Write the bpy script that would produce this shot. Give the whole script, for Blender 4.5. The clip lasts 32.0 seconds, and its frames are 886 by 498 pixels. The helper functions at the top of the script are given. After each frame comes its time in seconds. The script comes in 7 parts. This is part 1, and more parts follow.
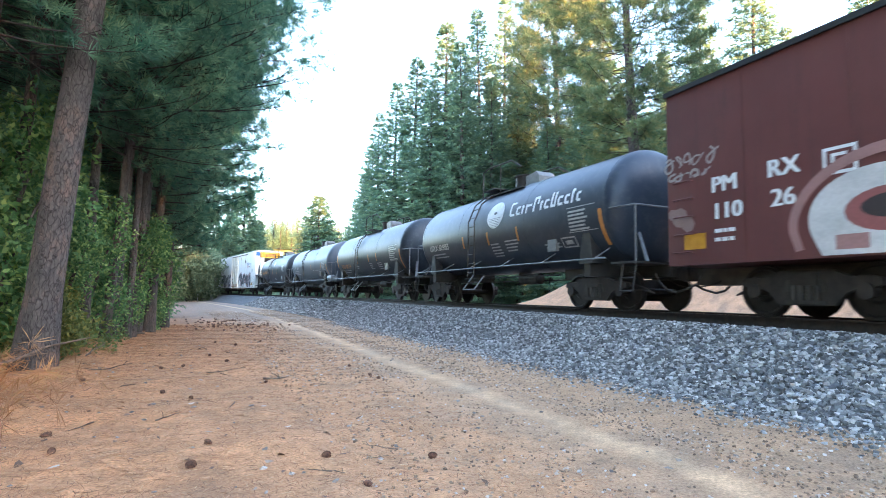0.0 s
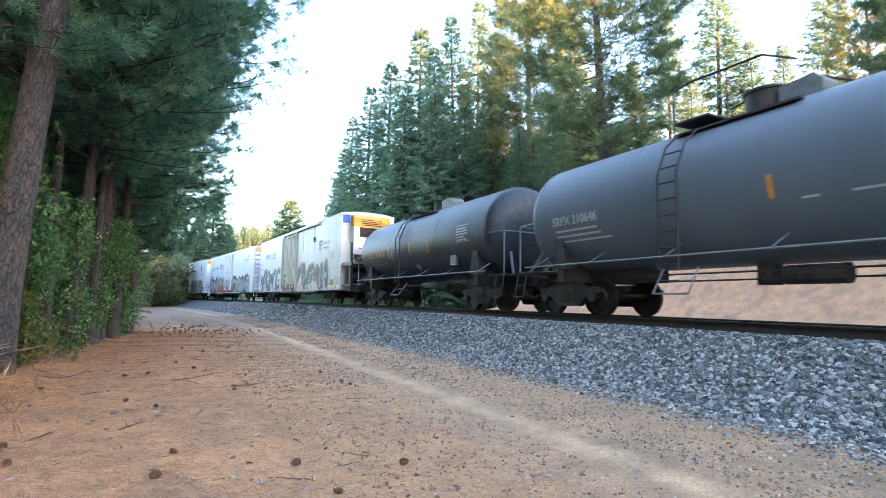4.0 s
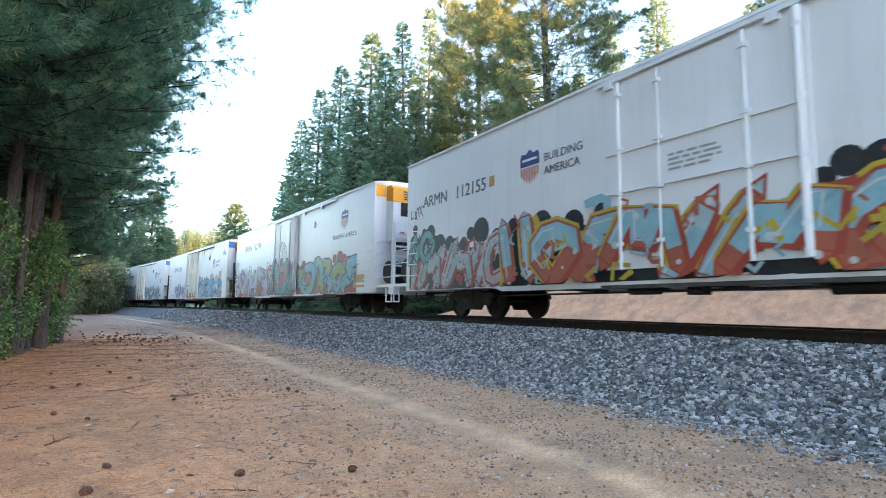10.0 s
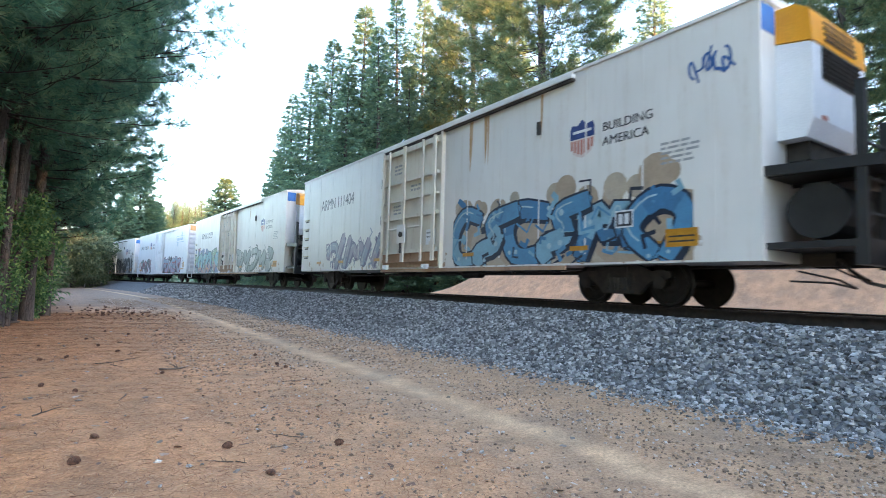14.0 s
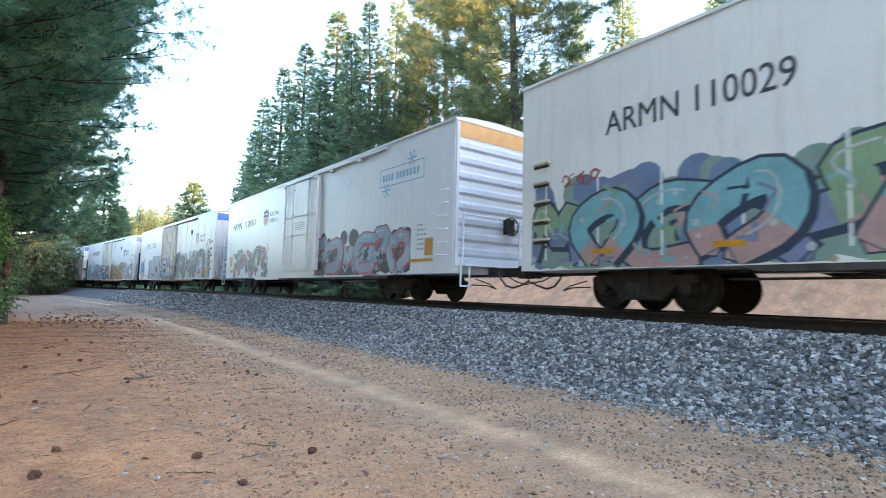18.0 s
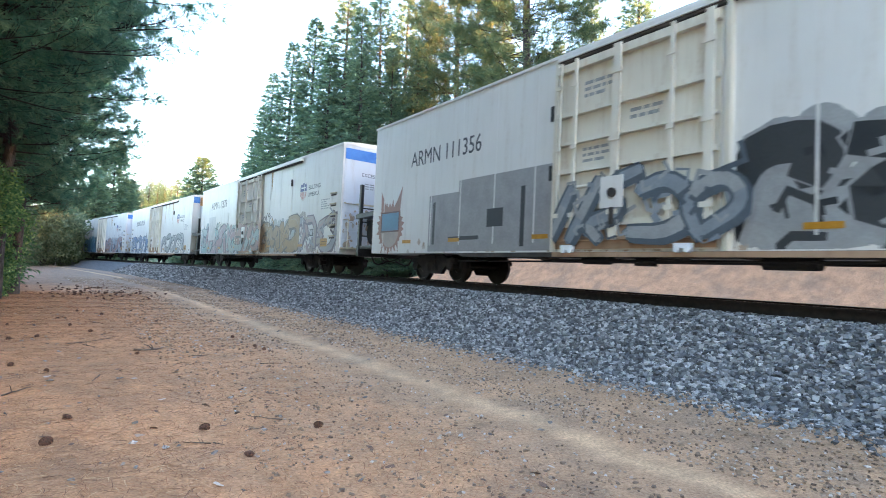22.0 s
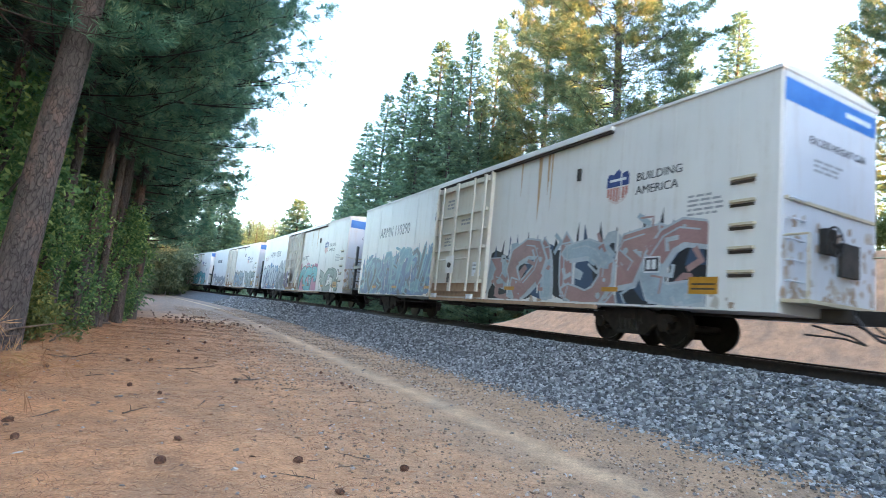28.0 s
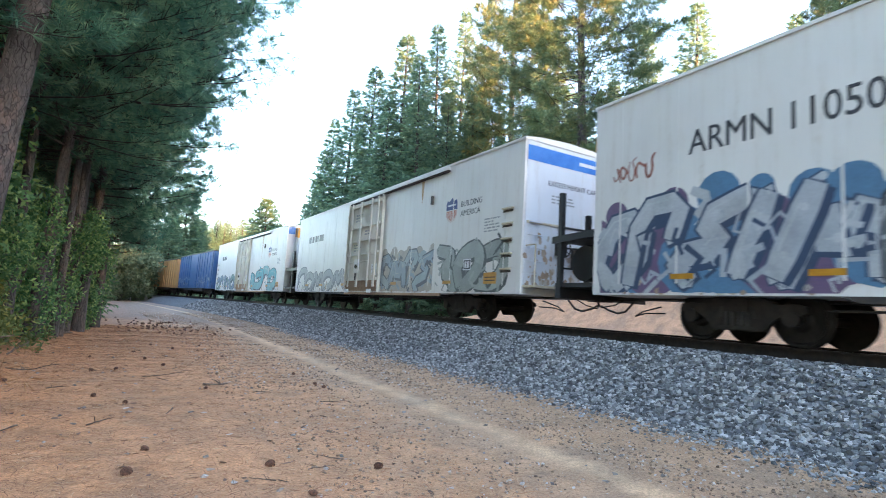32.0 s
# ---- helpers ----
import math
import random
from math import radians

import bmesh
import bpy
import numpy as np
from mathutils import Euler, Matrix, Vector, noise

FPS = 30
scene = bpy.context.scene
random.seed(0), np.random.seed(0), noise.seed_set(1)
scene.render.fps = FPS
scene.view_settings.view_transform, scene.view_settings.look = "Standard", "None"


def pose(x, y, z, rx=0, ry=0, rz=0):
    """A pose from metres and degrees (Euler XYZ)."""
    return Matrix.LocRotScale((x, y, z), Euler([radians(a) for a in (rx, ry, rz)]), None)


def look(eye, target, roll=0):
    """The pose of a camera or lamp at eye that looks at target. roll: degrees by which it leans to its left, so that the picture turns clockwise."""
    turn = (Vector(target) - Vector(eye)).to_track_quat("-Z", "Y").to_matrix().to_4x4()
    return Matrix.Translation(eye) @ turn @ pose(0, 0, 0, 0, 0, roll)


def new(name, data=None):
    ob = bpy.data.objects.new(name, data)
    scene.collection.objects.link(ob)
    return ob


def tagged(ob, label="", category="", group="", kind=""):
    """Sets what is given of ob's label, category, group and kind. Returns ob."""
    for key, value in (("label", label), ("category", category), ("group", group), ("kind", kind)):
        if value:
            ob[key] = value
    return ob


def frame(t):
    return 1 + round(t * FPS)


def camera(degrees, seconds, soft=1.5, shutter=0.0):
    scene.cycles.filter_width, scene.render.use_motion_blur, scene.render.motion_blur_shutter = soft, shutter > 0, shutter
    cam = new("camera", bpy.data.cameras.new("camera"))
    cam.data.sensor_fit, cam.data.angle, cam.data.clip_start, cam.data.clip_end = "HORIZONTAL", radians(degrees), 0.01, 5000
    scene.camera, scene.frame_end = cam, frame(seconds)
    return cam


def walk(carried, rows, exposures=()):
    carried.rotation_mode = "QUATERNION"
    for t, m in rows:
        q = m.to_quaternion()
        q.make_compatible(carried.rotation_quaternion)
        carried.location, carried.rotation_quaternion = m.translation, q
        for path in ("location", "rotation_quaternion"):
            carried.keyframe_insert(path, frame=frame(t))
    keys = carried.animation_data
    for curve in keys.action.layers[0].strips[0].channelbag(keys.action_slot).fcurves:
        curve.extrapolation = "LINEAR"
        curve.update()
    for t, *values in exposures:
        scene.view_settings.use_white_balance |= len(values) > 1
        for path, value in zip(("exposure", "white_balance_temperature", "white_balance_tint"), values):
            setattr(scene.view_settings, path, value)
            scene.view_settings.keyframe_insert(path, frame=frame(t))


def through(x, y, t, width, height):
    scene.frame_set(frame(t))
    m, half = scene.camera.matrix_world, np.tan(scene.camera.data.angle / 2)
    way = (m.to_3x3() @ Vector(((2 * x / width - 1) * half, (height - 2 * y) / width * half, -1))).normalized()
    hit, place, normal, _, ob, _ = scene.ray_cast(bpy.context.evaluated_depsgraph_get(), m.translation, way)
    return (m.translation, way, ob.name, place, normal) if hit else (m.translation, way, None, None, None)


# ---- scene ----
cam = camera(79.10, 32.0, soft=0.9, shutter=0.2)
PATH = [
    (0.0, pose(0.012, 0.037, 1.509, 96.16, -0.45, -0.02)),
    (0.5, pose(0.011, 0.029, 1.509, 96.15, -0.52, 0.42)),
    (1.0, pose(0.012, 0.035, 1.507, 96.15, -0.50, 0.34)),
    (1.5, pose(0.009, 0.032, 1.507, 96.16, -0.45, -0.13)),
    (2.0, pose(0.018, 0.037, 1.508, 96.26, -0.47, -0.78)),
    (2.5, pose(0.024, 0.023, 1.513, 96.56, -0.56, -1.60)),
    (3.0, pose(0.019, 0.005, 1.511, 96.73, -0.51, -2.24)),
    (3.5, pose(0.015, 0.024, 1.510, 96.75, -0.46, -2.71)),
    (5.5, pose(0.018, 0.007, 1.509, 96.73, -0.39, -3.14)),
    (6.0, pose(0.026, -0.010, 1.508, 96.88, -0.46, -3.61)),
    (6.5, pose(0.025, -0.022, 1.509, 97.16, -0.45, -4.59)),
    (7.0, pose(0.025, -0.015, 1.507, 97.31, -0.33, -5.56)),
    (7.5, pose(0.009, -0.012, 1.506, 97.33, -0.21, -6.33)),
    (8.0, pose(0.006, -0.003, 1.501, 97.33, -0.12, -6.99)),
    (8.5, pose(0.007, 0.001, 1.502, 97.32, -0.05, -7.48)),
    (9.0, pose(0.000, 0.000, 1.500, 97.32, -0.02, -7.81)),
    (9.5, pose(0.013, 0.003, 1.507, 97.33, 0.02, -8.05)),
    (10.0, pose(0.019, 0.008, 1.504, 97.33, 0.04, -8.19)),
    (10.5, pose(0.004, 0.003, 1.501, 97.33, 0.07, -8.16)),
    (11.0, pose(0.004, 0.002, 1.501, 97.32, 0.07, -8.15)),
    (11.5, pose(-0.004, 0.004, 1.499, 97.26, 0.05, -8.12)),
    (12.0, pose(-0.004, -0.003, 1.498, 96.96, -0.12, -8.22)),
    (12.5, pose(0.013, -0.003, 1.494, 96.07, -0.53, -8.64)),
    (13.0, pose(0.020, 0.006, 1.492, 95.41, -0.80, -8.85)),
    (13.5, pose(0.030, -0.003, 1.494, 94.96, -0.92, -8.91)),
    (14.0, pose(0.040, -0.010, 1.493, 95.12, -0.84, -9.22)),
    (14.5, pose(0.041, -0.025, 1.495, 95.47, -0.79, -10.18)),
    (16.5, pose(0.051, -0.018, 1.488, 95.70, -0.53, -12.17)),
    (17.0, pose(0.030, -0.022, 1.491, 95.69, -0.51, -12.19)),
    (17.5, pose(0.028, -0.019, 1.494, 95.73, -0.54, -12.10)),
    (18.0, pose(0.021, -0.020, 1.494, 95.75, -0.56, -12.10)),
    (18.5, pose(0.013, -0.017, 1.492, 95.44, -0.48, -11.15)),
    (19.0, pose(0.005, -0.019, 1.490, 94.90, -0.50, -9.30)),
    (19.5, pose(0.009, -0.016, 1.490, 94.58, -0.65, -7.91)),
    (20.0, pose(0.010, -0.008, 1.490, 94.41, -0.72, -6.72)),
    (20.5, pose(0.011, 0.008, 1.486, 94.42, -0.82, -6.10)),
    (21.0, pose(0.025, 0.026, 1.485, 94.33, -0.82, -6.78)),
    (21.5, pose(0.028, 0.029, 1.481, 93.86, -1.25, -9.19)),
    (22.0, pose(0.015, 0.012, 1.484, 93.61, -1.84, -11.43)),
    (22.5, pose(0.002, -0.001, 1.488, 93.89, -2.48, -12.83)),
    (23.0, pose(0.006, -0.013, 1.483, 94.75, -2.87, -12.02)),
    (23.5, pose(0.004, -0.018, 1.483, 96.83, -3.43, -8.56)),
    (24.0, pose(0.002, -0.022, 1.482, 98.46, -4.14, -6.46)),
    (24.5, pose(-0.022, -0.023, 1.493, 99.51, -4.87, -4.57)),
    (25.0, pose(-0.066, -0.038, 1.494, 99.42, -5.73, -3.61)),
    (25.5, pose(-0.075, -0.052, 1.502, 98.94, -6.33, -3.17)),
    (27.5, pose(-0.107, -0.035, 1.492, 97.46, -5.46, -2.97)),
    (28.0, pose(-0.116, -0.032, 1.493, 97.96, -5.07, -3.09)),
    (28.5, pose(-0.124, -0.043, 1.496, 98.14, -4.84, -3.03)),
    (29.0, pose(-0.114, -0.030, 1.495, 98.18, -4.82, -3.02)),
    (29.5, pose(-0.107, -0.024, 1.493, 98.18, -4.81, -3.01)),
    (30.0, pose(-0.101, -0.014, 1.486, 98.21, -4.84, -3.03)),
    (30.5, pose(-0.096, 0.001, 1.481, 98.20, -4.74, -3.40)),
    (31.0, pose(-0.081, 0.008, 1.500, 97.93, -4.24, -4.80)),
    (31.5, pose(-0.081, -0.031, 1.502, 97.47, -3.61, -5.41)),
    (32.0, pose(-0.067, -0.046, 1.509, 97.56, -2.77, -5.79)),
]
walk(cam, PATH, [(0, 4.00, 6260, 14), (1, 3.95, 6260, 14), (2, 3.84, 6280, 14), (6, 3.66, 6380, 15), (9, 3.50, 6480, 15), (20, 3.56, 6480, 15), (32, 3.58, 6480, 15)])

# ---- light: low sun from behind on the right, over an added wooded ridge, open evening sky ----
SUN_ELEV, SUN_AZ = 12.0, 128.0          # degrees up, degrees clockwise from +y
world = bpy.data.worlds.new("evening_sky")
scene.world = world
world.use_nodes = True
wn = world.node_tree.nodes
sky = wn.new("ShaderNodeTexSky")
sky.sky_type, sky.sun_disc = "NISHITA", False
sky.sun_elevation, sky.sun_rotation = radians(SUN_ELEV), radians(SUN_AZ)
sky.air_density, sky.dust_density, sky.ozone_density = 1.0, 1.0, 1.0
wn["Background"].inputs["Strength"].default_value = 0.15
world.node_tree.links.new(sky.outputs[0], wn["Background"].inputs["Color"])
sun_data = bpy.data.lights.new("sun", "SUN")
sun_data.energy, sun_data.angle, sun_data.color = 7.0, radians(0.6), (1.0, 0.47, 0.15)
sun = new("sun", sun_data)
_a, _e = radians(SUN_AZ), radians(SUN_ELEV)
sun.matrix_world = look((math.sin(_a) * math.cos(_e) * 200, math.cos(_a) * math.cos(_e) * 200, math.sin(_e) * 200), (0, 0, 0))

# ---- materials ----
def nodes_of(name):
    m = bpy.data.materials.new(name)
    m.use_nodes = True
    nt = m.node_tree
    return m, nt, nt.nodes["Principled BSDF"]


def ramp(nt, fac, stops):
    r = nt.nodes.new("ShaderNodeValToRGB")
    el = r.color_ramp.elements
    while len(el) < len(stops):
        el.new(0.5)
    for e, (p, c) in zip(el, stops):
        e.position, e.color = p, (*c, 1)
    nt.links.new(fac, r.inputs[0])
    return r.outputs[0]


def noise_tex(nt, scale, detail=4, coord="Object", stretch=(1, 1, 1), rough=0.55):
    tc, mp, n = nt.nodes.new("ShaderNodeTexCoord"), nt.nodes.new("ShaderNodeMapping"), nt.nodes.new("ShaderNodeTexNoise")
    mp.inputs["Scale"].default_value = stretch
    n.inputs["Scale"].default_value, n.inputs["Detail"].default_value, n.inputs["Roughness"].default_value = scale, detail, rough
    nt.links.new(tc.outputs[coord], mp.inputs[0])
    nt.links.new(mp.outputs[0], n.inputs["Vector"])
    return n.outputs["Fac"]


def mix(nt, fac, a, b, mode="MIX"):
    m = nt.nodes.new("ShaderNodeMix")
    m.data_type, m.blend_type = "RGBA", mode
    for sock, v in ((m.inputs[0], fac), (m.inputs[6], a), (m.inputs[7], b)):
        if isinstance(v, (int, float)):
            sock.default_value = v
        elif isinstance(v, tuple):
            sock.default_value = (*v, 1)
        else:
            nt.links.new(v, sock)
    return m.outputs[2]


def bump(nt, bsdf, height, strength=0.3, dist=0.02):
    b = nt.nodes.new("ShaderNodeBump")
    b.inputs["Strength"].default_value, b.inputs["Distance"].default_value = strength, dist
    nt.links.new(height, b.inputs["Height"])
    nt.links.new(b.outputs[0], bsdf.inputs["Normal"])


def plain(name, c1, c2, scale=3.0, rough=0.6, metal=0.0, relief=0.15, fine=40.0, stretch=(1, 1, 1), lo=0.35, hi=0.65):
    """A surface that varies between two colours at a coarse and a fine scale."""
    m, nt, b = nodes_of(name)
    coarse = ramp(nt, noise_tex(nt, scale, 6, stretch=stretch), [(lo, c1), (hi, c2)])
    grain = noise_tex(nt, fine, 3)
    g = ramp(nt, grain, [(0.3, (0.78, 0.78, 0.78)), (0.7, (1.0, 1.0, 1.0))])
    nt.links.new(mix(nt, 0.7, coarse, g, "MULTIPLY"), b.inputs["Base Color"])
    b.inputs["Roughness"].default_value, b.inputs["Metallic"].default_value = rough, metal
    if relief:
        bump(nt, b, grain, relief, 0.01)
    return m


def islands(name, stops, rough=0.9, relief=0.4, fine=60.0):
    """Many small pieces in one mesh, each with a tone of its own."""
    m, nt, b = nodes_of(name)
    geo = nt.nodes.new("ShaderNodeNewGeometry")
    c = ramp(nt, geo.outputs["Random Per Island"], stops)
    g = ramp(nt, noise_tex(nt, fine, 3), [(0.3, (0.7, 0.7, 0.7)), (0.7, (1.0, 1.0, 1.0))])
    nt.links.new(mix(nt, 0.8, c, g, "MULTIPLY"), b.inputs["Base Color"])
    b.inputs["Roughness"].default_value = rough
    if relief:
        bump(nt, b, noise_tex(nt, fine, 3), relief, 0.01)
    return m


def leaf(name, stops, through=0.35):
    """Foliage: each tuft has its own green, and lets some light through."""
    m, nt, b = nodes_of(name)
    geo, tr, mx = nt.nodes.new("ShaderNodeNewGeometry"), nt.nodes.new("ShaderNodeBsdfTranslucent"), nt.nodes.new("ShaderNodeMixShader")
    c = ramp(nt, geo.outputs["Random Per Island"], stops)
    big = ramp(nt, noise_tex(nt, 0.5, 3), [(0.3, (0.68, 0.68, 0.68)), (0.7, (1.0, 1.0, 1.0))])
    c = mix(nt, 0.7, c, big, "MULTIPLY")
    nt.links.new(c, b.inputs["Base Color"])
    nt.links.new(c, tr.inputs["Color"])
    b.inputs["Roughness"].default_value = 0.6
    mx.inputs[0].default_value = through
    nt.links.new(b.outputs[0], mx.inputs[1])
    nt.links.new(tr.outputs[0], mx.inputs[2])
    nt.links.new(mx.outputs[0], nt.nodes["Material Output"].inputs["Surface"])
    return m

# ---- the line of the track ----
EYE = 1.5
T_OFF, T_HEAD, T_K, T_DK = 10.14, radians(23.43), 0.001496, 1.512e-5
RAIL_Z, GRADE = EYE - 0.276, 0.02325
S_MIN, S_STEP, S_N = -120.0, 0.25, 1521
_ss = S_MIN + S_STEP * np.arange(S_N)
_sc = np.clip(_ss, -80.0, 170.0)
TH = T_HEAD + T_K * _sc + T_DK * _sc ** 2 / 2 + np.where(_ss > 170, (T_K + T_DK * 170) * 0.4 * (_ss - 170), 0)
_i0 = int(round(-S_MIN / S_STEP))
_cx, _cy = np.cumsum(-np.sin(TH)) * S_STEP, np.cumsum(np.cos(TH)) * S_STEP
TX = _cx - _cx[_i0] + T_OFF * math.cos(T_HEAD)
TY = _cy - _cy[_i0] + T_OFF * math.sin(T_HEAD)


def rail_z(s):
    return RAIL_Z + GRADE * np.clip(s, -120, 200)


def on_track(s, off=0.0, up=0.0):
    """The point s metres up the line, off metres to the camera's side of its middle, up above the rail heads."""
    x, y, th = np.interp(s, _ss, TX), np.interp(s, _ss, TY), np.interp(s, _ss, TH)
    return np.array([x - np.cos(th) * off, y - np.sin(th) * off, rail_z(s) + up])


def to_track(x, y):
    """s and off of places on the plan (arrays)."""
    x, y = np.atleast_1d(np.asarray(x, float)), np.atleast_1d(np.asarray(y, float))
    k = np.empty(len(x), int)
    for i in range(0, len(x), 4000):
        k[i:i + 4000] = np.argmin((TX[None, ::2] - x[i:i + 4000, None]) ** 2 + (TY[None, ::2] - y[i:i + 4000, None]) ** 2, 1) * 2
    dx, dy, c, s = x - TX[k], y - TY[k], np.cos(TH[k]), np.sin(TH[k])
    return _ss[k] - dx * s + dy * c, -dx * c - dy * s


def smooth(x, a, b):
    u = np.clip((x - a) / (b - a), 0, 1)
    return u * u * (3 - 2 * u)


def wave(x, y, w, seed=0.0):
    """Gentle uneven ground, sums of waves about w metres long."""
    k = 2 * math.pi / w
    return (np.sin(k * (x * 0.9 + y * 0.4) + seed) + np.sin(k * (y * 1.1 - x * 0.5) * 1.3 + seed * 2.1) + np.sin(k * (x * 0.3 - y * 0.8) * 2.1 + seed * 3.7) * 0.6) / 2.6


def ground_z(x, y, s=None, off=None):
    x, y = np.atleast_1d(np.asarray(x, float)), np.atleast_1d(np.asarray(y, float))
    if s is None:
        s, off = to_track(x, y)
    near = np.interp(off, [3.0, 3.75, 6.35, 9.0, 11.6, 12.4, 13.5, 18, 45, 90, 400], [-1.12, -1.1, -1.22, -1.2, -1.17, -1.08, -1.25, -1.7, -4.0, -5.0, -5.0])
    flat = np.interp(-off, [3.0, 4.5, 8.5], [-1.12, -0.75, -0.7])
    bank = smooth(-s, -40, -22) * 5.6 * smooth(-off, 9.0, 17.0) + 7.0 * smooth(-off, 18, 70) + 22 * smooth(-off, 60, 190) * smooth(-s, -140, -20)
    z = rail_z(s) + np.where(off > 0, near, flat + bank)
    z = z + 30 * np.exp(-(((x + 92) / 75) ** 2 + ((y - 335) / 80) ** 2))
    rough = np.clip(np.abs(off) / 12, 0.15, 3.0)
    z = z + 0.05 * rough * wave(x, y, 3.1, 1.0) + 0.02 * np.minimum(rough, 1.0) * wave(x, y, 0.9, 2.0) + 0.15 * np.clip(rough - 0.8, 0, 3) * wave(x, y, 11.0, 3.0)
    return z


def mesh_np(name, verts, faces, mats, uv=None, mat_index=None, flat=True):
    """A mesh object's data from arrays; faces is an array of equal-sized polygons."""
    verts, faces = np.asarray(verts, np.float32), np.asarray(faces, np.int32)
    me = bpy.data.meshes.new(name)
    n, k = faces.shape
    me.vertices.add(len(verts))
    me.vertices.foreach_set("co", verts.ravel())
    me.loops.add(n * k)
    me.loops.foreach_set("vertex_index", faces.ravel())
    me.polygons.add(n)
    me.polygons.foreach_set("loop_start", np.arange(0, n * k, k, dtype=np.int32))
    if uv is not None:
        layer = me.uv_layers.new(name="plan")
        layer.data.foreach_set("uv", np.asarray(uv, np.float32)[faces.ravel()].ravel())
    if mat_index is not None:
        me.polygons.foreach_set("material_index", np.asarray(mat_index, np.int32))
    me.update(calc_edges=True)
    me.validate()
    me.polygons.foreach_set("use_smooth", np.full(n, not flat))
    for m in mats if isinstance(mats, (list, tuple)) else [mats]:
        me.materials.append(m)
    return me


def grid_faces(rows, cols, wrap=False):
    i, j = np.meshgrid(np.arange(rows - 1), np.arange(cols if wrap else cols - 1), indexing="ij")
    j2 = (j + 1) % cols
    return np.stack([i * cols + j, i * cols + j2, (i + 1) * cols + j2, (i + 1) * cols + j], -1).reshape(-1, 4)


def ground_material():
    m, nt, b = nodes_of("earth")
    uv, sep = nt.nodes.new("ShaderNodeUVMap"), nt.nodes.new("ShaderNodeSeparateXYZ")
    uv.uv_map = "plan"
    nt.links.new(uv.outputs[0], sep.inputs[0])
    wob = nt.nodes.new("ShaderNodeMath")
    wob.operation = "MULTIPLY_ADD"
    nt.links.new(noise_tex(nt, 0.7, 6, rough=0.65), wob.inputs[0])
    wob.inputs[1].default_value = 0.9
    nt.links.new(sep.outputs["Y"], wob.inputs[2])

    def math_node(op, p, q):
        n = nt.nodes.new("ShaderNodeMath")
        n.operation = op
        for sock, v in zip(n.inputs, (p, q)):
            if isinstance(v, (int, float)):
                sock.default_value = v
            else:
                nt.links.new(v, sock)
        return n.outputs[0]

    def span(v, lo, hi, to0=0.0, to1=1.0):
        n = nt.nodes.new("ShaderNodeMapRange")
        for k, q in (("From Min", lo), ("From Max", hi), ("To Min", to0), ("To Max", to1)):
            n.inputs[k].default_value = q
        nt.links.new(v, n.inputs[0])
        return n.outputs[0]

    def band(stops):
        return ramp(nt, span(wob.outputs[0], -24.0, 24.0), [((p + 24.45) / 48, c) for p, c in stops])
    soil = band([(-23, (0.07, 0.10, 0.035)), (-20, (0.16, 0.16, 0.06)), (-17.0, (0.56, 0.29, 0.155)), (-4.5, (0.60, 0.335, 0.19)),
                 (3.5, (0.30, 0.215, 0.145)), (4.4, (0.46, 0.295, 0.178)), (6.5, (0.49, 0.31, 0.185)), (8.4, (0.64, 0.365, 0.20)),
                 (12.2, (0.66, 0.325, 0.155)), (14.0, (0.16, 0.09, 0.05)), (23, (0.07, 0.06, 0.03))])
    # past 25 m: grey-brown gravel tones, darkened to hold the shade lying there
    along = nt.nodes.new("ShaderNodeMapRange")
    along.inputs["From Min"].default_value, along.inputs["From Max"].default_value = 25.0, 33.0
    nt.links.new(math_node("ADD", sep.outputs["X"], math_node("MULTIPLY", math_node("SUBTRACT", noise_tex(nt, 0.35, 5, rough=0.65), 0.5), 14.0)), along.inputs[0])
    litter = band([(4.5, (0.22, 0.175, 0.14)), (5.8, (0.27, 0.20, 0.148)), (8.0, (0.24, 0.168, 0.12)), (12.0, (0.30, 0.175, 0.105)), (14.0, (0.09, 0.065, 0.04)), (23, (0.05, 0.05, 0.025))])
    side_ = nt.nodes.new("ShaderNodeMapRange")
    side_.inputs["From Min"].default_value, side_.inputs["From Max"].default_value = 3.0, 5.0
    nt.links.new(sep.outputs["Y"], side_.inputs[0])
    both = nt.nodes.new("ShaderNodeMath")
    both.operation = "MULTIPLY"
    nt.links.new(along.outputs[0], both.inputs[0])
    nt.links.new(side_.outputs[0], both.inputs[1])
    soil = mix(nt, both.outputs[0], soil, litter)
    # the trodden line, which draws nearer to the track farther on
    line = math_node("ADD", math_node("ADD", sep.outputs["Y"], span(sep.outputs["X"], 15.0, 45.0, 0.0, 0.8)), math_node("MULTIPLY", noise_tex(nt, 1.3, 5, rough=0.7), 0.5))
    away = math_node("ABSOLUTE", math_node("SUBTRACT", line, 6.42), 0.0)
    trod = math_node("MULTIPLY", span(away, 0.04, 0.27, 1.0, 0.0), 0.7)
    soil = mix(nt, trod, soil, (0.70, 0.48, 0.295))
    worn = ramp(nt, noise_tex(nt, 0.9, 7, rough=0.72), [(0.47, (0, 0, 0)), (0.62, (0.75, 0.75, 0.75))])
    soil = mix(nt, worn, soil, mix(nt, 1.0, soil, (0.66, 0.74, 0.84), "MULTIPLY"))
    mid = ramp(nt, noise_tex(nt, 2.3, 6, rough=0.7), [(0.3, (0.66, 0.655, 0.65)), (0.7, (1.15, 1.12, 1.09))])
    fine = noise_tex(nt, 38.0, 4, rough=0.7)
    grain = ramp(nt, fine, [(0.3, (0.5, 0.48, 0.46)), (0.7, (1.25, 1.25, 1.25))])
    c = mix(nt, 1.0, soil, mid, "MULTIPLY")
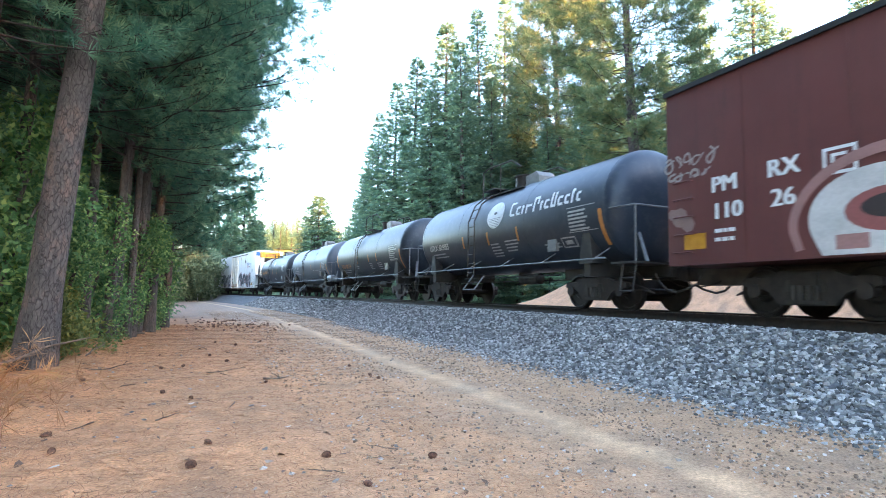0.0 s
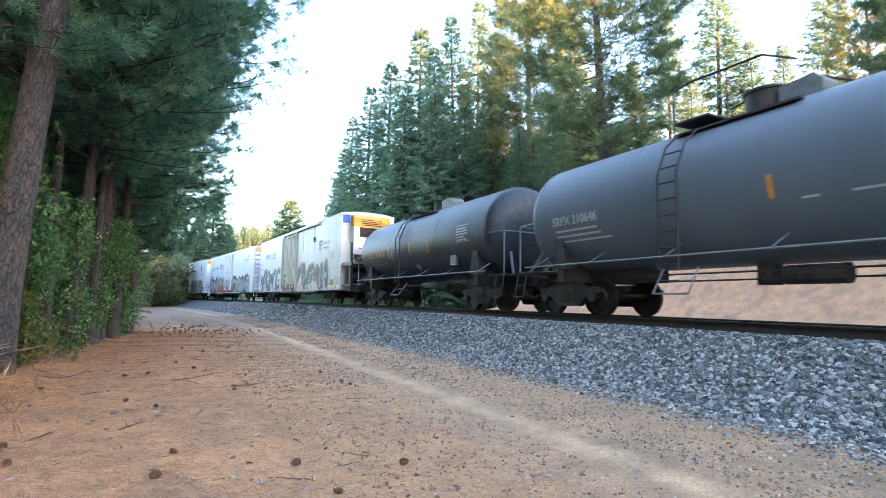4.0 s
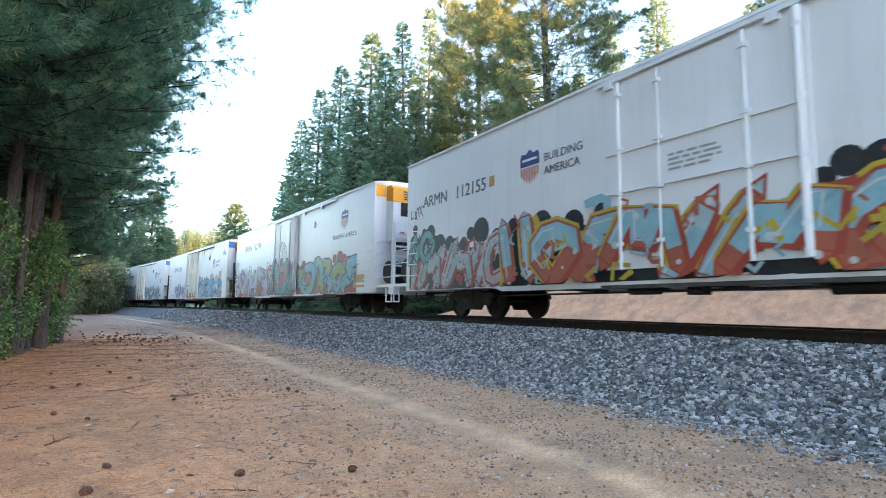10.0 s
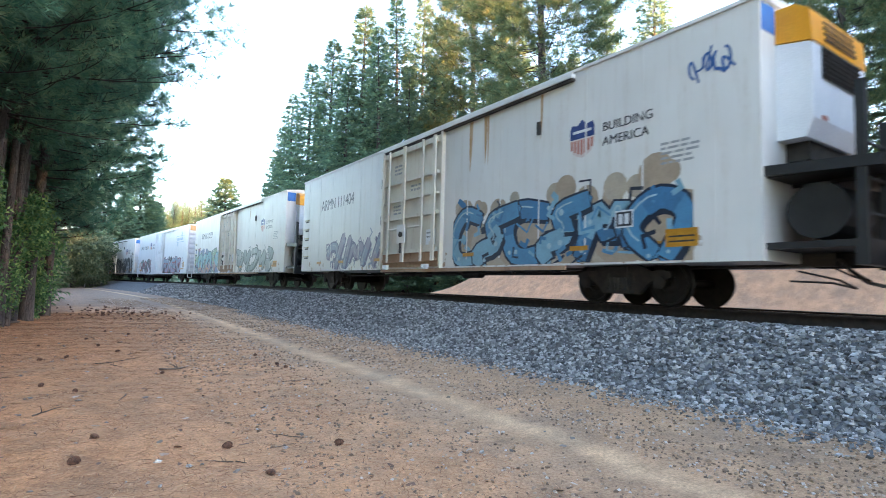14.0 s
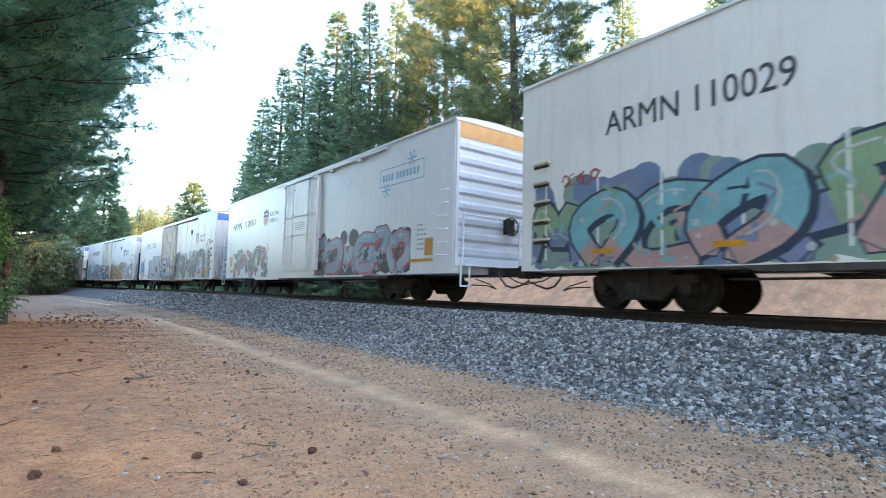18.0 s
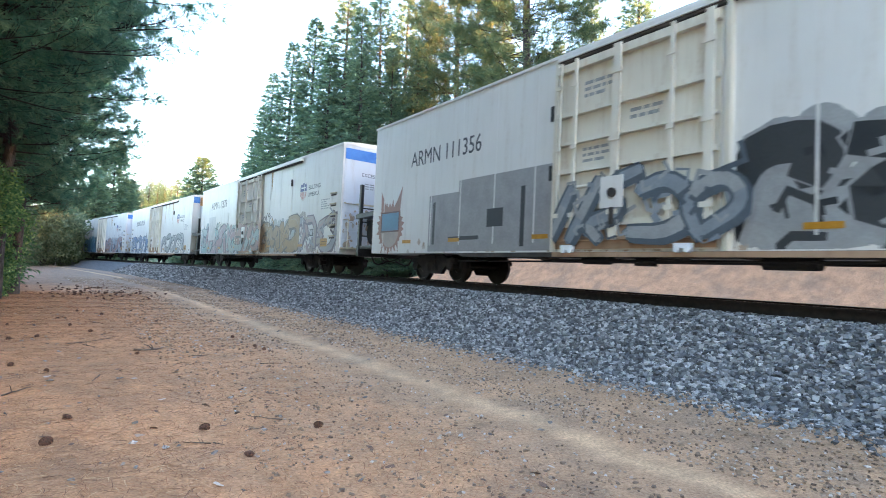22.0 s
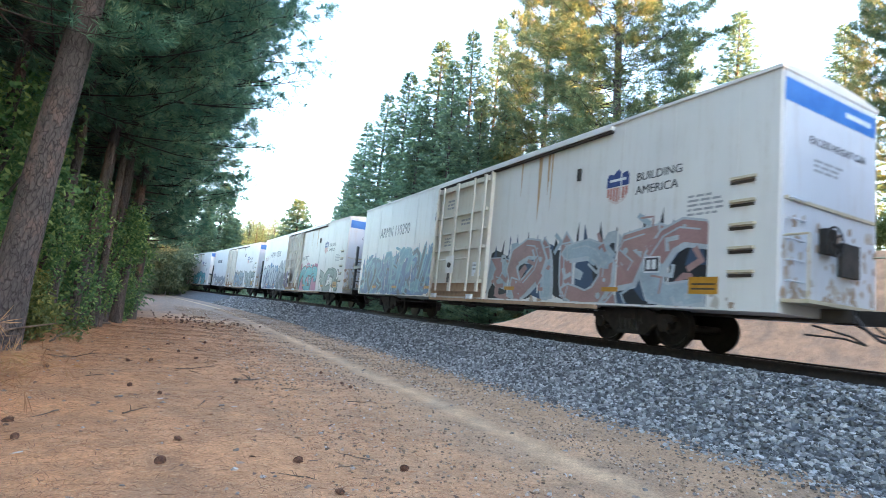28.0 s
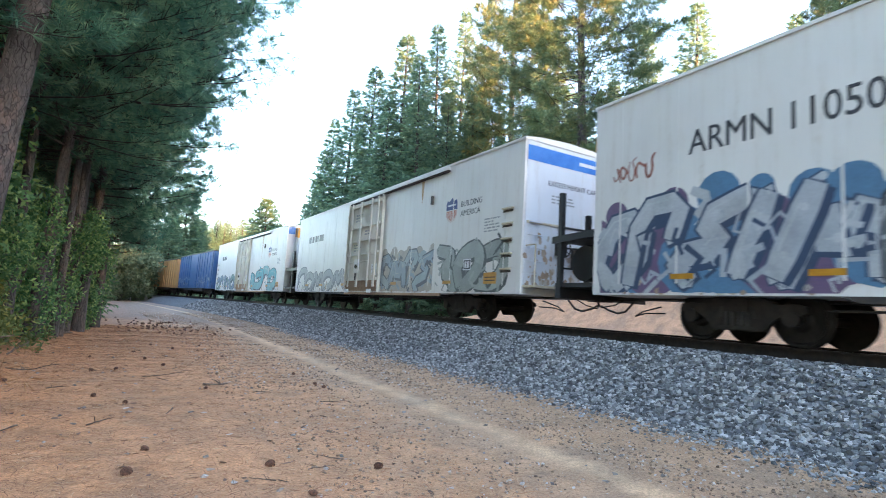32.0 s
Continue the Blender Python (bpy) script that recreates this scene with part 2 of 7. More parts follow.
    c = mix(nt, 0.85, c, grain, "MULTIPLY")
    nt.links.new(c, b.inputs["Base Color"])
    b.inputs["Roughness"].default_value = 0.95
    bump(nt, b, fine, 0.8, 0.03)
    return m


def build_ground():
    ang = np.linspace(-math.pi, math.pi, 361)[:-1]
    # closer spacing ahead, where the camera looks
    ang = ang + 0.55 * np.sin(ang) * -1
    rad = np.concatenate([[0.0005], np.geomspace(0.6, 2500, 190)])
    r, a = np.meshgrid(rad, ang, indexing="ij")
    x, y = (r * np.sin(a)).ravel(), (r * np.cos(a)).ravel()
    s, off = to_track(x, y)
    v = np.stack([x, y, ground_z(x, y, s, off)], -1)
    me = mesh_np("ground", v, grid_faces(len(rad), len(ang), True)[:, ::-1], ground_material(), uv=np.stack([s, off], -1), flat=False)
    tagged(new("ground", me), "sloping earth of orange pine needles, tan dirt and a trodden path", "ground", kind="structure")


build_ground()

M_BALLAST_BED = plain("ballast_bed", (0.05, 0.052, 0.056), (0.15, 0.156, 0.165), 14.0, 0.95, relief=0.8, fine=26.0)
M_STONE = islands("ballast_stone", [(0.0, (0.058, 0.06, 0.063)), (0.35, (0.14, 0.144, 0.148)), (0.7, (0.27, 0.275, 0.278)), (1.0, (0.5, 0.5, 0.495))])
M_RAIL = plain("rail_steel", (0.018, 0.013, 0.011), (0.04, 0.027, 0.02), 9.0, 0.7, 0.4)
M_HEAD = plain("polished_rail", (0.55, 0.56, 0.58), (0.7, 0.7, 0.72), 5.0, 0.25, 1.0, relief=0.03)
M_TIE = plain("creosoted_tie", (0.035, 0.027, 0.02), (0.075, 0.055, 0.042), 8.0, 0.85, stretch=(1, 6, 1))


def sweep(name, prof, s0, s1, step, mat, label, cat, flat=True):
    """A band along the line with the cross-section prof, pairs of off and up."""
    ss = np.arange(s0, s1 + step / 2, step)
    v = np.concatenate([np.stack([on_track(s, o, u) for o, u in prof]) for s in ss])
    return tagged(new(name, mesh_np(name, v, grid_faces(len(ss), len(prof)), mat, flat=flat)), label, cat, kind="structure")


sweep("track_bed", [(3.95, -1.22), (3.75, -1.12), (3.0, -0.80), (2.3, -0.48), (1.75, -0.235), (1.5, -0.2), (0, -0.215), (-1.5, -0.2), (-1.75, -0.235), (-2.6, -0.6), (-3.6, -0.9)],
      -110, 250, 1.0, M_BALLAST_BED, "sloped bed of grey crushed stone under the railway", "ballast")
RAIL = [(0.0685, -0.19), (0.0685, -0.178), (0.012, -0.155), (0.009, -0.05), (0.036, -0.038), (0.036, -0.004), (0.03, 0.0)]
for side in (0.7525, -0.7525):
    prof = [(side + o, u - 0.0005) for o, u in RAIL] + [(side - o, u - 0.0005) for o, u in RAIL[::-1]]
    sweep("rail", prof, -110, 250, 1.0, M_RAIL, "rusty steel rail with a bright worn head", "rail", flat=False)
    sweep("rail_head", [(side + 0.028, 0.002), (side + 0.024, 0.004), (side - 0.024, 0.004), (side - 0.028, 0.002)], -110, 250, 1.0, M_HEAD, "polished running surface of a steel rail", "rail")

# ---- the train: bogie positions along the line at any time ----
RUN = [(0, -65.85), (1, -56.62), (2, -47.4), (3, -38.15), (6, -10.0), (9, 18.9), (13, 56.5), (19, 115.9), (23, 155.4), (28, 205.98), (32, 247.1)]
_rt, _rs = np.array([r[0] for r in RUN], float), np.array([r[1] for r in RUN], float)
_slope = np.gradient(_rs, _rt)


def run_at(t):
    """How far the train has come at t seconds, in metres: a smooth curve through RUN."""
    k = int(np.clip(np.searchsorted(_rt, t) - 1, 0, len(_rt) - 2))
    h = _rt[k + 1] - _rt[k]
    u = (t - _rt[k]) / h
    return ((2 * u ** 3 - 3 * u ** 2 + 1) * _rs[k] + (u ** 3 - 2 * u ** 2 + u) * h * _slope[k]
            + (3 * u ** 2 - 2 * u ** 3) * _rs[k + 1] + (u ** 3 - u ** 2) * h * _slope[k + 1])


def car_pose(mid, spread, t):
    """The pose of a car whose middle lies mid metres behind the train's mark, on two bogies spread metres either way."""
    s = mid - run_at(t)
    a, b = on_track(s - spread), on_track(s + spread)
    d = b - a
    c = (a + b) / 2
    return pose(c[0], c[1], c[2], 0, -math.degrees(math.atan2(d[2], math.hypot(d[0], d[1]))), math.degrees(math.atan2(d[1], d[0])))


MOVERS = []        # (thing, middle, spread) of every car
SPINNERS = []      # (wheelset, its place on the car, middle) of the wheelsets
WHEEL_R = 0.457


# ---- small mesh builders ----
def bm_box(bm, x0, x1, y0, y1, z0, z1):
    vs = [bm.verts.new(p) for p in ((x0, y0, z0), (x1, y0, z0), (x1, y1, z0), (x0, y1, z0), (x0, y0, z1), (x1, y0, z1), (x1, y1, z1), (x0, y1, z1))]
    for f in ((3, 2, 1, 0), (4, 5, 6, 7), (0, 1, 5, 4), (1, 2, 6, 5), (2, 3, 7, 6), (3, 0, 4, 7)):
        bm.faces.new([vs[i] for i in f])
    return vs


def bm_rod(bm, a, b, r, n=8, r2=None):
    a, b = Vector(a), Vector(b)
    q = (b - a).to_track_quat("Z", "Y")
    ring = []
    for p, rr in ((a, r), (b, r if r2 is None else r2)):
        ring.append([bm.verts.new(p + q @ Vector((rr * math.cos(2 * math.pi * i / n), rr * math.sin(2 * math.pi * i / n), 0))) for i in range(n)])
    for i in range(n):
        bm.faces.new((ring[0][i], ring[0][(i + 1) % n], ring[1][(i + 1) % n], ring[1][i]))
    bm.faces.new(ring[0][::-1])
    bm.faces.new(ring[1])


def bm_prism(bm, pts, y0, y1):
    """An outline in x and z drawn out from y0 to y1."""
    a, b = [bm.verts.new((x, y0, z)) for x, z in pts], [bm.verts.new((x, y1, z)) for x, z in pts]
    n = len(pts)
    for i in range(n):
        bm.faces.new((a[i], a[(i + 1) % n], b[(i + 1) % n], b[i]))
    bm.faces.new(a[::-1])
    bm.faces.new(b)


def bm_turned(bm, prof, axis="Y", n=32, centre=(0, 0, 0)):
    """A turned body: prof is pairs of place along the axis and radius."""
    rings = []
    for p, r in prof:
        ring = []
        for i in range(n):
            a = 2 * math.pi * i / n
            c, s = r * math.cos(a), r * math.sin(a)
            v = (p, c, s) if axis == "X" else (c, p, s) if axis == "Y" else (c, s, p)
            ring.append(bm.verts.new(Vector(v) + Vector(centre)))
        rings.append(ring)
    for a, b in zip(rings, rings[1:]):
        for i in range(n):
            bm.faces.new((a[i], a[(i + 1) % n], b[(i + 1) % n], b[i]))
    bm.faces.new(rings[0][::-1])
    bm.faces.new(rings[-1])


def part(name, bm, material, parent, label="", bevel=0.0, smooth_faces=False, at=None):
    """Links a bmesh as one mesh under a thing or a part."""
    if bevel:
        bmesh.ops.bevel(bm, geom=[e for e in bm.edges if e.calc_face_angle(0) > 0.6], offset=bevel, segments=2, affect="EDGES", clamp_overlap=True)
    bmesh.ops.recalc_face_normals(bm, faces=bm.faces)
    me = bpy.data.meshes.new(name)
    bm.to_mesh(me)
    bm.free()
    if smooth_faces:
        me.polygons.foreach_set("use_smooth", np.ones(len(me.polygons), bool))
        me.set_sharp_from_angle(angle=radians(35))
    for m in material if isinstance(material, (list, tuple)) else [material]:
        me.materials.append(m)
    ob = new(name, me)
    ob.parent = parent
    if at is not None:
        ob.matrix_basis = at
    if label:
        ob["label"] = label
    return ob


def part_of(name, me, parent, label="", at=None):
    """A part that shares a mesh already built."""
    ob = new(name, me)
    ob.parent = parent
    if at is not None:
        ob.matrix_basis = at
    if label:
        ob["label"] = label
    return ob

# ---- paints of the train ----
def car_paint(name, c1, c2, streak, rough=0.45):
    """Weathered car-side paint: soft blotches, vertical dirt runs, fine grain."""
    m, nt, b = nodes_of(name)
    base = ramp(nt, noise_tex(nt, 0.6, 5), [(0.3, c1), (0.7, c2)])
    runs = ramp(nt, noise_tex(nt, 3.2, 6, stretch=(1.6, 1, 0.14), rough=0.6), [(0.5, (0, 0, 0)), (0.76, (1, 1, 1))])
    spots = ramp(nt, noise_tex(nt, 9.0, 5, rough=0.7), [(0.45, (0.35, 0.35, 0.35)), (0.7, (1, 1, 1))])
    k = mix(nt, 1.0, runs, spots, "MULTIPLY")
    c = mix(nt, k, base, streak)
    nt.links.new(c, b.inputs["Base Color"])
    b.inputs["Roughness"].default_value = rough
    bump(nt, b, noise_tex(nt, 1.7, 3), 0.05, 0.05)
    return m


WHITE_A = car_paint("aged_white_paint", (0.62, 0.605, 0.575), (0.69, 0.675, 0.645), (0.52, 0.47, 0.41))
WHITE_B = car_paint("clean_white_paint", (0.62, 0.63, 0.645), (0.69, 0.70, 0.715), (0.52, 0.53, 0.54), 0.38)
CREAM = car_paint("rusting_cream_paint", (0.60, 0.55, 0.455), (0.68, 0.64, 0.55), (0.36, 0.22, 0.13), 0.6)
END_W = car_paint("white_end_paint", (0.54, 0.56, 0.59), (0.61, 0.63, 0.66), (0.42, 0.34, 0.28), 0.45)
STEEL = plain("dark_steel", (0.018, 0.017, 0.016), (0.045, 0.038, 0.033), 4.0, 0.7, 0.2)
CAST = plain("cast_steel", (0.015, 0.012, 0.011), (0.038, 0.029, 0.024), 5.0, 0.75, 0.2)
TYRE = plain("wheel_steel", (0.014, 0.012, 0.011), (0.03, 0.025, 0.022), 7.0, 0.55, 0.5)
GRIME = plain("grimy_frame", (0.03, 0.026, 0.023), (0.07, 0.056, 0.046), 3.0, 0.8)
ORANGE = plain("orange_plastic", (0.75, 0.30, 0.015), (0.82, 0.36, 0.025), 2.0, 0.35, relief=0.02)
BLUE = plain("blue_paint", (0.03, 0.16, 0.48), (0.05, 0.21, 0.56), 3.0, 0.4, relief=0.02)
UNIT = plain("white_cowling", (0.72, 0.74, 0.77), (0.8, 0.82, 0.84), 1.5, 0.3, relief=0.02)
BLACK = plain("black_paint", (0.012, 0.012, 0.013), (0.022, 0.022, 0.023), 3.0, 0.5, relief=0.03)
LETTER = plain("lettering_black", (0.03, 0.032, 0.04), (0.06, 0.062, 0.07), 6.0, 0.5, relief=0)
SMALLPRINT = plain("faded_print", (0.26, 0.27, 0.28), (0.36, 0.37, 0.37), 12.0, 0.5, relief=0)
PALE = plain("lettering_white", (0.6, 0.62, 0.63), (0.72, 0.73, 0.74), 6.0, 0.5, relief=0)
AMBER = plain("reflector_amber", (0.42, 0.19, 0.015), (0.52, 0.25, 0.025), 8.0, 0.4, relief=0)
RED = plain("shield_red", (0.44, 0.13, 0.09), (0.52, 0.2, 0.15), 9.0, 0.5, relief=0)
SHIELD_FIELD = plain("shield_field", (0.58, 0.46, 0.42), (0.66, 0.56, 0.52), 9.0, 0.5, relief=0)
NAVY = plain("shield_blue", (0.02, 0.045, 0.17), (0.04, 0.07, 0.22), 9.0, 0.5, relief=0)
RUST = plain("rust_run", (0.42, 0.22, 0.09), (0.56, 0.41, 0.26), 5.0, 0.8, relief=0.1, stretch=(4, 1, 0.4))
HOSE = plain("rubber_hose", (0.02, 0.02, 0.02), (0.05, 0.035, 0.03), 5.0, 0.6)
STEP = plain("worn_step_paint", (.50, .42, .28), (.60, .52, .38), 6.0, .6)
RUSTY = car_paint("rusted_kick_paint", (.34, .20, .12), (.42, .28, .18), (.16, .075, .04), .75)
SPRAY = {}


def spray(c):
    """Sprayed paint of one colour, worn and uneven."""
    key = tuple(c)
    if key not in SPRAY:
        hi = tuple(v * 0.72 for v in c)
        SPRAY[key] = plain("sprayed_paint", tuple(v * 0.7 + 0.015 for v in hi), hi, 2.2, 0.5, relief=0.03, fine=25.0, lo=0.25, hi=0.6)
    return SPRAY[key]


# ---- flat paint and lettering on a car: u runs to the reader's right, v up ----
def on_side(x, z, y=1.57):
    return lambda u, v, lift: (x - u, y + lift, z + v)


def on_end(y, z, x):
    return lambda u, v, lift: (x - lift, y - u, z + v)


def decal(name, polys, put, parent, mats, label="", lift=0.004, step=0.0, index=None):
    """Flat painted shapes as one mesh. polys: outlines of u, v; each may lie a little over the one before."""
    bm = bmesh.new()
    for i, p in enumerate(polys):
        try:
            f = bm.faces.new([bm.verts.new(put(u, v, lift + i * step)) for u, v in p])
            if index:
                f.material_index = index[i]
        except ValueError:
            pass
    me = bpy.data.meshes.new(name)
    bm.to_mesh(me)
    bm.free()
    for m in mats if isinstance(mats, (list, tuple)) else [mats]:
        me.materials.append(m)
    return part_of(name, me, parent, label)


def rect(u, v, w, h):
    return [(u, v), (u + w, v), (u + w, v + h), (u, v + h)]


def disc(u, v, r, n=18, squash=1.0):
    return [(u + r * math.cos(2 * math.pi * i / n), v + squash * r * math.sin(2 * math.pi * i / n)) for i in range(n)]


def lettering(text, size, put, parent, mat, name="lettering", label="", bold=0.012, wide=1.0, lift=0.006):
    cu = bpy.data.curves.new("text", "FONT")
    cu.body, cu.size, cu.resolution_u = text, size, 3
    ob = new("text", cu)
    me = bpy.data.meshes.new_from_object(ob.evaluated_get(bpy.context.evaluated_depsgraph_get()))
    bpy.data.objects.remove(ob)
    bpy.data.curves.remove(cu)
    flat = [(v.co.x * wide, v.co.y) for v in me.vertices]
    polys = [tuple(p.vertices) for p in me.polygons]
    bpy.data.meshes.remove(me)
    verts, faces = [], []
    for k, dx in enumerate((-bold, bold) if bold else (0,)):      # heavier strokes: two passes side by side
        faces += [tuple(i + len(verts) for i in p) for p in polys]
        verts += [put(u + dx, v, lift + k * .0008) for u, v in flat]
    me = bpy.data.meshes.new(name)
    me.from_pydata(verts, [], faces)
    me.materials.append(mat)
    me.name = name
    return part_of(name, me, parent, label)


def print_block(put, parent, w, lines, pitch=0.09, h=0.045, seed=1, mat=None, name="small_print"):
    """Lines of print too small to read, as bars."""
    r = random.Random(seed)
    polys = []
    for i in range(lines):
        u = 0
        while u < w * r.uniform(0.6, 1.0):
            k = r.uniform(0.1, 0.35) * w
            polys.append(rect(u, -i * pitch, min(k, w - u), h))
            u += k + 0.05 * w
            if u > w - 0.02:
                break
    ob = decal(name, polys, put, parent, mat or SMALLPRINT)
    ob["kind"] = "stuff"
    return ob


def smooth_line(p, rounds=2):
    for _ in range(rounds):
        q = [p[0]]
        for a, b in zip(p, p[1:]):
            q += [(a[0] * .75 + b[0] * .25, a[1] * .75 + b[1] * .25), (a[0] * .25 + b[0] * .75, a[1] * .25 + b[1] * .75)]
        p = q + [p[-1]]
    return p


def band(path, w):
    """Quads along a path of u, v points, w wide, tapering at its ends."""
    out, n = [], len(path)
    edge = []
    for i, (u, v) in enumerate(path):
        a, b = path[max(0, i - 1)], path[min(n - 1, i + 1)]
        du, dv = b[0] - a[0], b[1] - a[1]
        k = math.hypot(du, dv) or 1
        ww = w * (0.75 + 0.5 * math.sin(math.pi * (0.15 + 0.7 * i / max(1, n - 1))))  / 2
        edge.append(((u - dv / k * ww, v + du / k * ww), (u + dv / k * ww, v - du / k * ww)))
    for (a, b), (c, d) in zip(edge, edge[1:]):
        out.append([a, b, d, c])
    return out


# strokes of sprayed shapes, no letters: hook, bow, zigzag, slash pair, ring, wave
STROKES = [[[(0, .0), (.12, .95), (.85, 1.0), (.7, .5)]], [[(.95, .85), (.3, 1.0), (.0, .5), (.3, .0), (1.0, .12)]], [[(0, .95), (.75, .8), (.2, .4), (1.0, .25), (.7, -.02)]],
           [[(.05, 0), (.4, 1.0)], [(.55, .0), (.95, 1.0)]], [[(.5, .02), (.02, .45), (.4, 1.0), (1.0, .6), (.6, .0)]], [[(.0, .1), (.25, .95), (.5, .2), (.75, .95), (1.0, .05)]]]


def end_wedges(pts, wd, r, sharp):
    """Triangles that finish a stroke at both its ends."""
    out = []
    for e, o in ((pts[0], pts[1]), (pts[-1], pts[-2])):
        du, dv = e[0] - o[0], e[1] - o[1]
        k = math.hypot(du, dv) or 1
        du, dv = du / k, dv / k
        half, tip = wd * (.75 if sharp else .45), wd * r.uniform(.7, 1.4) * (1.0 if sharp else .4)
        out.append([(e[0] - dv * half, e[1] + du * half), (e[0] + dv * half, e[1] - du * half), (e[0] + du * tip, e[1] + dv * tip)])
    return out


def graffiti(car, x, z, w, h, count, fills, line, cloud=None, shine=None, seed=1, label="", style="bubble", y=1.57, halo=None, stroke=.27, lean=.12):
    """A sprayed piece of interlocking abstract forms: cloud behind, halo, drop shadow, outlines, two-tone fills, glints.

    x is its edge on the reader's left; style is bubble, block, spiky or thin."""
    r = random.Random(seed)
    put = on_side(x, z, y)
    rounds = {"bubble": 2, "block": 1, "spiky": 1, "thin": 2}[style]
    if cloud:
        polys, idx = [], []
        n = int(w * 2.6)
        for i in range(n):
            u = w * (i + 0.5) / n + r.uniform(-.1, .1)
            polys.append(disc(u, h * r.uniform(0.25, 0.45), h * r.uniform(0.33, 0.45), 12))
            idx.append(r.randrange(len(cloud)))
            if style == "spiky":
                t, b = h * r.uniform(.9, 1.15), h * r.uniform(.1, .2)
                polys.append([(u - b, h * .45), (u - b * .35, h * .75), (u + r.uniform(-.1, .1), t), (u + b * .35, h * .75), (u + b, h * .45)])
            else:
                polys.append(disc(u + r.uniform(-.2, .2), h * r.uniform(0.75, 1.0), h * r.uniform(0.10, 0.24), 14))
            idx.append(r.randrange(len(cloud)))
        polys = [[(min(max(u, 0), w + 0.1), max(v, 0.0)) for u, v in p] for p in polys]
        decal("painted_cloud", polys, put, car, [spray(c) for c in cloud], "sprayed cloud behind painted forms", 0.003, 0.000016, idx)
    if not count:
        return

    def keep(ps):
        return [[(min(max(u, -.1), w + .1), min(max(v, 0.0), h * 1.15)) for u, v in p] for p in ps]
    back, bidx = [], []
    mats = [spray(c) for c in fills] + [spray(line)] + ([spray(halo)] if halo else [])
    for i in range(int(w * (2.4 if style != "thin" else 1.0))):
        u, v, a, k = r.uniform(0, w), h * r.uniform(.05, .8), r.uniform(0, 6.28), h * r.uniform(.12, .34)
        q = band(smooth_line([(u, v), (u + k * math.cos(a), v + k * math.sin(a)), (u + 1.5 * k * math.cos(a + .9), v + 1.2 * k * math.sin(a + .9))], 1), h * r.uniform(.04, .12))
        back += q
        bidx += [i % len(mats)] * len(q)
    root = decal("graffiti", keep(back), put, car, mats, label or "sprayed painted forms", 0.0045, 0.000002, bidx)
    root["kind"] = "stuff"
    cell = w / count
    last = -1
    for i in range(count):
        k = r.choice([j for j in range(len(STROKES)) if j != last])
        last = k
        flip, slant, drop, tall = r.random() < .4, lean + r.uniform(-.12, .12), r.uniform(-.06, .06) * h, r.uniform(.72, .9)
        rim, shade, outl, fill, fidx, light = [], [], [], [], [], []
        for st in STROKES[k]:
            pts = []
            for u, v in st:
                u = 1 - u if flip else u
                pts.append((cell * (i - .12 + 1.2 * u + slant * (v - .5) * 2 + r.uniform(-.1, .1)), h * (.08 + tall * v) + drop + r.uniform(-.06, .06) * h))
            pts = smooth_line(pts, rounds)
            wd = min(cell * r.uniform(.85, 1.1), h) * stroke * (.16 if style == "thin" else 1.0)
            edge = .045 if style == "thin" else .09
            ends = end_wedges(pts, wd, r, style == "spiky")
            if halo:
                rim += band(pts, wd + edge + .12)
            if style != "thin":
                shade += [[(u + .07, v - .06) for u, v in q] for q in band(pts, wd + edge)]
                outl += band(pts, wd + edge) + ends
            fq = band(pts, wd) + sh_small(ends)
            fill += fq
            c0 = r.randrange(len(fills))
            cut = h * r.uniform(.3, .6)
            fidx += [(c0 + (sum(p[1] for p in q) / len(q) > cut)) % len(fills) for q in fq]
            if style != "thin":
                light += band([(u - wd * 0.24, v + wd * 0.2) for u, v in pts[len(pts) // 6: len(pts) // 2 + 1]], 0.035)
                light += [disc(e[0] + r.uniform(-.3, .3) * wd, e[1] + r.uniform(-.3, .3) * wd, .03 + .05 * r.random(), 8) for e in r.sample(pts, min(3, len(pts)))]
        over, oidx = [], []
        if style != "thin":
            for j in range(7):
                u, v, a, k2 = cell * (i + r.random()), h * r.uniform(.08, .85), r.uniform(0, 6.28), h * r.uniform(.1, .28)
                q = band([(u, v), (u + k2 * math.cos(a), v + k2 * math.sin(a)), (u + 1.3 * k2 * math.cos(a + .7), v + 1.3 * k2 * math.sin(a + .7))], h * r.uniform(.025, .075))
                over += q
                oidx += [r.randrange(len(mats))] * len(q)
        polys, idx = rim + shade + outl + fill, [len(fills) + 1] * len(rim) + [len(fills)] * (len(shade) + len(outl)) + fidx
        polys, idx = polys + over, idx + oidx
        pm = list(mats)
        if shine:
            pm.append(spray(shine))
            polys, idx = polys + light, idx + [len(pm) - 1] * len(light)
        decal("painted_form", keep(polys), put, root, pm, "", 0.0055 + 0.0012 * (i % 2), 0.000008, idx)


def tag(car, x, z, w, h, c, seed, y=1.57, n=5):
    """A quick scribble in one thin colour."""
    r = random.Random(seed)
    out = []
    for i in range(n):
        u, c0, q = w * (i + r.uniform(-.2, .2)) / n, h * r.uniform(.35, .6), w / n
        turn, size, a0 = r.choice((-1, 1)), h * r.uniform(.25, .5), r.uniform(0, 6.28)
        loop = [(u + q * .5 + q * r.uniform(.35, .6) * math.cos(a0 + turn * k * 1.1), c0 + size * r.uniform(.7, 1.1) * math.sin(a0 + turn * k * 1.1)) for k in range(r.randrange(4, 7))]
        out += band(smooth_line(loop + [(u + q * r.uniform(.9, 1.5), h * r.uniform(0, 1))], 2), r.uniform(.025, .05))
    decal("painted_scribble", out, on_side(x, z, y), car, spray(c), "thin sprayed scribble", .006, .00001)


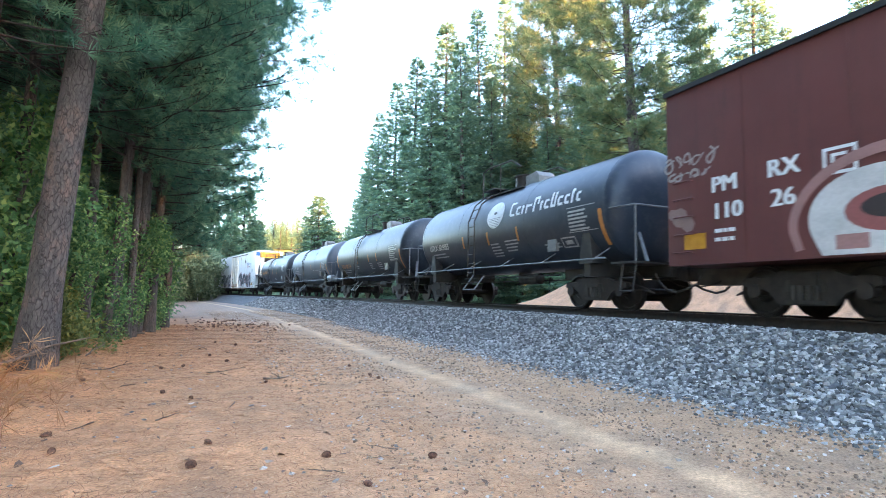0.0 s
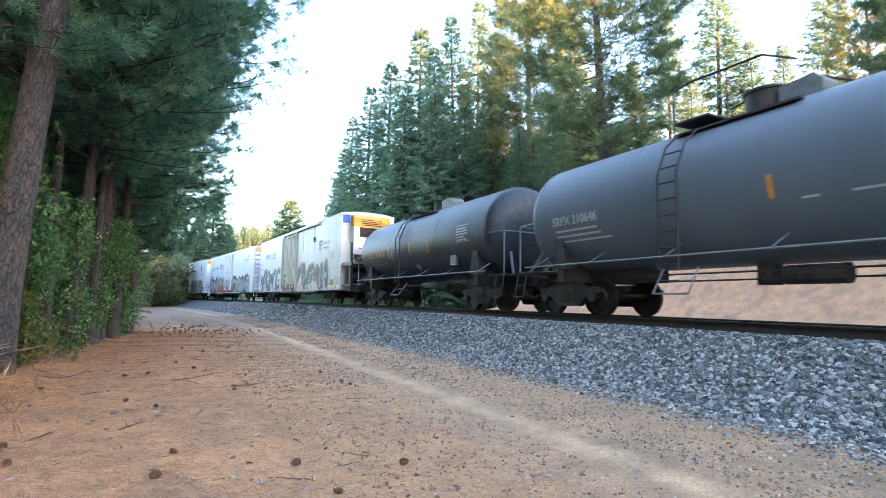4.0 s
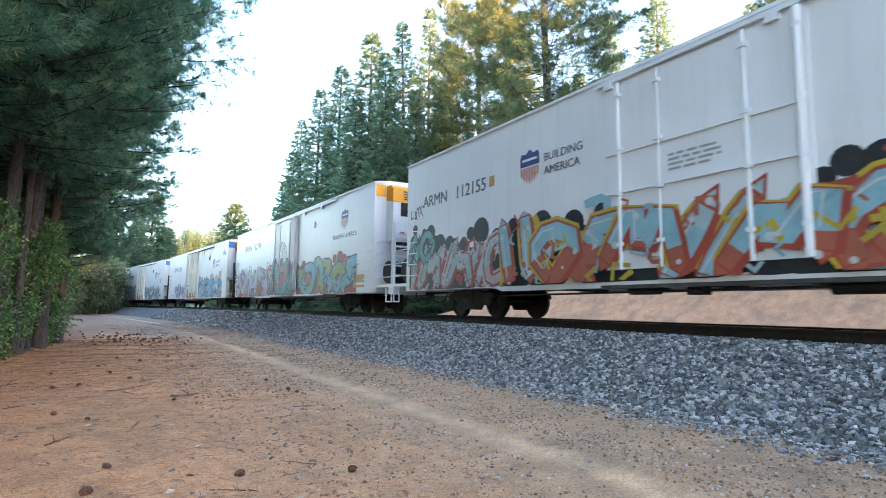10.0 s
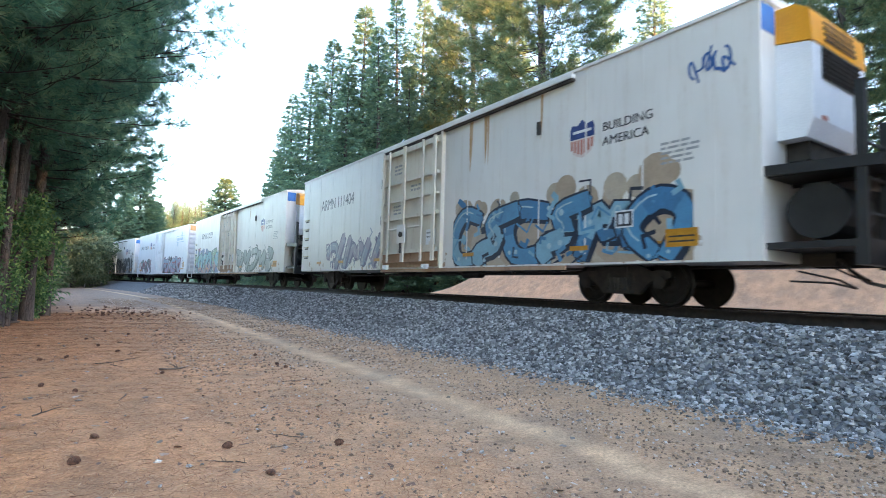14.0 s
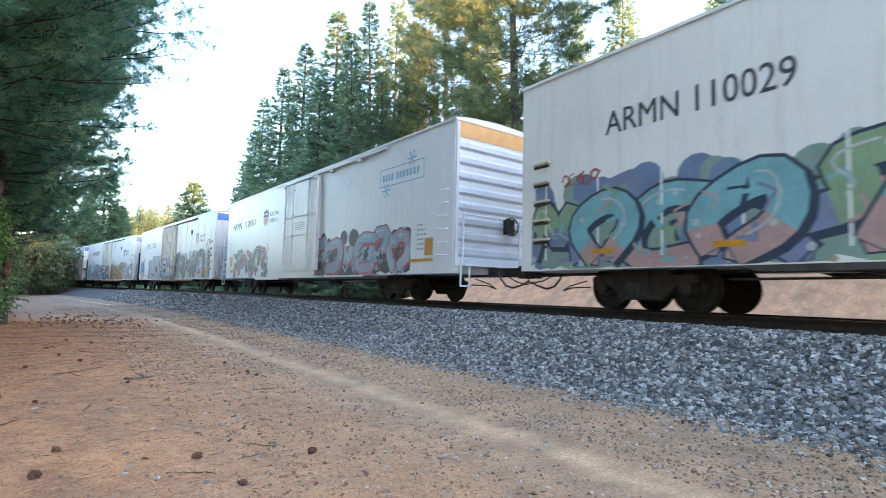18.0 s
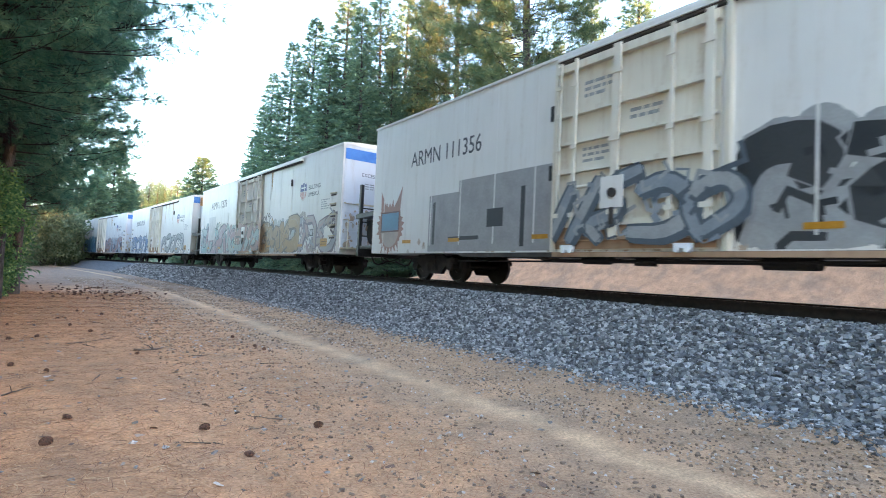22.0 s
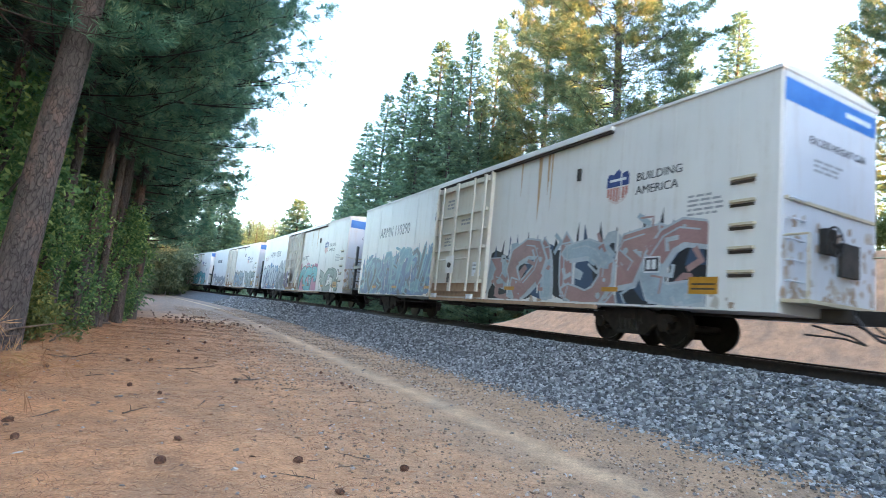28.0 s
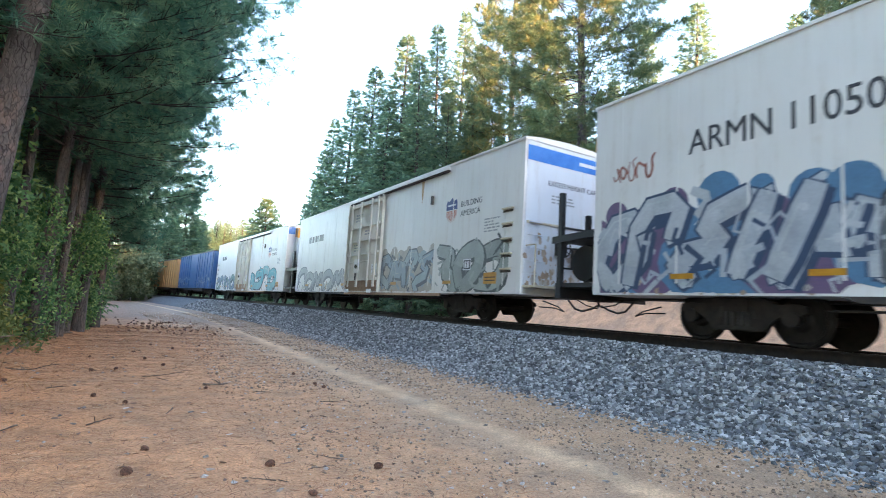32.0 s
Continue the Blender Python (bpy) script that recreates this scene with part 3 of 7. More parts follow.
def rust_bloom(car, x, z, w, h, n, seed, y=1.57, put=None):
    """Patches where the paint has blistered to rust, uneven in size and tone."""
    r = random.Random(seed)
    tones = [spray((.62, .48, .37)), spray((.52, .36, .25)), spray((.70, .62, .53))]
    polys, idx = [], []
    for i in range(n):
        u, v, k, m = w * r.random(), h * r.random() ** 1.6, r.uniform(.02, .11), r.randrange(7, 11)
        polys.append([(u + k * r.uniform(.5, 1.1) * math.cos(6.283 * j / m), max(0, v + k * r.uniform(.6, 1.5) * math.sin(6.283 * j / m))) for j in range(m)])
        idx.append(r.randrange(3))
    ob = decal("rust_bloom", polys, put or on_side(x, z, y), car, tones, "patches of rust showing through the paint", .0026, .00001, idx)
    ob["kind"] = "stuff"


def sh_small(tris):
    """The same triangles, a little smaller about their middles."""
    out = []
    for t in tris:
        m = (sum(p[0] for p in t) / 3, sum(p[1] for p in t) / 3)
        out.append([(m[0] + .62 * (p[0] - m[0]), m[1] + .62 * (p[1] - m[1])) for p in t])
    return out


# ---- running gear, one set of meshes for all cars ----
def own_mesh(name, bm, mats, smooth_faces=False):
    bmesh.ops.recalc_face_normals(bm, faces=bm.faces)
    me = bpy.data.meshes.new(name)
    bm.to_mesh(me)
    bm.free()
    if smooth_faces:
        me.polygons.foreach_set("use_smooth", np.ones(len(me.polygons), bool))
        me.set_sharp_from_angle(angle=radians(35))
    me.materials.append(mats)
    return me


def gear_meshes():
    out = {}
    bm = bmesh.new()
    for sgn in (1, -1):
        y = 0.7525 * sgn
        bm_turned(bm, [(y - 0.055 * sgn, 0.485), (y - 0.02 * sgn, 0.48), (y - 0.015 * sgn, WHEEL_R), (y + 0.065 * sgn, WHEEL_R - 0.012), (y + 0.07 * sgn, 0.40), (y + 0.03 * sgn, 0.37), (y + 0.025 * sgn, 0.2), (y + 0.075 * sgn, 0.15), (y + 0.08 * sgn, 0.1)], "Y", 36)
    bm_rod(bm, (0, -1.0, 0), (0, 1.0, 0), 0.085, 12)
    for k in range(3):
        a = k * 2.094
        for sgn in (1, -1):
            bm_rod(bm, (0.06 * math.cos(a), sgn * 1.0, 0.06 * math.sin(a)), (0.06 * math.cos(a), sgn * 1.035, 0.06 * math.sin(a)), 0.018, 6)
    out["wheelset"] = own_mesh("wheelset", bm, TYRE, True)
    bm = bmesh.new()
    top = [(-1.14, .56), (-1.12, .66), (-.95, .70), (-.7, .68), (-.42, .80), (.42, .80), (.7, .68), (.95, .70), (1.12, .66), (1.14, .56), (.98, .50), (.76, .50), (.62, .42), (.44, .22), (-.44, .22), (-.62, .42), (-.76, .50), (-.98, .50)]
    bm_prism(bm, top, 0.955, 1.085)
    bm_rod(bm, (-.9, 1.02, WHEEL_R), (-.9, 1.12, WHEEL_R), 0.13, 14)
    bm_rod(bm, (.9, 1.02, WHEEL_R), (.9, 1.12, WHEEL_R), 0.13, 14)
    out["side_frame"] = own_mesh("side_frame", bm, CAST)
    bm = bmesh.new()
    bm_prism(bm, [(-.36, .44), (-.30, .64), (-.12, .66), (-.12, .44)], 1.086, 1.1)
    bm_prism(bm, [(.36, .44), (.30, .64), (.12, .66), (.12, .44)], 1.086, 1.1)
    bm_box(bm, -.33, .33, 1.086, 1.105, .24, .30)
    out["frame_window"] = own_mesh("frame_window", bm, STEEL)
    bm = bmesh.new()
    for x in (-.2, -.07, .07, .2):
        bm_rod(bm, (x, 1.09, .30), (x, 1.09, .55), 0.05, 10)
        for z in (.34, .4, .46, .52):
            bm_rod(bm, (x, 1.09, z), (x, 1.09, z + .022), 0.062, 10)
    out["spring_nest"] = own_mesh("spring_nest", bm, STEEL)
    bm = bmesh.new()
    bm_box(bm, -.22, .22, -1.15, 1.15, .55, .76)
    bm_box(bm, -.6, .6, -.35, -.3, .45, .55)
    bm_box(bm, -.42, -.36, -.9, .9, .36, .46)
    bm_box(bm, .36, .42, -.9, .9, .36, .46)
    out["bolster"] = own_mesh("bolster", bm, CAST)
    bm = bmesh.new()
    bm_box(bm, -.1, .9, -.11, .11, .74, .98)
    bm_prism(bm, [(-.28, .70), (-.32, .9), (-.22, 1.03), (.0, 1.03), (.02, .70)], -.16, .13)
    bm_prism(bm, [(-.42, .72), (-.45, 1.0), (-.3, 1.02), (-.26, .72)], -.22, -.05)
    out["coupler"] = own_mesh("coupler", bm, CAST)
    bm = bmesh.new()
    pts = [(-.05, .30, .86), (-.2, .34, .68), (-.42, .36, .50), (-.62, .30, .44), (-.86, .2, .52), (-1.0, .1, .62)]
    for a, b in zip(pts, pts[1:]):
        bm_rod(bm, a, b, 0.028, 7)
    out["air_hose"] = own_mesh("air_hose", bm, HOSE)
    bm = bmesh.new()
    pts = [(.0, -.4, .80), (-.28, -.55, .62), (-.45, -.8, .55), (-.25, -1.1, .62), (0, -1.25, .78)]
    pts2 = [(.0, .75, .66), (-.55, .72, .52), (-.75, .7, .40), (-.45, .7, .48), (.1, .78, .50)]
    for q in (pts, pts2):
        for a, b in zip(q, q[1:]):
            bm_rod(bm, a, b, 0.018, 6)
    out["uncoupling_lever"] = own_mesh("uncoupling_lever", bm, CAST)
    return out


GEAR = gear_meshes()


def running_gear(car, spread, half, mid, shift=0.0):
    """Bogies, wheelsets, couplers and hoses of a car; half is half its length over the couplers' faces."""
    for c in (shift - spread, shift + spread):
        bog = part_of("bogie", GEAR["bolster"], car, "dark cast-steel bogie", pose(c, 0, 0))
        for rz in (0, 180):
            fr = part_of("side_frame", GEAR["side_frame"], bog, "", pose(0, 0, 0, 0, 0, rz))
            if rz == 0:
                part_of("frame_window", GEAR["frame_window"], bog)
                part_of("spring_nest", GEAR["spring_nest"], bog)
        for dx in (-.9, .9):
            ws = part_of("wheelset", GEAR["wheelset"], car, "", pose(c + dx, 0, WHEEL_R))
            SPINNERS.append((ws, (c + dx, 0, WHEEL_R), mid))
    for rz in (0, 180):
        e = pose(0, 0, 0, 0, 0, rz)
        part_of("coupler", GEAR["coupler"], car, "", e @ pose(-half + 0.3, 0, 0))
        part_of("air_hose", GEAR["air_hose"], car, "", e @ pose(-half + 0.75, 0.2, 0))
        part_of("uncoupling_lever", GEAR["uncoupling_lever"], car, "", e @ pose(-half + 1.1, 0.2, 0))


def ladder(car, x, y, z0, z1, w, along, mat, n=5, stand=0.07, name="ladder"):
    """Grab irons one above the other: along 'x' on a side, 'y' on an end."""
    for i in range(n):
        bm = bmesh.new()
        z = z0 + (z1 - z0) * i / (n - 1)
        if along == "x":
            a, b, c, d = (x, y, z), (x, y + stand, z), (x + w, y + stand, z), (x + w, y, z)
        else:
            s = -1 if x < 0 else 1
            a, b, c, d = (x, y, z), (x + s * stand, y, z), (x + s * stand, y + w, z), (x, y + w, z)
        for p, q in ((a, b), (b, c), (c, d)):
            bm_rod(bm, p, q, 0.016, 6)
        part("rung" if name == "ladder" else "grab_iron", bm, mat, car)


def brake_wheel(car, x, y, z, mat):
    bm = bmesh.new()
    s = -1 if x < 0 else 1
    n = 20
    pts = [(x + s * .18, y + .26 * math.cos(2 * math.pi * i / n), z + .26 * math.sin(2 * math.pi * i / n)) for i in range(n)]
    for a, b in zip(pts, pts[1:] + pts[:1]):
        bm_rod(bm, a, b, 0.016, 6)
    for i in range(0, n, 4):
        bm_rod(bm, (x + s * .14, y, z), pts[i], 0.012, 5)
    w = part("brake_wheel", bm, mat, car)
    bm = bmesh.new()
    bm_box(bm, min(x, x + s * .14), max(x, x + s * .14), y - .16, y + .16, z - .22, z + .22)
    part("brake_housing", bm, mat, car, bevel=0.02)
    return w


def railing(car, x0, x1, mat):
    """End platform with posts and rails between the body's end and the coupler; x0 is the body's end."""
    s = 1 if x1 > x0 else -1
    bm = bmesh.new()
    bm_box(bm, min(x0, x1), max(x0, x1), -1.45, 1.45, .98, 1.08)
    bm_box(bm, x1 - .08, x1 + .08, -1.5, 1.5, .72, 1.08)
    part("platform", bm, mat, car)
    heavy = mat is BLACK
    t = .06 if heavy else .03
    for y in (1.42, .55, -.55, -1.42):
        bm = bmesh.new()
        bm_box(bm, x1 - t, x1 + t, y - t, y + t, 1.0, 3.3 if abs(y) > 1 else 2.85)
        part("post", bm, mat, car)
    for z in (1.45, 1.95, 2.45) if heavy else (1.4, 1.75, 2.1, 2.45, 2.8):
        bm = bmesh.new()
        bm_rod(bm, (x1, -1.42, z), (x1, 1.42, z), 0.025, 6)
        part("rail_bar", bm, mat, car)
    if heavy:
        bm = bmesh.new()
        bm_prism(bm, [(x0, 2.12), (x0, 2.28), (x1 + s * .25, 2.22), (x1 + s * .25, 2.06)], 1.40, 1.50)
        bm_box(bm, min(x0, x1), max(x0, x1), .5, .56, 2.05, 2.12)
        bm_box(bm, min(x0, x1 + s * .2), max(x0, x1 + s * .2), -1.45, 1.4, 2.1, 2.16)
        part("bracket", bm, mat, car)
        bm = bmesh.new()
        bm_box(bm, (x0 + x1) / 2 - .32, (x0 + x1) / 2 + .32, -1.2, .25, 1.1, 1.95)
        part("generator_box", bm, GRIME, car, "grimy dark generator box", bevel=.03)
    else:
        for z in (1.35, 1.8, 2.25, 2.7):
            bm = bmesh.new()
            bm_rod(bm, (x0, 1.42, z), (x1, 1.42, z), 0.02, 6)
            part("side_rail", bm, mat, car)
        bm = bmesh.new()
        bm_rod(bm, (x1, 1.42, 1.0), (x1, 1.42, .45), .025, 6)
        bm_rod(bm, (x1 - s * .4, 1.42, 1.0), (x1 - s * .4, 1.42, .45), .025, 6)
        bm_rod(bm, (x1, 1.42, .46), (x1 - s * .4, 1.42, .46), .025, 6)
        part("stirrup_step", bm, mat, car)
    bm = bmesh.new()
    bm_rod(bm, ((x0 + x1) / 2, .3, 1.55), ((x0 + x1) / 2, 1.25, 1.55), 0.42, 20)
    part("fuel_tank", bm, BLACK, car, "black fuel tank")


def cooling_unit(car, x, white):
    """The refrigeration machine on a body's end at x."""
    s = -1 if x < 0 else 1
    bm = bmesh.new()
    pts = [(x, 2.75), (x + s * .42, 2.75), (x + s * .52, 3.05), (x + s * .52, 4.25), (x, 4.35)]
    bm_prism(bm, pts if s > 0 else pts[::-1], -1.05, 1.05)
    u = part("cooling_unit", bm, UNIT, car, "white refrigeration unit with an orange hood", bevel=0.04)
    bm = bmesh.new()
    pts = [(x, 4.36), (x + s * .535, 4.26), (x + s * .50, 4.78), (x + s * .30, 4.92), (x, 4.92)]
    bm_prism(bm, pts if s > 0 else pts[::-1], -1.07, 1.07)
    part("hood", bm, ORANGE, u, "orange plastic hood", bevel=0.05)
    bm = bmesh.new()
    bm_box(bm, x + s * .53, x + s * .545, -.72, .72, 3.72, 4.25)
    part("grille", bm, BLACK, u)
    for i in range(6):
        bm = bmesh.new()
        z = 3.76 + i * .08
        bm_prism(bm, [(x + s * .545, z), (x + s * .575, z + .015), (x + s * .575, z + .03), (x + s * .545, z + .035)], -.7, .7)
        part("grille_slat", bm, STEEL, u)
    for i in range(4):
        bm = bmesh.new()
        z = 4.36 + i * .1
        bm_box(bm, x + s * (.535 - i * .012), x + s * (.55 - i * .012), -.6, .6, z, z + .045)
        part("hood_slot", bm, BLACK, u)
    bm = bmesh.new()
    bm_box(bm, x, x + s * .35, -.75, .75, 2.45, 2.76)
    part("unit_base", bm, STEEL, u)
    bm = bmesh.new()
    bm_box(bm, min(x, x + s * .012), max(x, x + s * .012), 1.1, 1.52, 4.5, 4.95)
    part("corner_panel", bm, BLUE if white else ORANGE, u, "blue panel beside the orange hood" if white else "orange panel beside the hood")
    bm = bmesh.new()
    bm_box(bm, x + s * .53, x + s * .536, -.9, -.72, 3.25, 3.4)
    part("marker_lamp", bm, RED, u)
    bm = bmesh.new()
    bm_box(bm, x + s * .53, x + s * .536, .55, .75, 3.05, 3.12)
    part("marker_lamp", bm, RED, u)


def shield(car, x, z, k=1.0, faded=False, name="shield_emblem"):
    put = on_side(x, z)
    blue = [(0, .5), (0, .78), (.08, .9), (.3, .86), (.5, 1.0), (.7, .86), (.92, .9), (1, .78), (1, .5)]
    decal(name, [[(u * .66 * k, v * .8 * k) for u, v in blue]], put, car, NAVY, "blue and red striped shield", 0.005)
    foot = [(0, .48), (.02, .3), (.12, .12), (.3, .02), (.5, -.03), (.7, .02), (.88, .12), (.98, .3), (1, .48)]
    decal("shield_field", [[(u * .66 * k, v * .8 * k) for u, v in foot]], put, car, SHIELD_FIELD, "pale field of the shield", 0.0045)
    bars = []
    for i in range(7):
        u = .03 + i * .138
        d = .12 + .36 * abs(u + .055 - .5) ** 1.5 * 1.6
        bars.append([(u * .66 * k, .46 * .8 * k), (u * .66 * k, (d - .06) * .8 * k), ((u + .085) * .66 * k, (d - .06) * .8 * k), ((u + .085) * .66 * k, .46 * .8 * k)])
    decal("shield_stripes", bars, put, car, RED, "", 0.0055)
    decal("shield_bar", [rect(.08 * k, .52 * k, .5 * k, .06 * k)], put, car, PALE, "", 0.007)


def reefer_shell(car, L, paint, sill_paint):
    """Body with its roof, sills and underframe; floor and sides are one box as on the real car."""
    h, w = 5.02, 1.57
    bm = bmesh.new()
    bm_box(bm, -L / 2, L / 2, -w, w, .80, h)
    part("body", bm, paint, car, bevel=0.025)
    bm = bmesh.new()
    arch = [(-w - .03, h - .02), (-w - .03, h + .045), (-w * .6, h + .13), (0, h + .17), (w * .6, h + .13), (w + .03, h + .045), (w + .03, h - .02)]
    a, b = [bm.verts.new((-L / 2 - .03, y, z)) for y, z in arch], [bm.verts.new((L / 2 + .03, y, z)) for y, z in arch]
    for i in range(len(arch) - 1):
        bm.faces.new((a[i], a[i + 1], b[i + 1], b[i]))
    bm.faces.new(a)
    bm.faces.new(b[::-1])
    bm.faces.new((a[0], b[0], b[-1], a[-1]))
    part("roof", bm, paint, car)
    for y in (w, -w):
        bm = bmesh.new()
        s = 1 if y > 0 else -1
        pts = [(-L / 2 + 4.8, .80), (-L / 2 + 5.1, .70), (L / 2 - 5.1, .70), (L / 2 - 4.8, .80)]
        bm_prism(bm, pts, y - .03 * s, y - .004 * s)
        part("side_sill", bm, sill_paint, car)
    bm = bmesh.new()
    bm_box(bm, -L / 2 - .5, L / 2 + .5, -.28, .28, .76, .98)
    for x in np.arange(-L / 2 + 5.4, L / 2 - 5, 1.9):
        bm_box(bm, x, x + .12, -1.45, 1.45, .74, .97)
    part("underframe", bm, GRIME, car)
    bm = bmesh.new()
    bm_rod(bm, (-2.6, .9, .66), (-1.8, .9, .66), 0.13, 14)
    bm_rod(bm, (1.2, .85, .68), (1.9, .85, .68), 0.1, 12)
    bm_box(bm, .2, .5, .75, 1.05, .56, .8)
    for y in (1.1, 1.25):
        bm_rod(bm, (-L / 2 + 4.5, y, .62 + .04 * y), (L / 2 - 4.5, y, .6), 0.02, 6)
    part("brake_gear", bm, STEEL, car)


def vent(car, x, z, mat=None):
    bm = bmesh.new()
    bm_box(bm, x - .05, x + .05, 1.571, 1.63, z, z + .3)
    part("side_fitting", bm, mat or GRIME, car, bevel=.01)


def reefer_old(name, front, unit_front, label, door_paint=None, rusty=0, L=20.85):
    """A 110-type car: ribbed plug door, panel seams, platform at the machine's end."""
    car = new(name)
    mid = front + L / 2
    reefer_shell(car, L, WHITE_A, GRIME)
    f = -1 if unit_front else 1          # which end carries the machine
    door_paint = door_paint or CREAM
    # panel seams
    for i, x in enumerate(np.linspace(-L / 2 + .75, L / 2 - .75, 15)):
        if abs(x) > 2.2:
            bm = bmesh.new()
            bm_box(bm, x - .02, x + .02, 1.5705, 1.576, 1.02, 4.98)
            part("panel_seam", bm, WHITE_A, car)
    # plug door: ribs across, rods up and down, a wide post, rusted foot
    bm = bmesh.new()
    bm_box(bm, -1.4, 2.05, 1.571, 1.60, .84, 4.80)
    door = part("door", bm, door_paint, car, "cream plug door with ribs and lock rods, rust-stained", bevel=0.008)
    for z, t in ((1.30, .11), (2.42, .10), (3.02, .06), (3.62, .10), (4.58, .16)):
        bm = bmesh.new()
        bm_prism(bm, [(-1.4, z), (2.05, z), (2.05, z + t), (-1.4, z + t)], 1.601, 1.715)
        part("door_rib", bm, door_paint, door, bevel=0.012)
    for x, w in ((1.93, .05), (1.52, .07), (.52, .17), (-.62, .08), (-1.28, .15)):
        bm = bmesh.new()
        bm_box(bm, x - w / 2, x + w / 2, 1.716, 1.765, 1.02, 4.78)
        for z in (1.5, 2.9, 4.2):
            bm_box(bm, x - w / 2 - .04, x + w / 2 + .04, 1.765, 1.785, z, z + .09)
        part("lock_rod", bm, door_paint, door, bevel=0.01)
    for x0, x1 in ((1.45, .75), (.2, -.55)):
        bm = bmesh.new()
        bm_rod(bm, (x0, 1.74, 2.1), (x1, 1.74, 2.1), 0.035, 8)
        part("door_handle", bm, door_paint, door)
    bm = bmesh.new()
    bm_box(bm, -1.39, 2.04, 1.6015, 1.625, .86, 1.30)
    part("kick_panel", bm, RUSTY, door, "rust-brown lower door panel")
    bm = bmesh.new()
    bm_box(bm, -1.39, 2.04, 1.626, 1.70, 1.02, 1.10)
    part("kick_rib", bm, RUSTY, door, bevel=.01)
    for x in (-1.56, 2.10):
        bm = bmesh.new()
        bm_box(bm, x - .04, x + .04, 1.571, 1.69, .80, 4.84)
        part("door_post", bm, door_paint, door, bevel=0.01)
    bm = bmesh.new()
    bm_box(bm, .28, .78, 1.766, 1.80, 1.62, 2.22)
    part("lock_box", bm, WHITE_A, door, "white lock plate", bevel=0.01)
    bm = bmesh.new()
    bm_rod(bm, (.5, 1.80, 1.9), (.5, 1.85, 1.9), 0.09, 14)
    bm_box(bm, .46, .54, 1.80, 1.84, 1.3, 1.62)
    part("door_gear", bm, GRIME, door)
    bm = bmesh.new()
    bm_box(bm, -1.22, -.72, 1.602, 1.616, 1.52, 1.98)
    part("notice_plate", bm, UNIT, door, "white notice plate")
    print_block(on_side(1.40, 4.22, 1.601), door, .75, 3, .13, .07, 5, SMALLPRINT, "door_notice")
    print_block(on_side(.30, 3.42, 1.601), door, .8, 2, .13, .07, 6, SMALLPRINT, "door_notice")
    print_block(on_side(1.40, 2.86, 1.601), door, .75, 3, .12, .06, 7, SMALLPRINT, "door_notice")
    print_block(on_side(-.78, 1.85, 1.617), door, .36, 2, .12, .05, 8, SMALLPRINT, "plate_print")
    for x in (1.6, -.9):
        bm = bmesh.new()
        bm_box(bm, x - .16, x + .16, 1.70, 1.78, .84, .93)
        bm_rod(bm, (x - .09, 1.70, .82), (x - .09, 1.80, .82), .05, 10)
        bm_rod(bm, (x + .09, 1.70, .82), (x + .09, 1.80, .82), .05, 10)
        part("door_roller", bm, UNIT, door)
    for z in (2.35, 3.65):
        bm = bmesh.new()
        bm_box(bm, 2.20, 2.30, 1.571, 1.63, z, z + .32)
        part("door_stop", bm, BLACK, car)
    bm = bmesh.new()
    bm_box(bm, -6.6, 2.1, 1.571, 1.69, 4.87, 4.96)
    part("door_track", bm, WHITE_A, car, bevel=0.01)
    # dark strip that stands for the shadow beneath the track's pale lip
    bm = bmesh.new()
    bm_box(bm, -6.6, 2.1, 1.571, 1.66, 4.81, 4.868)
    part("track_shade", bm, GRIME, car)
    rust_bloom(car, L / 2 - .6, .81, L - 1.2, .45, 80, int(front) + 5)
    bm = bmesh.new()
    bm_box(bm, -6.4, 2.1, 1.571, 1.66, .70, .79)
    part("lower_track", bm, RUSTY, car, "rust-brown lower door track")
    for i in range(rusty):
        r = random.Random(i + int(front))
        u = r.uniform(.1, 3.4)
        ln = r.uniform(.7, 1.7)
        k = r.uniform(.07, .2)
        decal("rust_stain", [[(u, 0), (u + k, 0), (u + k * .8, -ln * .7), (u + k * .45, -ln * 1.1), (u + k * .2, -ln * .6)]], on_side(-2.4, 4.8), car, RUST, "", 0.0035)
    vent(car, -L / 2 + 4.9, 3.85)
    # ends
    xe = f * L / 2
    cooling_unit(car, xe, True)
    railing(car, xe, xe + f * 1.25, BLACK)
    xo = -f * L / 2
    s = -1 if xo < 0 else 1
    bm = bmesh.new()
    bm_box(bm, min(xo, xo + s * .02), max(xo, xo + s * .02), -1.5, 1.5, 1.02, 4.98)
    end = part("end_wall", bm, END_W, car)
    if xo < 0:
        put = on_end(1.49, 0, xo - .02)
        decal("blue_band", [rect(0, 4.45, 2.98, .42)], put, car, BLUE, "blue band across the white end")
        decal("band_print", [rect(1.9, 4.62, .9, .1)], put, car, PALE, "", 0.006)
        lettering("EXCESS HEIGHT CAR", .2, on_end(.75, 3.85, xo - .02), car, LETTER, bold=.002)
        print_block(on_end(.6, 3.55, xo - .02), car, .95, 3, seed=int(front))
        ladder(car, xo - .02, .95, 1.35, 2.75, .42, "y", END_W, 5)
        brake_wheel(car, xo - .02, .25, 2.15, STEEL)
        rust_bloom(car, 1.5, 1.0, 3.0, 1.5, 130, int(front), put=on_end(1.5, 1.0, xo - .02))
        bm = bmesh.new()
        bm_box(bm, xo - .05, xo - .02, -1.45, 1.45, 2.72, 2.78)
        part("end_bar", bm, STEP, car)
        bm = bmesh.new()
        bm_box(bm, xo - .45, xo - .02, -1.5, 1.5, .98, 1.04)
        part("end_platform", bm, STEP, car, "worn tan end platform", bevel=.01)
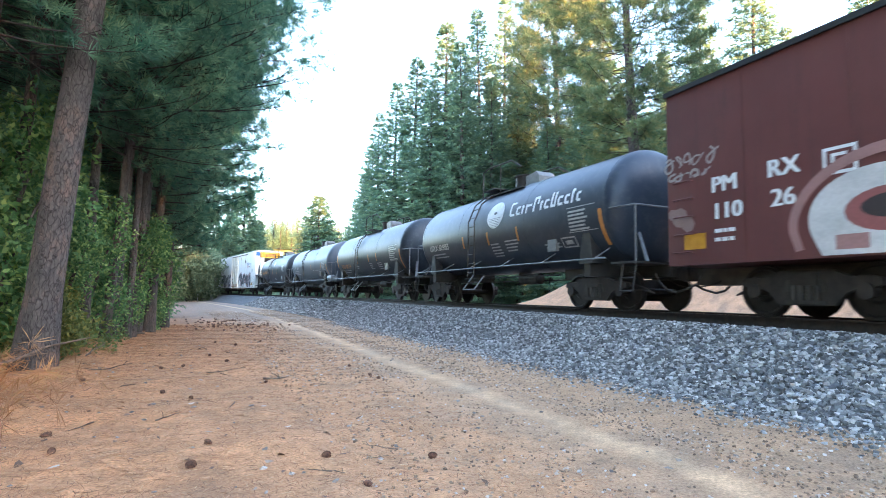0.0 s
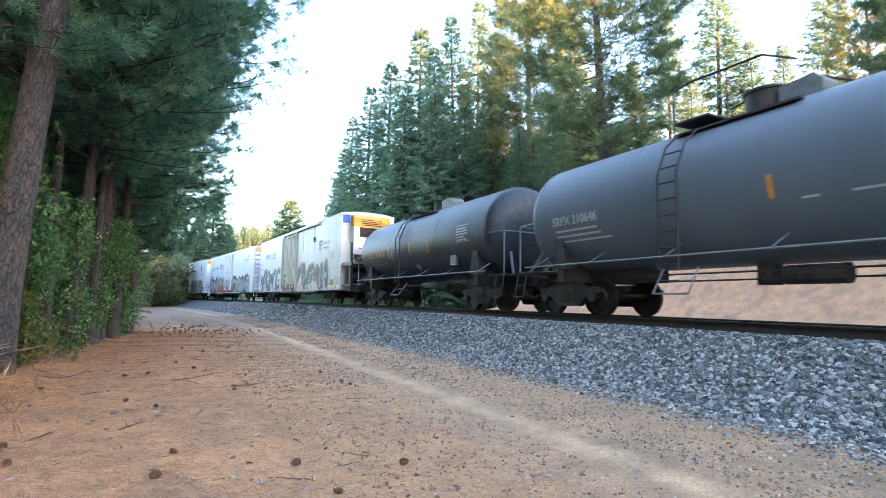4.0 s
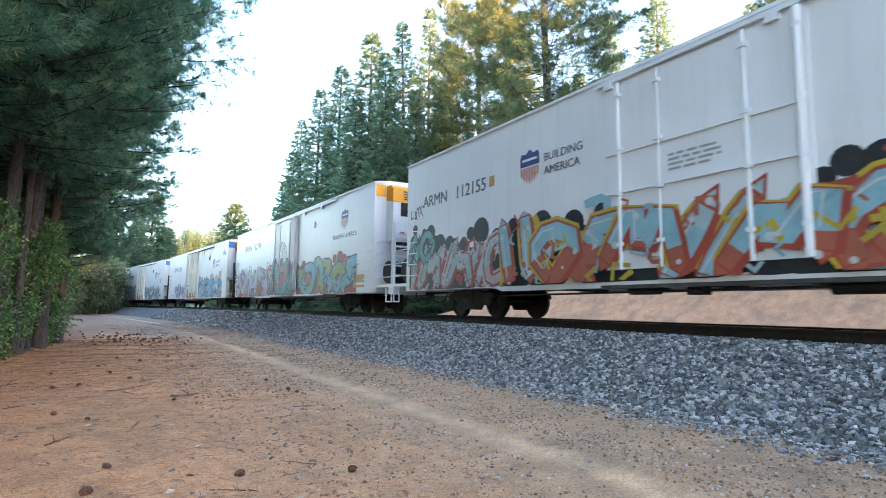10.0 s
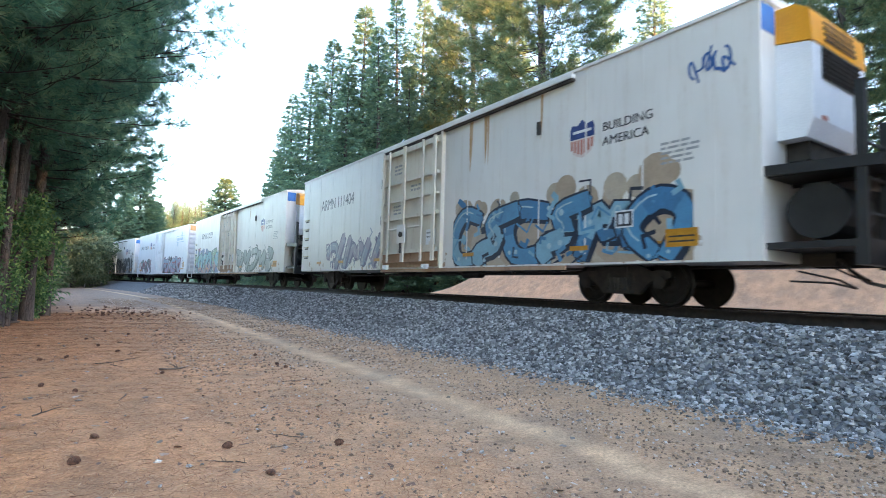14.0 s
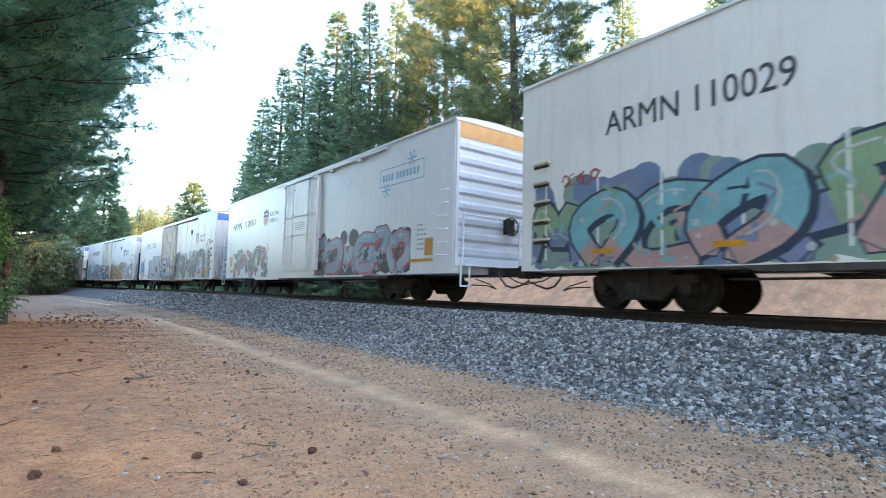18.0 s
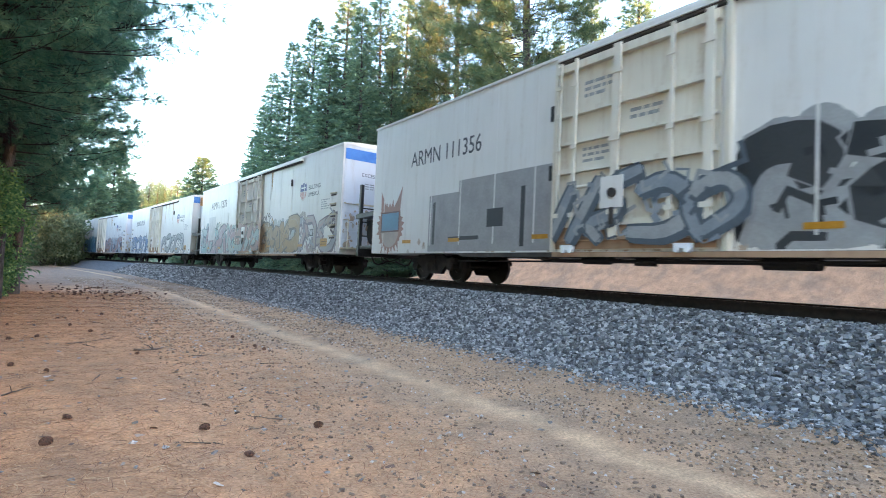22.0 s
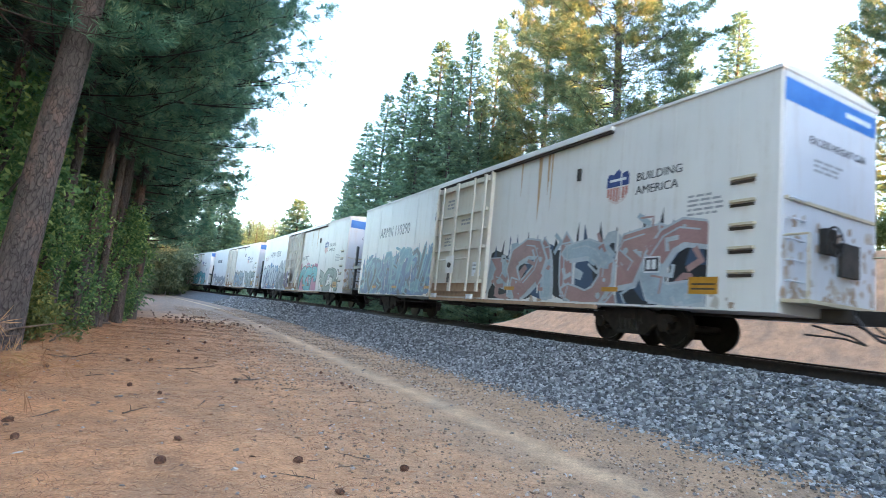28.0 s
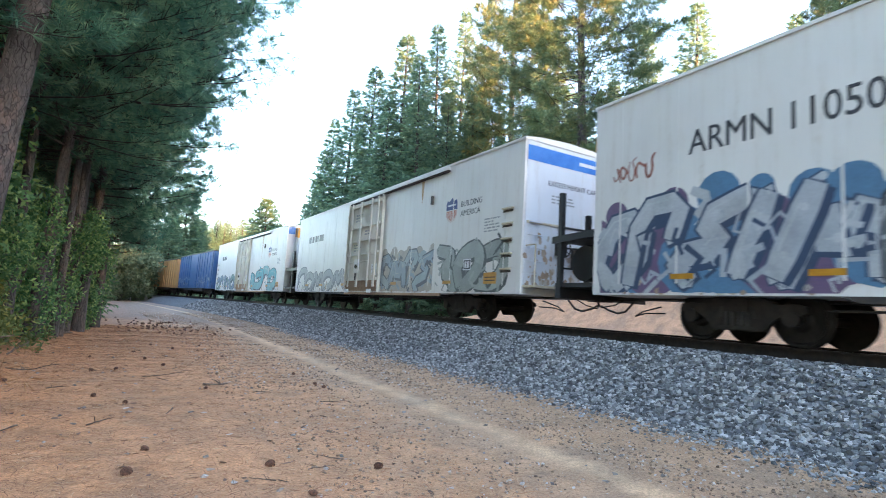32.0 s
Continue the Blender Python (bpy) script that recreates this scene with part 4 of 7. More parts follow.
        for y in (1.44, -1.44):
            bm = bmesh.new()
            bm_rod(bm, (xo - .42, y, 1.04), (xo - .42, y, 2.1), .02, 6)
            bm_rod(bm, (xo - .42, y, 2.1), (xo - .02, y, 2.1), .02, 6)
            part("handrail", bm, STEP, car)
        bm = bmesh.new()
        bm_box(bm, xo - .12, xo - .02, -.75, -.2, 1.6, 2.2)
        part("end_locker", bm, GRIME, car)
    for k in (-f,):
        x0 = k * L / 2
        for i in range(5):
            z, xa = 1.3 + i * .42, x0 - k * .62 - .24
            # flat dark strip painted below each step as its shade
            decal("step_shade", [rect(0, 0, .46, .06)], on_side(xa + .48, z + .08), car, GRIME, "", 0.012)
            bm = bmesh.new()
            bm_box(bm, xa, xa + .46, 1.572, 1.64, z + .16, z + .205)
            part("side_step", bm, STEP, car)
    decal("reflector", [rect(0, 0, .5, .1)], on_side(-L / 2 + 2.0, 1.1), car, AMBER)
    decal("yellow_plate", [rect(0, 0, .62, .32)], on_side(-L / 2 + 1.65, 1.08), car, AMBER, "yellow plate", 0.0125)
    decal("plate_print", [rect(.06, .08, .5, .03), rect(.06, .17, .5, .03)], on_side(-L / 2 + 1.65, 1.08), car, GRIME, "", 0.0145)
    for x in (-6.5, -2.6, 2.8, 6.0, L / 2 - 2):
        decal("reflector", [rect(0, 0, .5, .1)], on_side(x, 1.1), car, AMBER, "", 0.0125)
    shield(car, -L / 2 + 3.95, 3.1, 1.0)
    lettering("BUILDING", .26, on_side(-L / 2 + 3.08, 3.52), car, LETTER, bold=.004)
    lettering("AMERICA", .26, on_side(-L / 2 + 3.08, 3.22), car, LETTER, bold=.004)
    print_block(on_side(-L / 2 + 1.75, 2.95), car, .75, 5, seed=int(front) + 3)
    decal("notice_box", [rect(0, 0, .42, .34), rect(.03, .03, .36, .28)], on_side(-L / 2 + 2.75, 1.5), car, [PALE, LETTER], "", 0.0125, 0.001, [0, 1])
    decal("notice_print", [rect(.08, .07, .1, .2), rect(.22, .07, .1, .2)], on_side(-L / 2 + 2.75, 1.5), car, PALE, "", 0.0155)
    running_gear(car, L / 2 - (2.875 if unit_front else 3.25), 11.75, mid, .125 if unit_front else .25)
    tagged(car, label, "boxcar", "refrigerator cars of the train")
    MOVERS.append((car, mid, L / 2 - 3.0))
    return car


def reefer_new(name, front, unit_front, label, L=20.85):
    """A 112-type car: smooth sides, hinged-rod plug door, ribbed end with an orange head."""
    car = new(name)
    mid = front + L / 2
    reefer_shell(car, L, WHITE_B, WHITE_B)
    f = -1 if unit_front else 1
    bm = bmesh.new()
    bm_box(bm, -1.95, 1.85, 1.571, 1.615, 1.05, 4.80)
    door = part("door", bm, WHITE_B, car, "smooth white plug door with slim lock rods", bevel=0.012)
    bm = bmesh.new()
    bm_box(bm, -1.9, 1.8, 1.616, 1.66, 2.55, 2.62)
    part("door_rib", bm, WHITE_B, door)
    bm = bmesh.new()
    bm_box(bm, -1.85, .9, 1.616, 1.65, 1.25, 1.32)
    part("door_rib", bm, WHITE_B, door)
    bm = bmesh.new()
    bm_box(bm, -1.85, 1.8, 1.616, 1.65, 3.35, 3.40)
    part("door_rib", bm, WHITE_B, door)
    for x, r in ((-1.85, .06), (-1.05, .035), (.55, .02), (1.45, .035)):
        bm = bmesh.new()
        bm_rod(bm, (x, 1.68, 1.05), (x, 1.68, 4.80), r, 8)
        for z in (1.5, 2.5, 3.4, 4.5):
            bm_box(bm, x - .06, x + .06, 1.64, 1.73, z, z + .07)
        part("lock_rod", bm, WHITE_B, door)
    bm = bmesh.new()
    bm_box(bm, -6.9, 2.0, 1.571, 1.66, 4.86, 4.94)
    part("door_track", bm, WHITE_B, car)
    for x in (-5.2, -3.0, -1.5, 1.7):
        bm = bmesh.new()
        bm_box(bm, x - .1, x + .1, 1.571, 1.68, 4.74, 4.86)
        part("track_bracket", bm, WHITE_B, car)
    bm = bmesh.new()
    bm_box(bm, -7.2, 2.0, 1.571, 1.64, .68, .75)
    part("lower_track", bm, GRIME, car)
    print_block(on_side(.4, 3.05, 1.616), car, 1.0, 4, seed=4)
    xe, xo = f * L / 2, -f * L / 2
    cooling_unit(car, xe, False)
    railing(car, xe, xe + f * 1.2, UNIT)
    s = -1 if xo < 0 else 1
    for i in range(8):
        bm = bmesh.new()
        z = 1.25 + i * .42
        pts = [(xo, z), (xo + s * .07, z + .07), (xo + s * .07, z + .2), (xo, z + .27)]
        bm_prism(bm, pts, -1.5, 1.5)
        part("end_rib", bm, END_W, car)
    bm = bmesh.new()
    bm_box(bm, min(xo, xo + s * .015), max(xo, xo + s * .015), -1.52, 1.52, 4.55, 4.99)
    part("orange_band", bm, plain("pale_orange", (0.62, 0.33, 0.12), (0.7, 0.4, 0.17), 3.0, 0.45), car, "pale orange band along the end's top")
    for k in (-1, 1):
        bm = bmesh.new()
        bm_box(bm, xo - .06 if s < 0 else xo, xo if s < 0 else xo + .06, k * 1.5 - .05, k * 1.5 + .05, 1.0, 4.95)
        part("corner_post", bm, END_W, car)
    if xo < 0:
        ladder(car, xo - .07, .85, 1.2, 3.0, .45, "y", UNIT, 6)
        brake_wheel(car, xo - .08, -.35, 2.2, STEEL)
        bm = bmesh.new()
        bm_box(bm, xo - .3, xo, -1.45, 1.45, 1.0, 1.06)
        for y in (-1.4, -.8, 1.35):
            bm_rod(bm, (xo - .14, y, 1.05), (xo - .14, y, 2.4), .025, 6)
        bm_rod(bm, (xo - .14, -1.4, 2.4), (xo - .14, 1.35, 2.4), .025, 6)
        part("end_platform", bm, UNIT, car, "white end platform with railings")
        bm = bmesh.new()
        for y in (1.2, 1.5):
            bm_rod(bm, (xo - .25, y, 1.0), (xo - .25, y, .45), .025, 6)
        bm_rod(bm, (xo - .25, 1.2, .46), (xo - .25, 1.5, .46), .025, 6)
        part("sill_step", bm, UNIT, car)
    ladder(car, -L / 2 + .25, 1.57, 1.3, 3.1, .42, "x", UNIT, 6, name="grab_irons")
    ladder(car, L / 2 - .7, 1.57, 1.3, 3.1, .42, "x", UNIT, 6, name="grab_irons")
    print_block(on_side(-L / 2 + 2.6, 2.2), car, .5, 6, .14, .05, 8)
    print_block(on_side(-L / 2 + 1.7, 2.2), car, .5, 6, .14, .05, 9)
    vent(car, -4.3, 3.95, UNIT)
    running_gear(car, L / 2 - 3.3, 11.75, mid, .3 * f)
    tagged(car, label, "boxcar", "refrigerator cars of the train")
    MOVERS.append((car, mid, L / 2 - 3.1))
    return car


def cold_sign(car, x, z):
    """Boxed pale blue wordmark with snowflakes; the wordmark itself is left as bars."""
    ink = plain("pale_blue_print", (0.20, 0.36, 0.50), (0.27, 0.43, 0.56), 8.0, 0.5, relief=0)
    put = on_side(x, z)
    frame_ = [rect(0, 0, 2.5, .035), rect(0, .56, 2.5, .035), rect(0, .035, .035, .525), rect(2.465, .035, .035, .525)]
    decal("sign_frame", frame_, put, car, ink, "pale blue outlined sign", 0.005)
    decal("sign_bars", [rect(.16 + i * .175, .18, .13, .22) for i in range(4)] + [rect(.98 + i * .19, .18, .13, .22) for i in range(7)], put, car, ink, "", 0.005)
    star = []
    for cu, cv in ((1.85, .70), (.42, -.12)):
        for k in range(6):
            a = k * math.pi / 3
            star += band([(cu, cv), (cu + .25 * math.cos(a), cv + .25 * math.sin(a))], .045)
            star += band([(cu + .14 * math.cos(a), cv + .14 * math.sin(a)), (cu + .23 * math.cos(a + .35), cv + .23 * math.sin(a + .35))], .035)
    decal("snowflake_mark", star, put, car, ink, "", 0.007, 0.0001)

# ---- the cars, in the order in which they pass ----
PITCH = 23.5
L_OLD = 20.85
INK = (0.012, 0.014, 0.02)
OLD = "white refrigerated boxcar, weathered, "


def number(car, text, x=8.1, z=3.42, size=.66):
    lettering(text, size, on_side(x, z), car, LETTER, bold=.005, wide=.84)


c = reefer_old("refrigerator_car", 0, True, OLD + "rusty door and black block graffiti", rusty=3)
number(c, "ARMN 111152")
rust_bloom(c, -L_OLD / 2 + 2.3, .82, 2.2, 1.3, 46, 1)
rust_bloom(c, 3.2, .82, 1.0, 1.2, 16, 2)
rust_bloom(c, -1.7, .82, 6.0, 1.0, 26, 3)
graffiti(c, -2.0, .84, 6.4, 1.75, 4, [(.018, .024, .035)], (.66, .66, .66), None, None, 3, "black block forms with white edges and a thin red rim", "block", halo=(.42, .10, .09), stroke=.27, lean=.3)
graffiti(c, 9.7, .84, 6.6, 1.65, 6, [(.03, .04, .06), (.10, .13, .17)], (.62, .62, .64), None, (.6, .6, .62), 4, "slate-black spiky forms with white edges", "spiky", stroke=.3)

c = reefer_new("refrigerator_car", PITCH, False, "smooth white refrigerated boxcar with blue and red graffiti, ribbed white end")
lettering("ARMN   112155", .52, on_side(9.35, 3.45), c, LETTER, wide=.98)
shield(c, 4.55, 3.3, 1.05)
lettering("BUILDING", .27, on_side(3.7, 3.72), c, LETTER, bold=.006)
lettering("AMERICA", .27, on_side(3.7, 3.4), c, LETTER, bold=.006)
cold_sign(c, -6.5, 3.62)
decal("orange_mark", [rect(0, 0, .22, .28)], on_side(L_OLD / 2 - 4.6, 3.5), c, AMBER)
tag(c, 10.2, 3.1, .9, .5, (.05, .05, .06), 70)
graffiti(c, 10.2, 1.6, 1.5, 1.2, 2, [(.16, .42, .36)], (.03, .03, .04), [INK], None, 71, "dark green forms on black", "bubble")
graffiti(c, 10.2, .82, 18.6, 1.55, 0, [INK], INK, [INK, (.02, .025, .03)], None, 21)
graffiti(c, 10.0, .84, 4.9, 1.35, 6, [(.55, .60, .62), (.62, .48, .46), (.36, .56, .58)], (.44, .07, .04), None, (.7, .7, .7), 5, "pale pink and aqua forms edged in red", "spiky", halo=(.6, .62, .6))
graffiti(c, 5.2, .84, 8.6, 1.55, 7, [(.32, .58, .66), (.46, .62, .66), (.52, .14, .08)], (.48, .07, .04), None, (.7, .72, .74), 6, "aqua and red forms with yellow edges across the door", "spiky", y=1.665, halo=(.62, .46, .04))
graffiti(c, -2.3, .84, 6.9, 1.45, 6, [(.26, .54, .70), (.44, .64, .74), (.30, .58, .74)], (.52, .20, .03), None, (.7, .6, .3), 7, "sky-blue forms with orange edges", "block", halo=(.46, .07, .03))

c = reefer_new("refrigerator_car", 2 * PITCH, True, "smooth white refrigerated boxcar with green, red and purple graffiti")
lettering("ARMN   112278", .55, on_side(8.15, 3.72), c, LETTER, wide=.98)
shield(c, -7.35, 3.55, 1.05)
lettering("BUILDING AMERICA", .27, on_side(-6.5, 3.15), c, LETTER, bold=.006)
tag(c, 10.3, 2.5, .8, .9, (.06, .06, .08), 72)
tag(c, .9, 3.0, 1.3, .8, (.08, .09, .12), 73, 1.62)
graffiti(c, 10.3, .82, 8.4, 1.85, 7, [(.10, .07, .2), (.50, .48, .56), (.16, .13, .30), (.34, .06, .10)], (.64, .64, .70), [(.42, .06, .04), (.60, .24, .03), (.34, .05, .06)], (.7, .7, .72), 8, "purple and white forms under red and orange", "spiky", stroke=.24)
graffiti(c, 1.9, .84, 3.7, 1.7, 3, [(.06, .24, .27), (.10, .32, .34), (.40, .10, .12)], (.02, .04, .05), [(.36, .07, .09), (.08, .22, .25)], None, 9, "teal and red forms on the door", "bubble", y=1.665)
decal("reflector", [rect(0, 0, 1.0, .09)], on_side(-L_OLD / 2 + 1.7, 1.02), c, AMBER, "", 0.0125)
decal("yellow_plate", [rect(0, 0, .75, .3)], on_side(-L_OLD / 2 + 1.45, 1.22), c, AMBER, "yellow plate", 0.0125)
graffiti(c, -2.0, .82, 6.9, 1.5, 6, [(.25, .56, .70), (.40, .44, .12), (.22, .52, .46)], (.04, .08, .09), [(.48, .06, .035), (.5, .09, .05), (.44, .05, .03)], (.6, .7, .7), 10, "olive and sky-blue bubble forms on red", "bubble", stroke=.34)

c = reefer_old("refrigerator_car", 3 * PITCH, True, OLD + "rust-streaked door and blue bubble graffiti", rusty=4)
number(c, "ARMN 111404")
rust_bloom(c, 3.2, .82, 1.0, 1.0, 14, 4)
tag(c, -9.2, 3.9, .8, .6, (.05, .16, .45), 74)
graffiti(c, -2.2, .84, 7.0, 1.65, 6, [(.06, .24, .46), (.28, .54, .70), (.10, .34, .58)], (.01, .02, .05), [(.55, .42, .30), (.60, .50, .38)], (.5, .7, .78), 11, "blue bubble forms with dark edges", "bubble", stroke=.3)
graffiti(c, 7.4, .84, 5.0, 1.35, 4, [(.40, .36, .46), (.30, .36, .48)], (.12, .10, .22), None, (.6, .6, .65), 12, "pale violet painted forms", "bubble", stroke=.2)

c = reefer_old("refrigerator_car", 4 * PITCH, True, OLD + "with pastel bubble graffiti beside the door", rusty=1)
number(c, "ARMN 110029")
tag(c, 9.2, 2.5, .9, .35, (.42, .12, .10), 75)
graffiti(c, 10.0, .82, 7.7, 1.65, 6, [(.58, .36, .33), (.24, .52, .56), (.24, .28, .42), (.30, .44, .26)], (.03, .05, .09), [(.20, .28, .44), (.28, .40, .34)], (.6, .6, .6), 13, "pink, turquoise and slate bubble forms", "bubble", stroke=.33)
graffiti(c, -1.8, .84, 7.0, 1.5, 5, [(.50, .55, .52), (.34, .42, .40)], (.07, .12, .10), None, None, 14, "pale green outline forms with dark edges", "bubble", stroke=.2, lean=.4)
graffiti(c, 1.8, 1.3, 3.2, .9, 3, [(.36, .40, .38)], (.22, .26, .25), None, None, 15, "", "thin", y=1.603)

c = reefer_new("refrigerator_car", 5 * PITCH, False, "smooth white refrigerated boxcar with blue graffiti under a black crown")
decal("reflector", [rect(0, 0, 1.2, .09)], on_side(-L_OLD / 2 + 2.1, 1.15), c, AMBER, "", 0.0125)
decal("yellow_plate", [rect(0, 0, .4, .5)], on_side(-L_OLD / 2 + 1.3, 1.32), c, AMBER, "yellow plate", 0.0125)
decal("yellow_plate", [rect(0, 0, .4, .55)], on_side(L_OLD / 2 - .75, 1.45), c, AMBER, "yellow plate", 0.0125)
decal("reflector", [rect(0, 0, 1.3, .12)], on_side(L_OLD / 2 - .8, 1.12), c, AMBER, "", 0.0125)
lettering("ARMN   112076", .52, on_side(9.35, 3.45), c, LETTER, wide=.98)
shield(c, 4.55, 3.3, 1.05)
lettering("BUILDING", .27, on_side(3.7, 3.72), c, LETTER, bold=.006)
lettering("AMERICA", .27, on_side(3.7, 3.4), c, LETTER, bold=.006)
cold_sign(c, -6.5, 3.62)
decal("orange_mark", [rect(0, 0, .22, .28)], on_side(L_OLD / 2 - 4.6, 3.5), c, AMBER)
graffiti(c, -1.7, .82, 6.6, 1.4, 6, [(.32, .46, .60), (.46, .56, .66), (.40, .36, .50)], (.42, .08, .10), [INK, (.02, .02, .03)], (.6, .64, .7), 16, "slate-blue forms with red edges on black", "block", stroke=.3)
graffiti(c, 8.9, .82, 5.2, 1.6, 5, [(.05, .20, .18), (.02, .08, .09), (.36, .08, .12)], (.52, .42, .44), None, (.5, .6, .55), 17, "dark teal and red forms with pale edges", "spiky", stroke=.24)

c = reefer_old("refrigerator_car", 6 * PITCH, False, OLD + "with large black bubble graffiti, blue-banded end", rusty=1)
number(c, "ARMN 111356")
tag(c, -8.7, 2.6, 1.0, 1.0, (.08, .10, .12), 76, n=3)
graffiti(c, -1.75, .82, 7.9, 1.75, 6, [(.022, .026, .032), (.05, .055, .06)], (.44, .44, .44), [(.46, .47, .47)], None, 18, "black bubble forms edged in grey", "bubble", stroke=.36)
decal("painted_panel", [rect(0, 0, 4.9, 1.6), rect(1.4, 1.6, 3.4, .3), rect(.2, .2, .12, 1.2), rect(1.0, .3, 1.3, .1), rect(2.6, .6, .6, .45), rect(3.8, .1, .14, 1.4)], on_side(7.0, .84), c,
      [spray((.44, .43, .43)), spray((.05, .055, .06))], "grey painted blocks with dark lines", .004, .0006, [0, 0, 1, 1, 1, 1])
rb = random.Random(6)
burst = [((.95 + (rb.uniform(.78, .95) if i % 2 else .74) * math.cos(i * math.pi / 25)), .78 + (rb.uniform(.7, .95) if i % 2 else .66) * math.sin(i * math.pi / 25)) for i in range(50)]
ears = [[(.35, 1.2), (.30, 2.0), (.72, 1.38)], [(1.2, 1.38), (1.66, 2.05), (1.55, 1.2)]]
decal("painted_burst", ears + [burst, disc(.95, .7, .58, 16), rect(.36, .62, 1.18, .66), rect(.42, .67, 1.06, .56), disc(.95, .38, .3, 14, .5)], on_side(10.2, .86), c, [spray((.46, .24, .19)), spray((.62, .50, .42)), spray((.16, .06, .05)), spray((.14, .36, .54))],
      "brick-red spiky burst with a blue panel", .004, .0006, [0, 0, 0, 1, 2, 3, 1])
graffiti(c, 1.9, .9, 3.8, 1.4, 4, [(.34, .38, .42), (.46, .47, .47)], (.12, .15, .18), None, None, 19, "", "bubble", y=1.77, stroke=.2)

c = reefer_old("refrigerator_car", 7 * PITCH, False, OLD + "with faded tan and pink graffiti, blue-banded end", rusty=1)
number(c, "ARMN 110878", 8.0, 3.62)
tag(c, -1.9, 2.2, 1.3, .7, (.10, .10, .10), 77)
tag(c, 6.6, 2.3, 1.6, .5, (.12, .16, .10), 78)
graffiti(c, -1.6, .84, 4.9, 1.5, 4, [(.46, .29, .12), (.52, .36, .19)], (.10, .08, .06), [(.58, .60, .56)], (.56, .48, .34), 20, "tan bubble forms with dark edges", "bubble", stroke=.36)
graffiti(c, -6.2, .84, 3.9, 1.7, 4, [(.62, .48, .48), (.50, .52, .58), (.58, .50, .44)], (.22, .19, .24), None, (.6, .6, .6), 22, "pale pink and lilac forms", "spiky", stroke=.24)
decal("repainted_panel", [rect(0, 0, 1.55, 1.5)], on_side(8.35, 1.65), c, spray((.80, .80, .79)), "patch of fresh white paint", .0125)
graffiti(c, 10.1, .84, 7.8, 1.65, 6, [(.34, .56, .60), (.50, .60, .60), (.44, .28, .30), (.52, .40, .46)], (.06, .12, .16), [(.50, .40, .42), (.44, .56, .58)], (.64, .66, .66), 23, "aqua, lilac and brick bubble forms", "bubble", stroke=.3)
graffiti(c, 1.9, .9, 3.8, 1.35, 3, [(.40, .25, .22), (.38, .50, .52)], (.07, .08, .1), [(.38, .24, .22)], None, 24, "", "bubble", y=1.77)

c = reefer_old("refrigerator_car", 8 * PITCH, True, OLD + "with grey outline graffiti and an orange-hooded unit", rusty=5)
number(c, "ARMN 110999")
rust_bloom(c, -5.5, .82, 4.6, .8, 40, 5)
graffiti(c, -2.2, .84, 6.8, 1.5, 5, [(.52, .54, .53), (.46, .49, .49)], (.14, .16, .18), None, None, 25, "faded grey forms with dark edges", "bubble", stroke=.2)
graffiti(c, 9.9, .84, 7.4, 1.6, 6, [(.16, .30, .50), (.44, .50, .56), (.30, .38, .52)], (.03, .06, .12), None, (.5, .56, .62), 26, "blue and grey painted forms", "spiky", stroke=.22)

c = reefer_old("refrigerator_car", 9 * PITCH, False, OLD + "with pink and blue spiky graffiti, blue-banded end", rusty=4)
number(c, "ARMN 110290")
graffiti(c, -1.75, .84, 7.3, 1.75, 6, [(.50, .30, .27), (.46, .56, .62), (.48, .27, .25)], (.58, .64, .68), [INK, (.05, .10, .18)], (.55, .62, .66), 27, "brick-pink and pale blue spiky forms on black", "spiky", stroke=.3)
graffiti(c, 10.1, .84, 7.6, 1.9, 8, [(.02, .06, .10), (.07, .20, .38), (.12, .36, .52)], (.24, .52, .64), [(.05, .16, .36), (.07, .22, .45)], None, 28, "dark blue spiky forms with turquoise edges", "spiky", stroke=.2)

c = reefer_old("refrigerator_car", 10 * PITCH, False, OLD + "with turquoise and green graffiti, blue-banded end", rusty=2)
number(c, "ARMN 110508", 8.05)
tag(c, -2.0, 2.75, 1.3, .45, (.05, .05, .06), 79)
tag(c, 9.9, 3.1, 1.0, .6, (.46, .16, .12), 80)
graffiti(c, -1.7, .84, 3.7, 1.6, 3, [(.03, .44, .50), (.05, .52, .58)], (.01, .02, .03), [(.62, .22, .34), (.58, .34, .40)], (.5, .66, .68), 29, "turquoise bubble forms with black edges on pink", "bubble", stroke=.36)
graffiti(c, -6.2, .84, 3.3, 1.35, 3, [(.24, .36, .28), (.34, .42, .35)], (.04, .07, .06), None, (.4, .5, .42), 30, "grey-green painted forms", "bubble")
graffiti(c, 10.2, .84, 5.2, 1.75, 5, [(.62, .65, .68), (.54, .58, .63)], (.05, .09, .17), [(.20, .13, .24), (.12, .28, .46)], (.66, .7, .72), 31, "white forms with deep blue shadows on violet", "block", stroke=.34)
graffiti(c, 5.0, .84, 2.9, 1.9, 3, [(.16, .18, .20), (.46, .48, .50)], (.05, .06, .08), [(.50, .50, .52), (.30, .32, .35)], (.62, .62, .64), 81, "smoky grey and black swirls", "bubble", stroke=.3)
graffiti(c, 1.9, .9, 1.2, 1.3, 1, [(.16, .09, .18)], (.08, .04, .1), None, None, 32, "", "bubble", y=1.77)

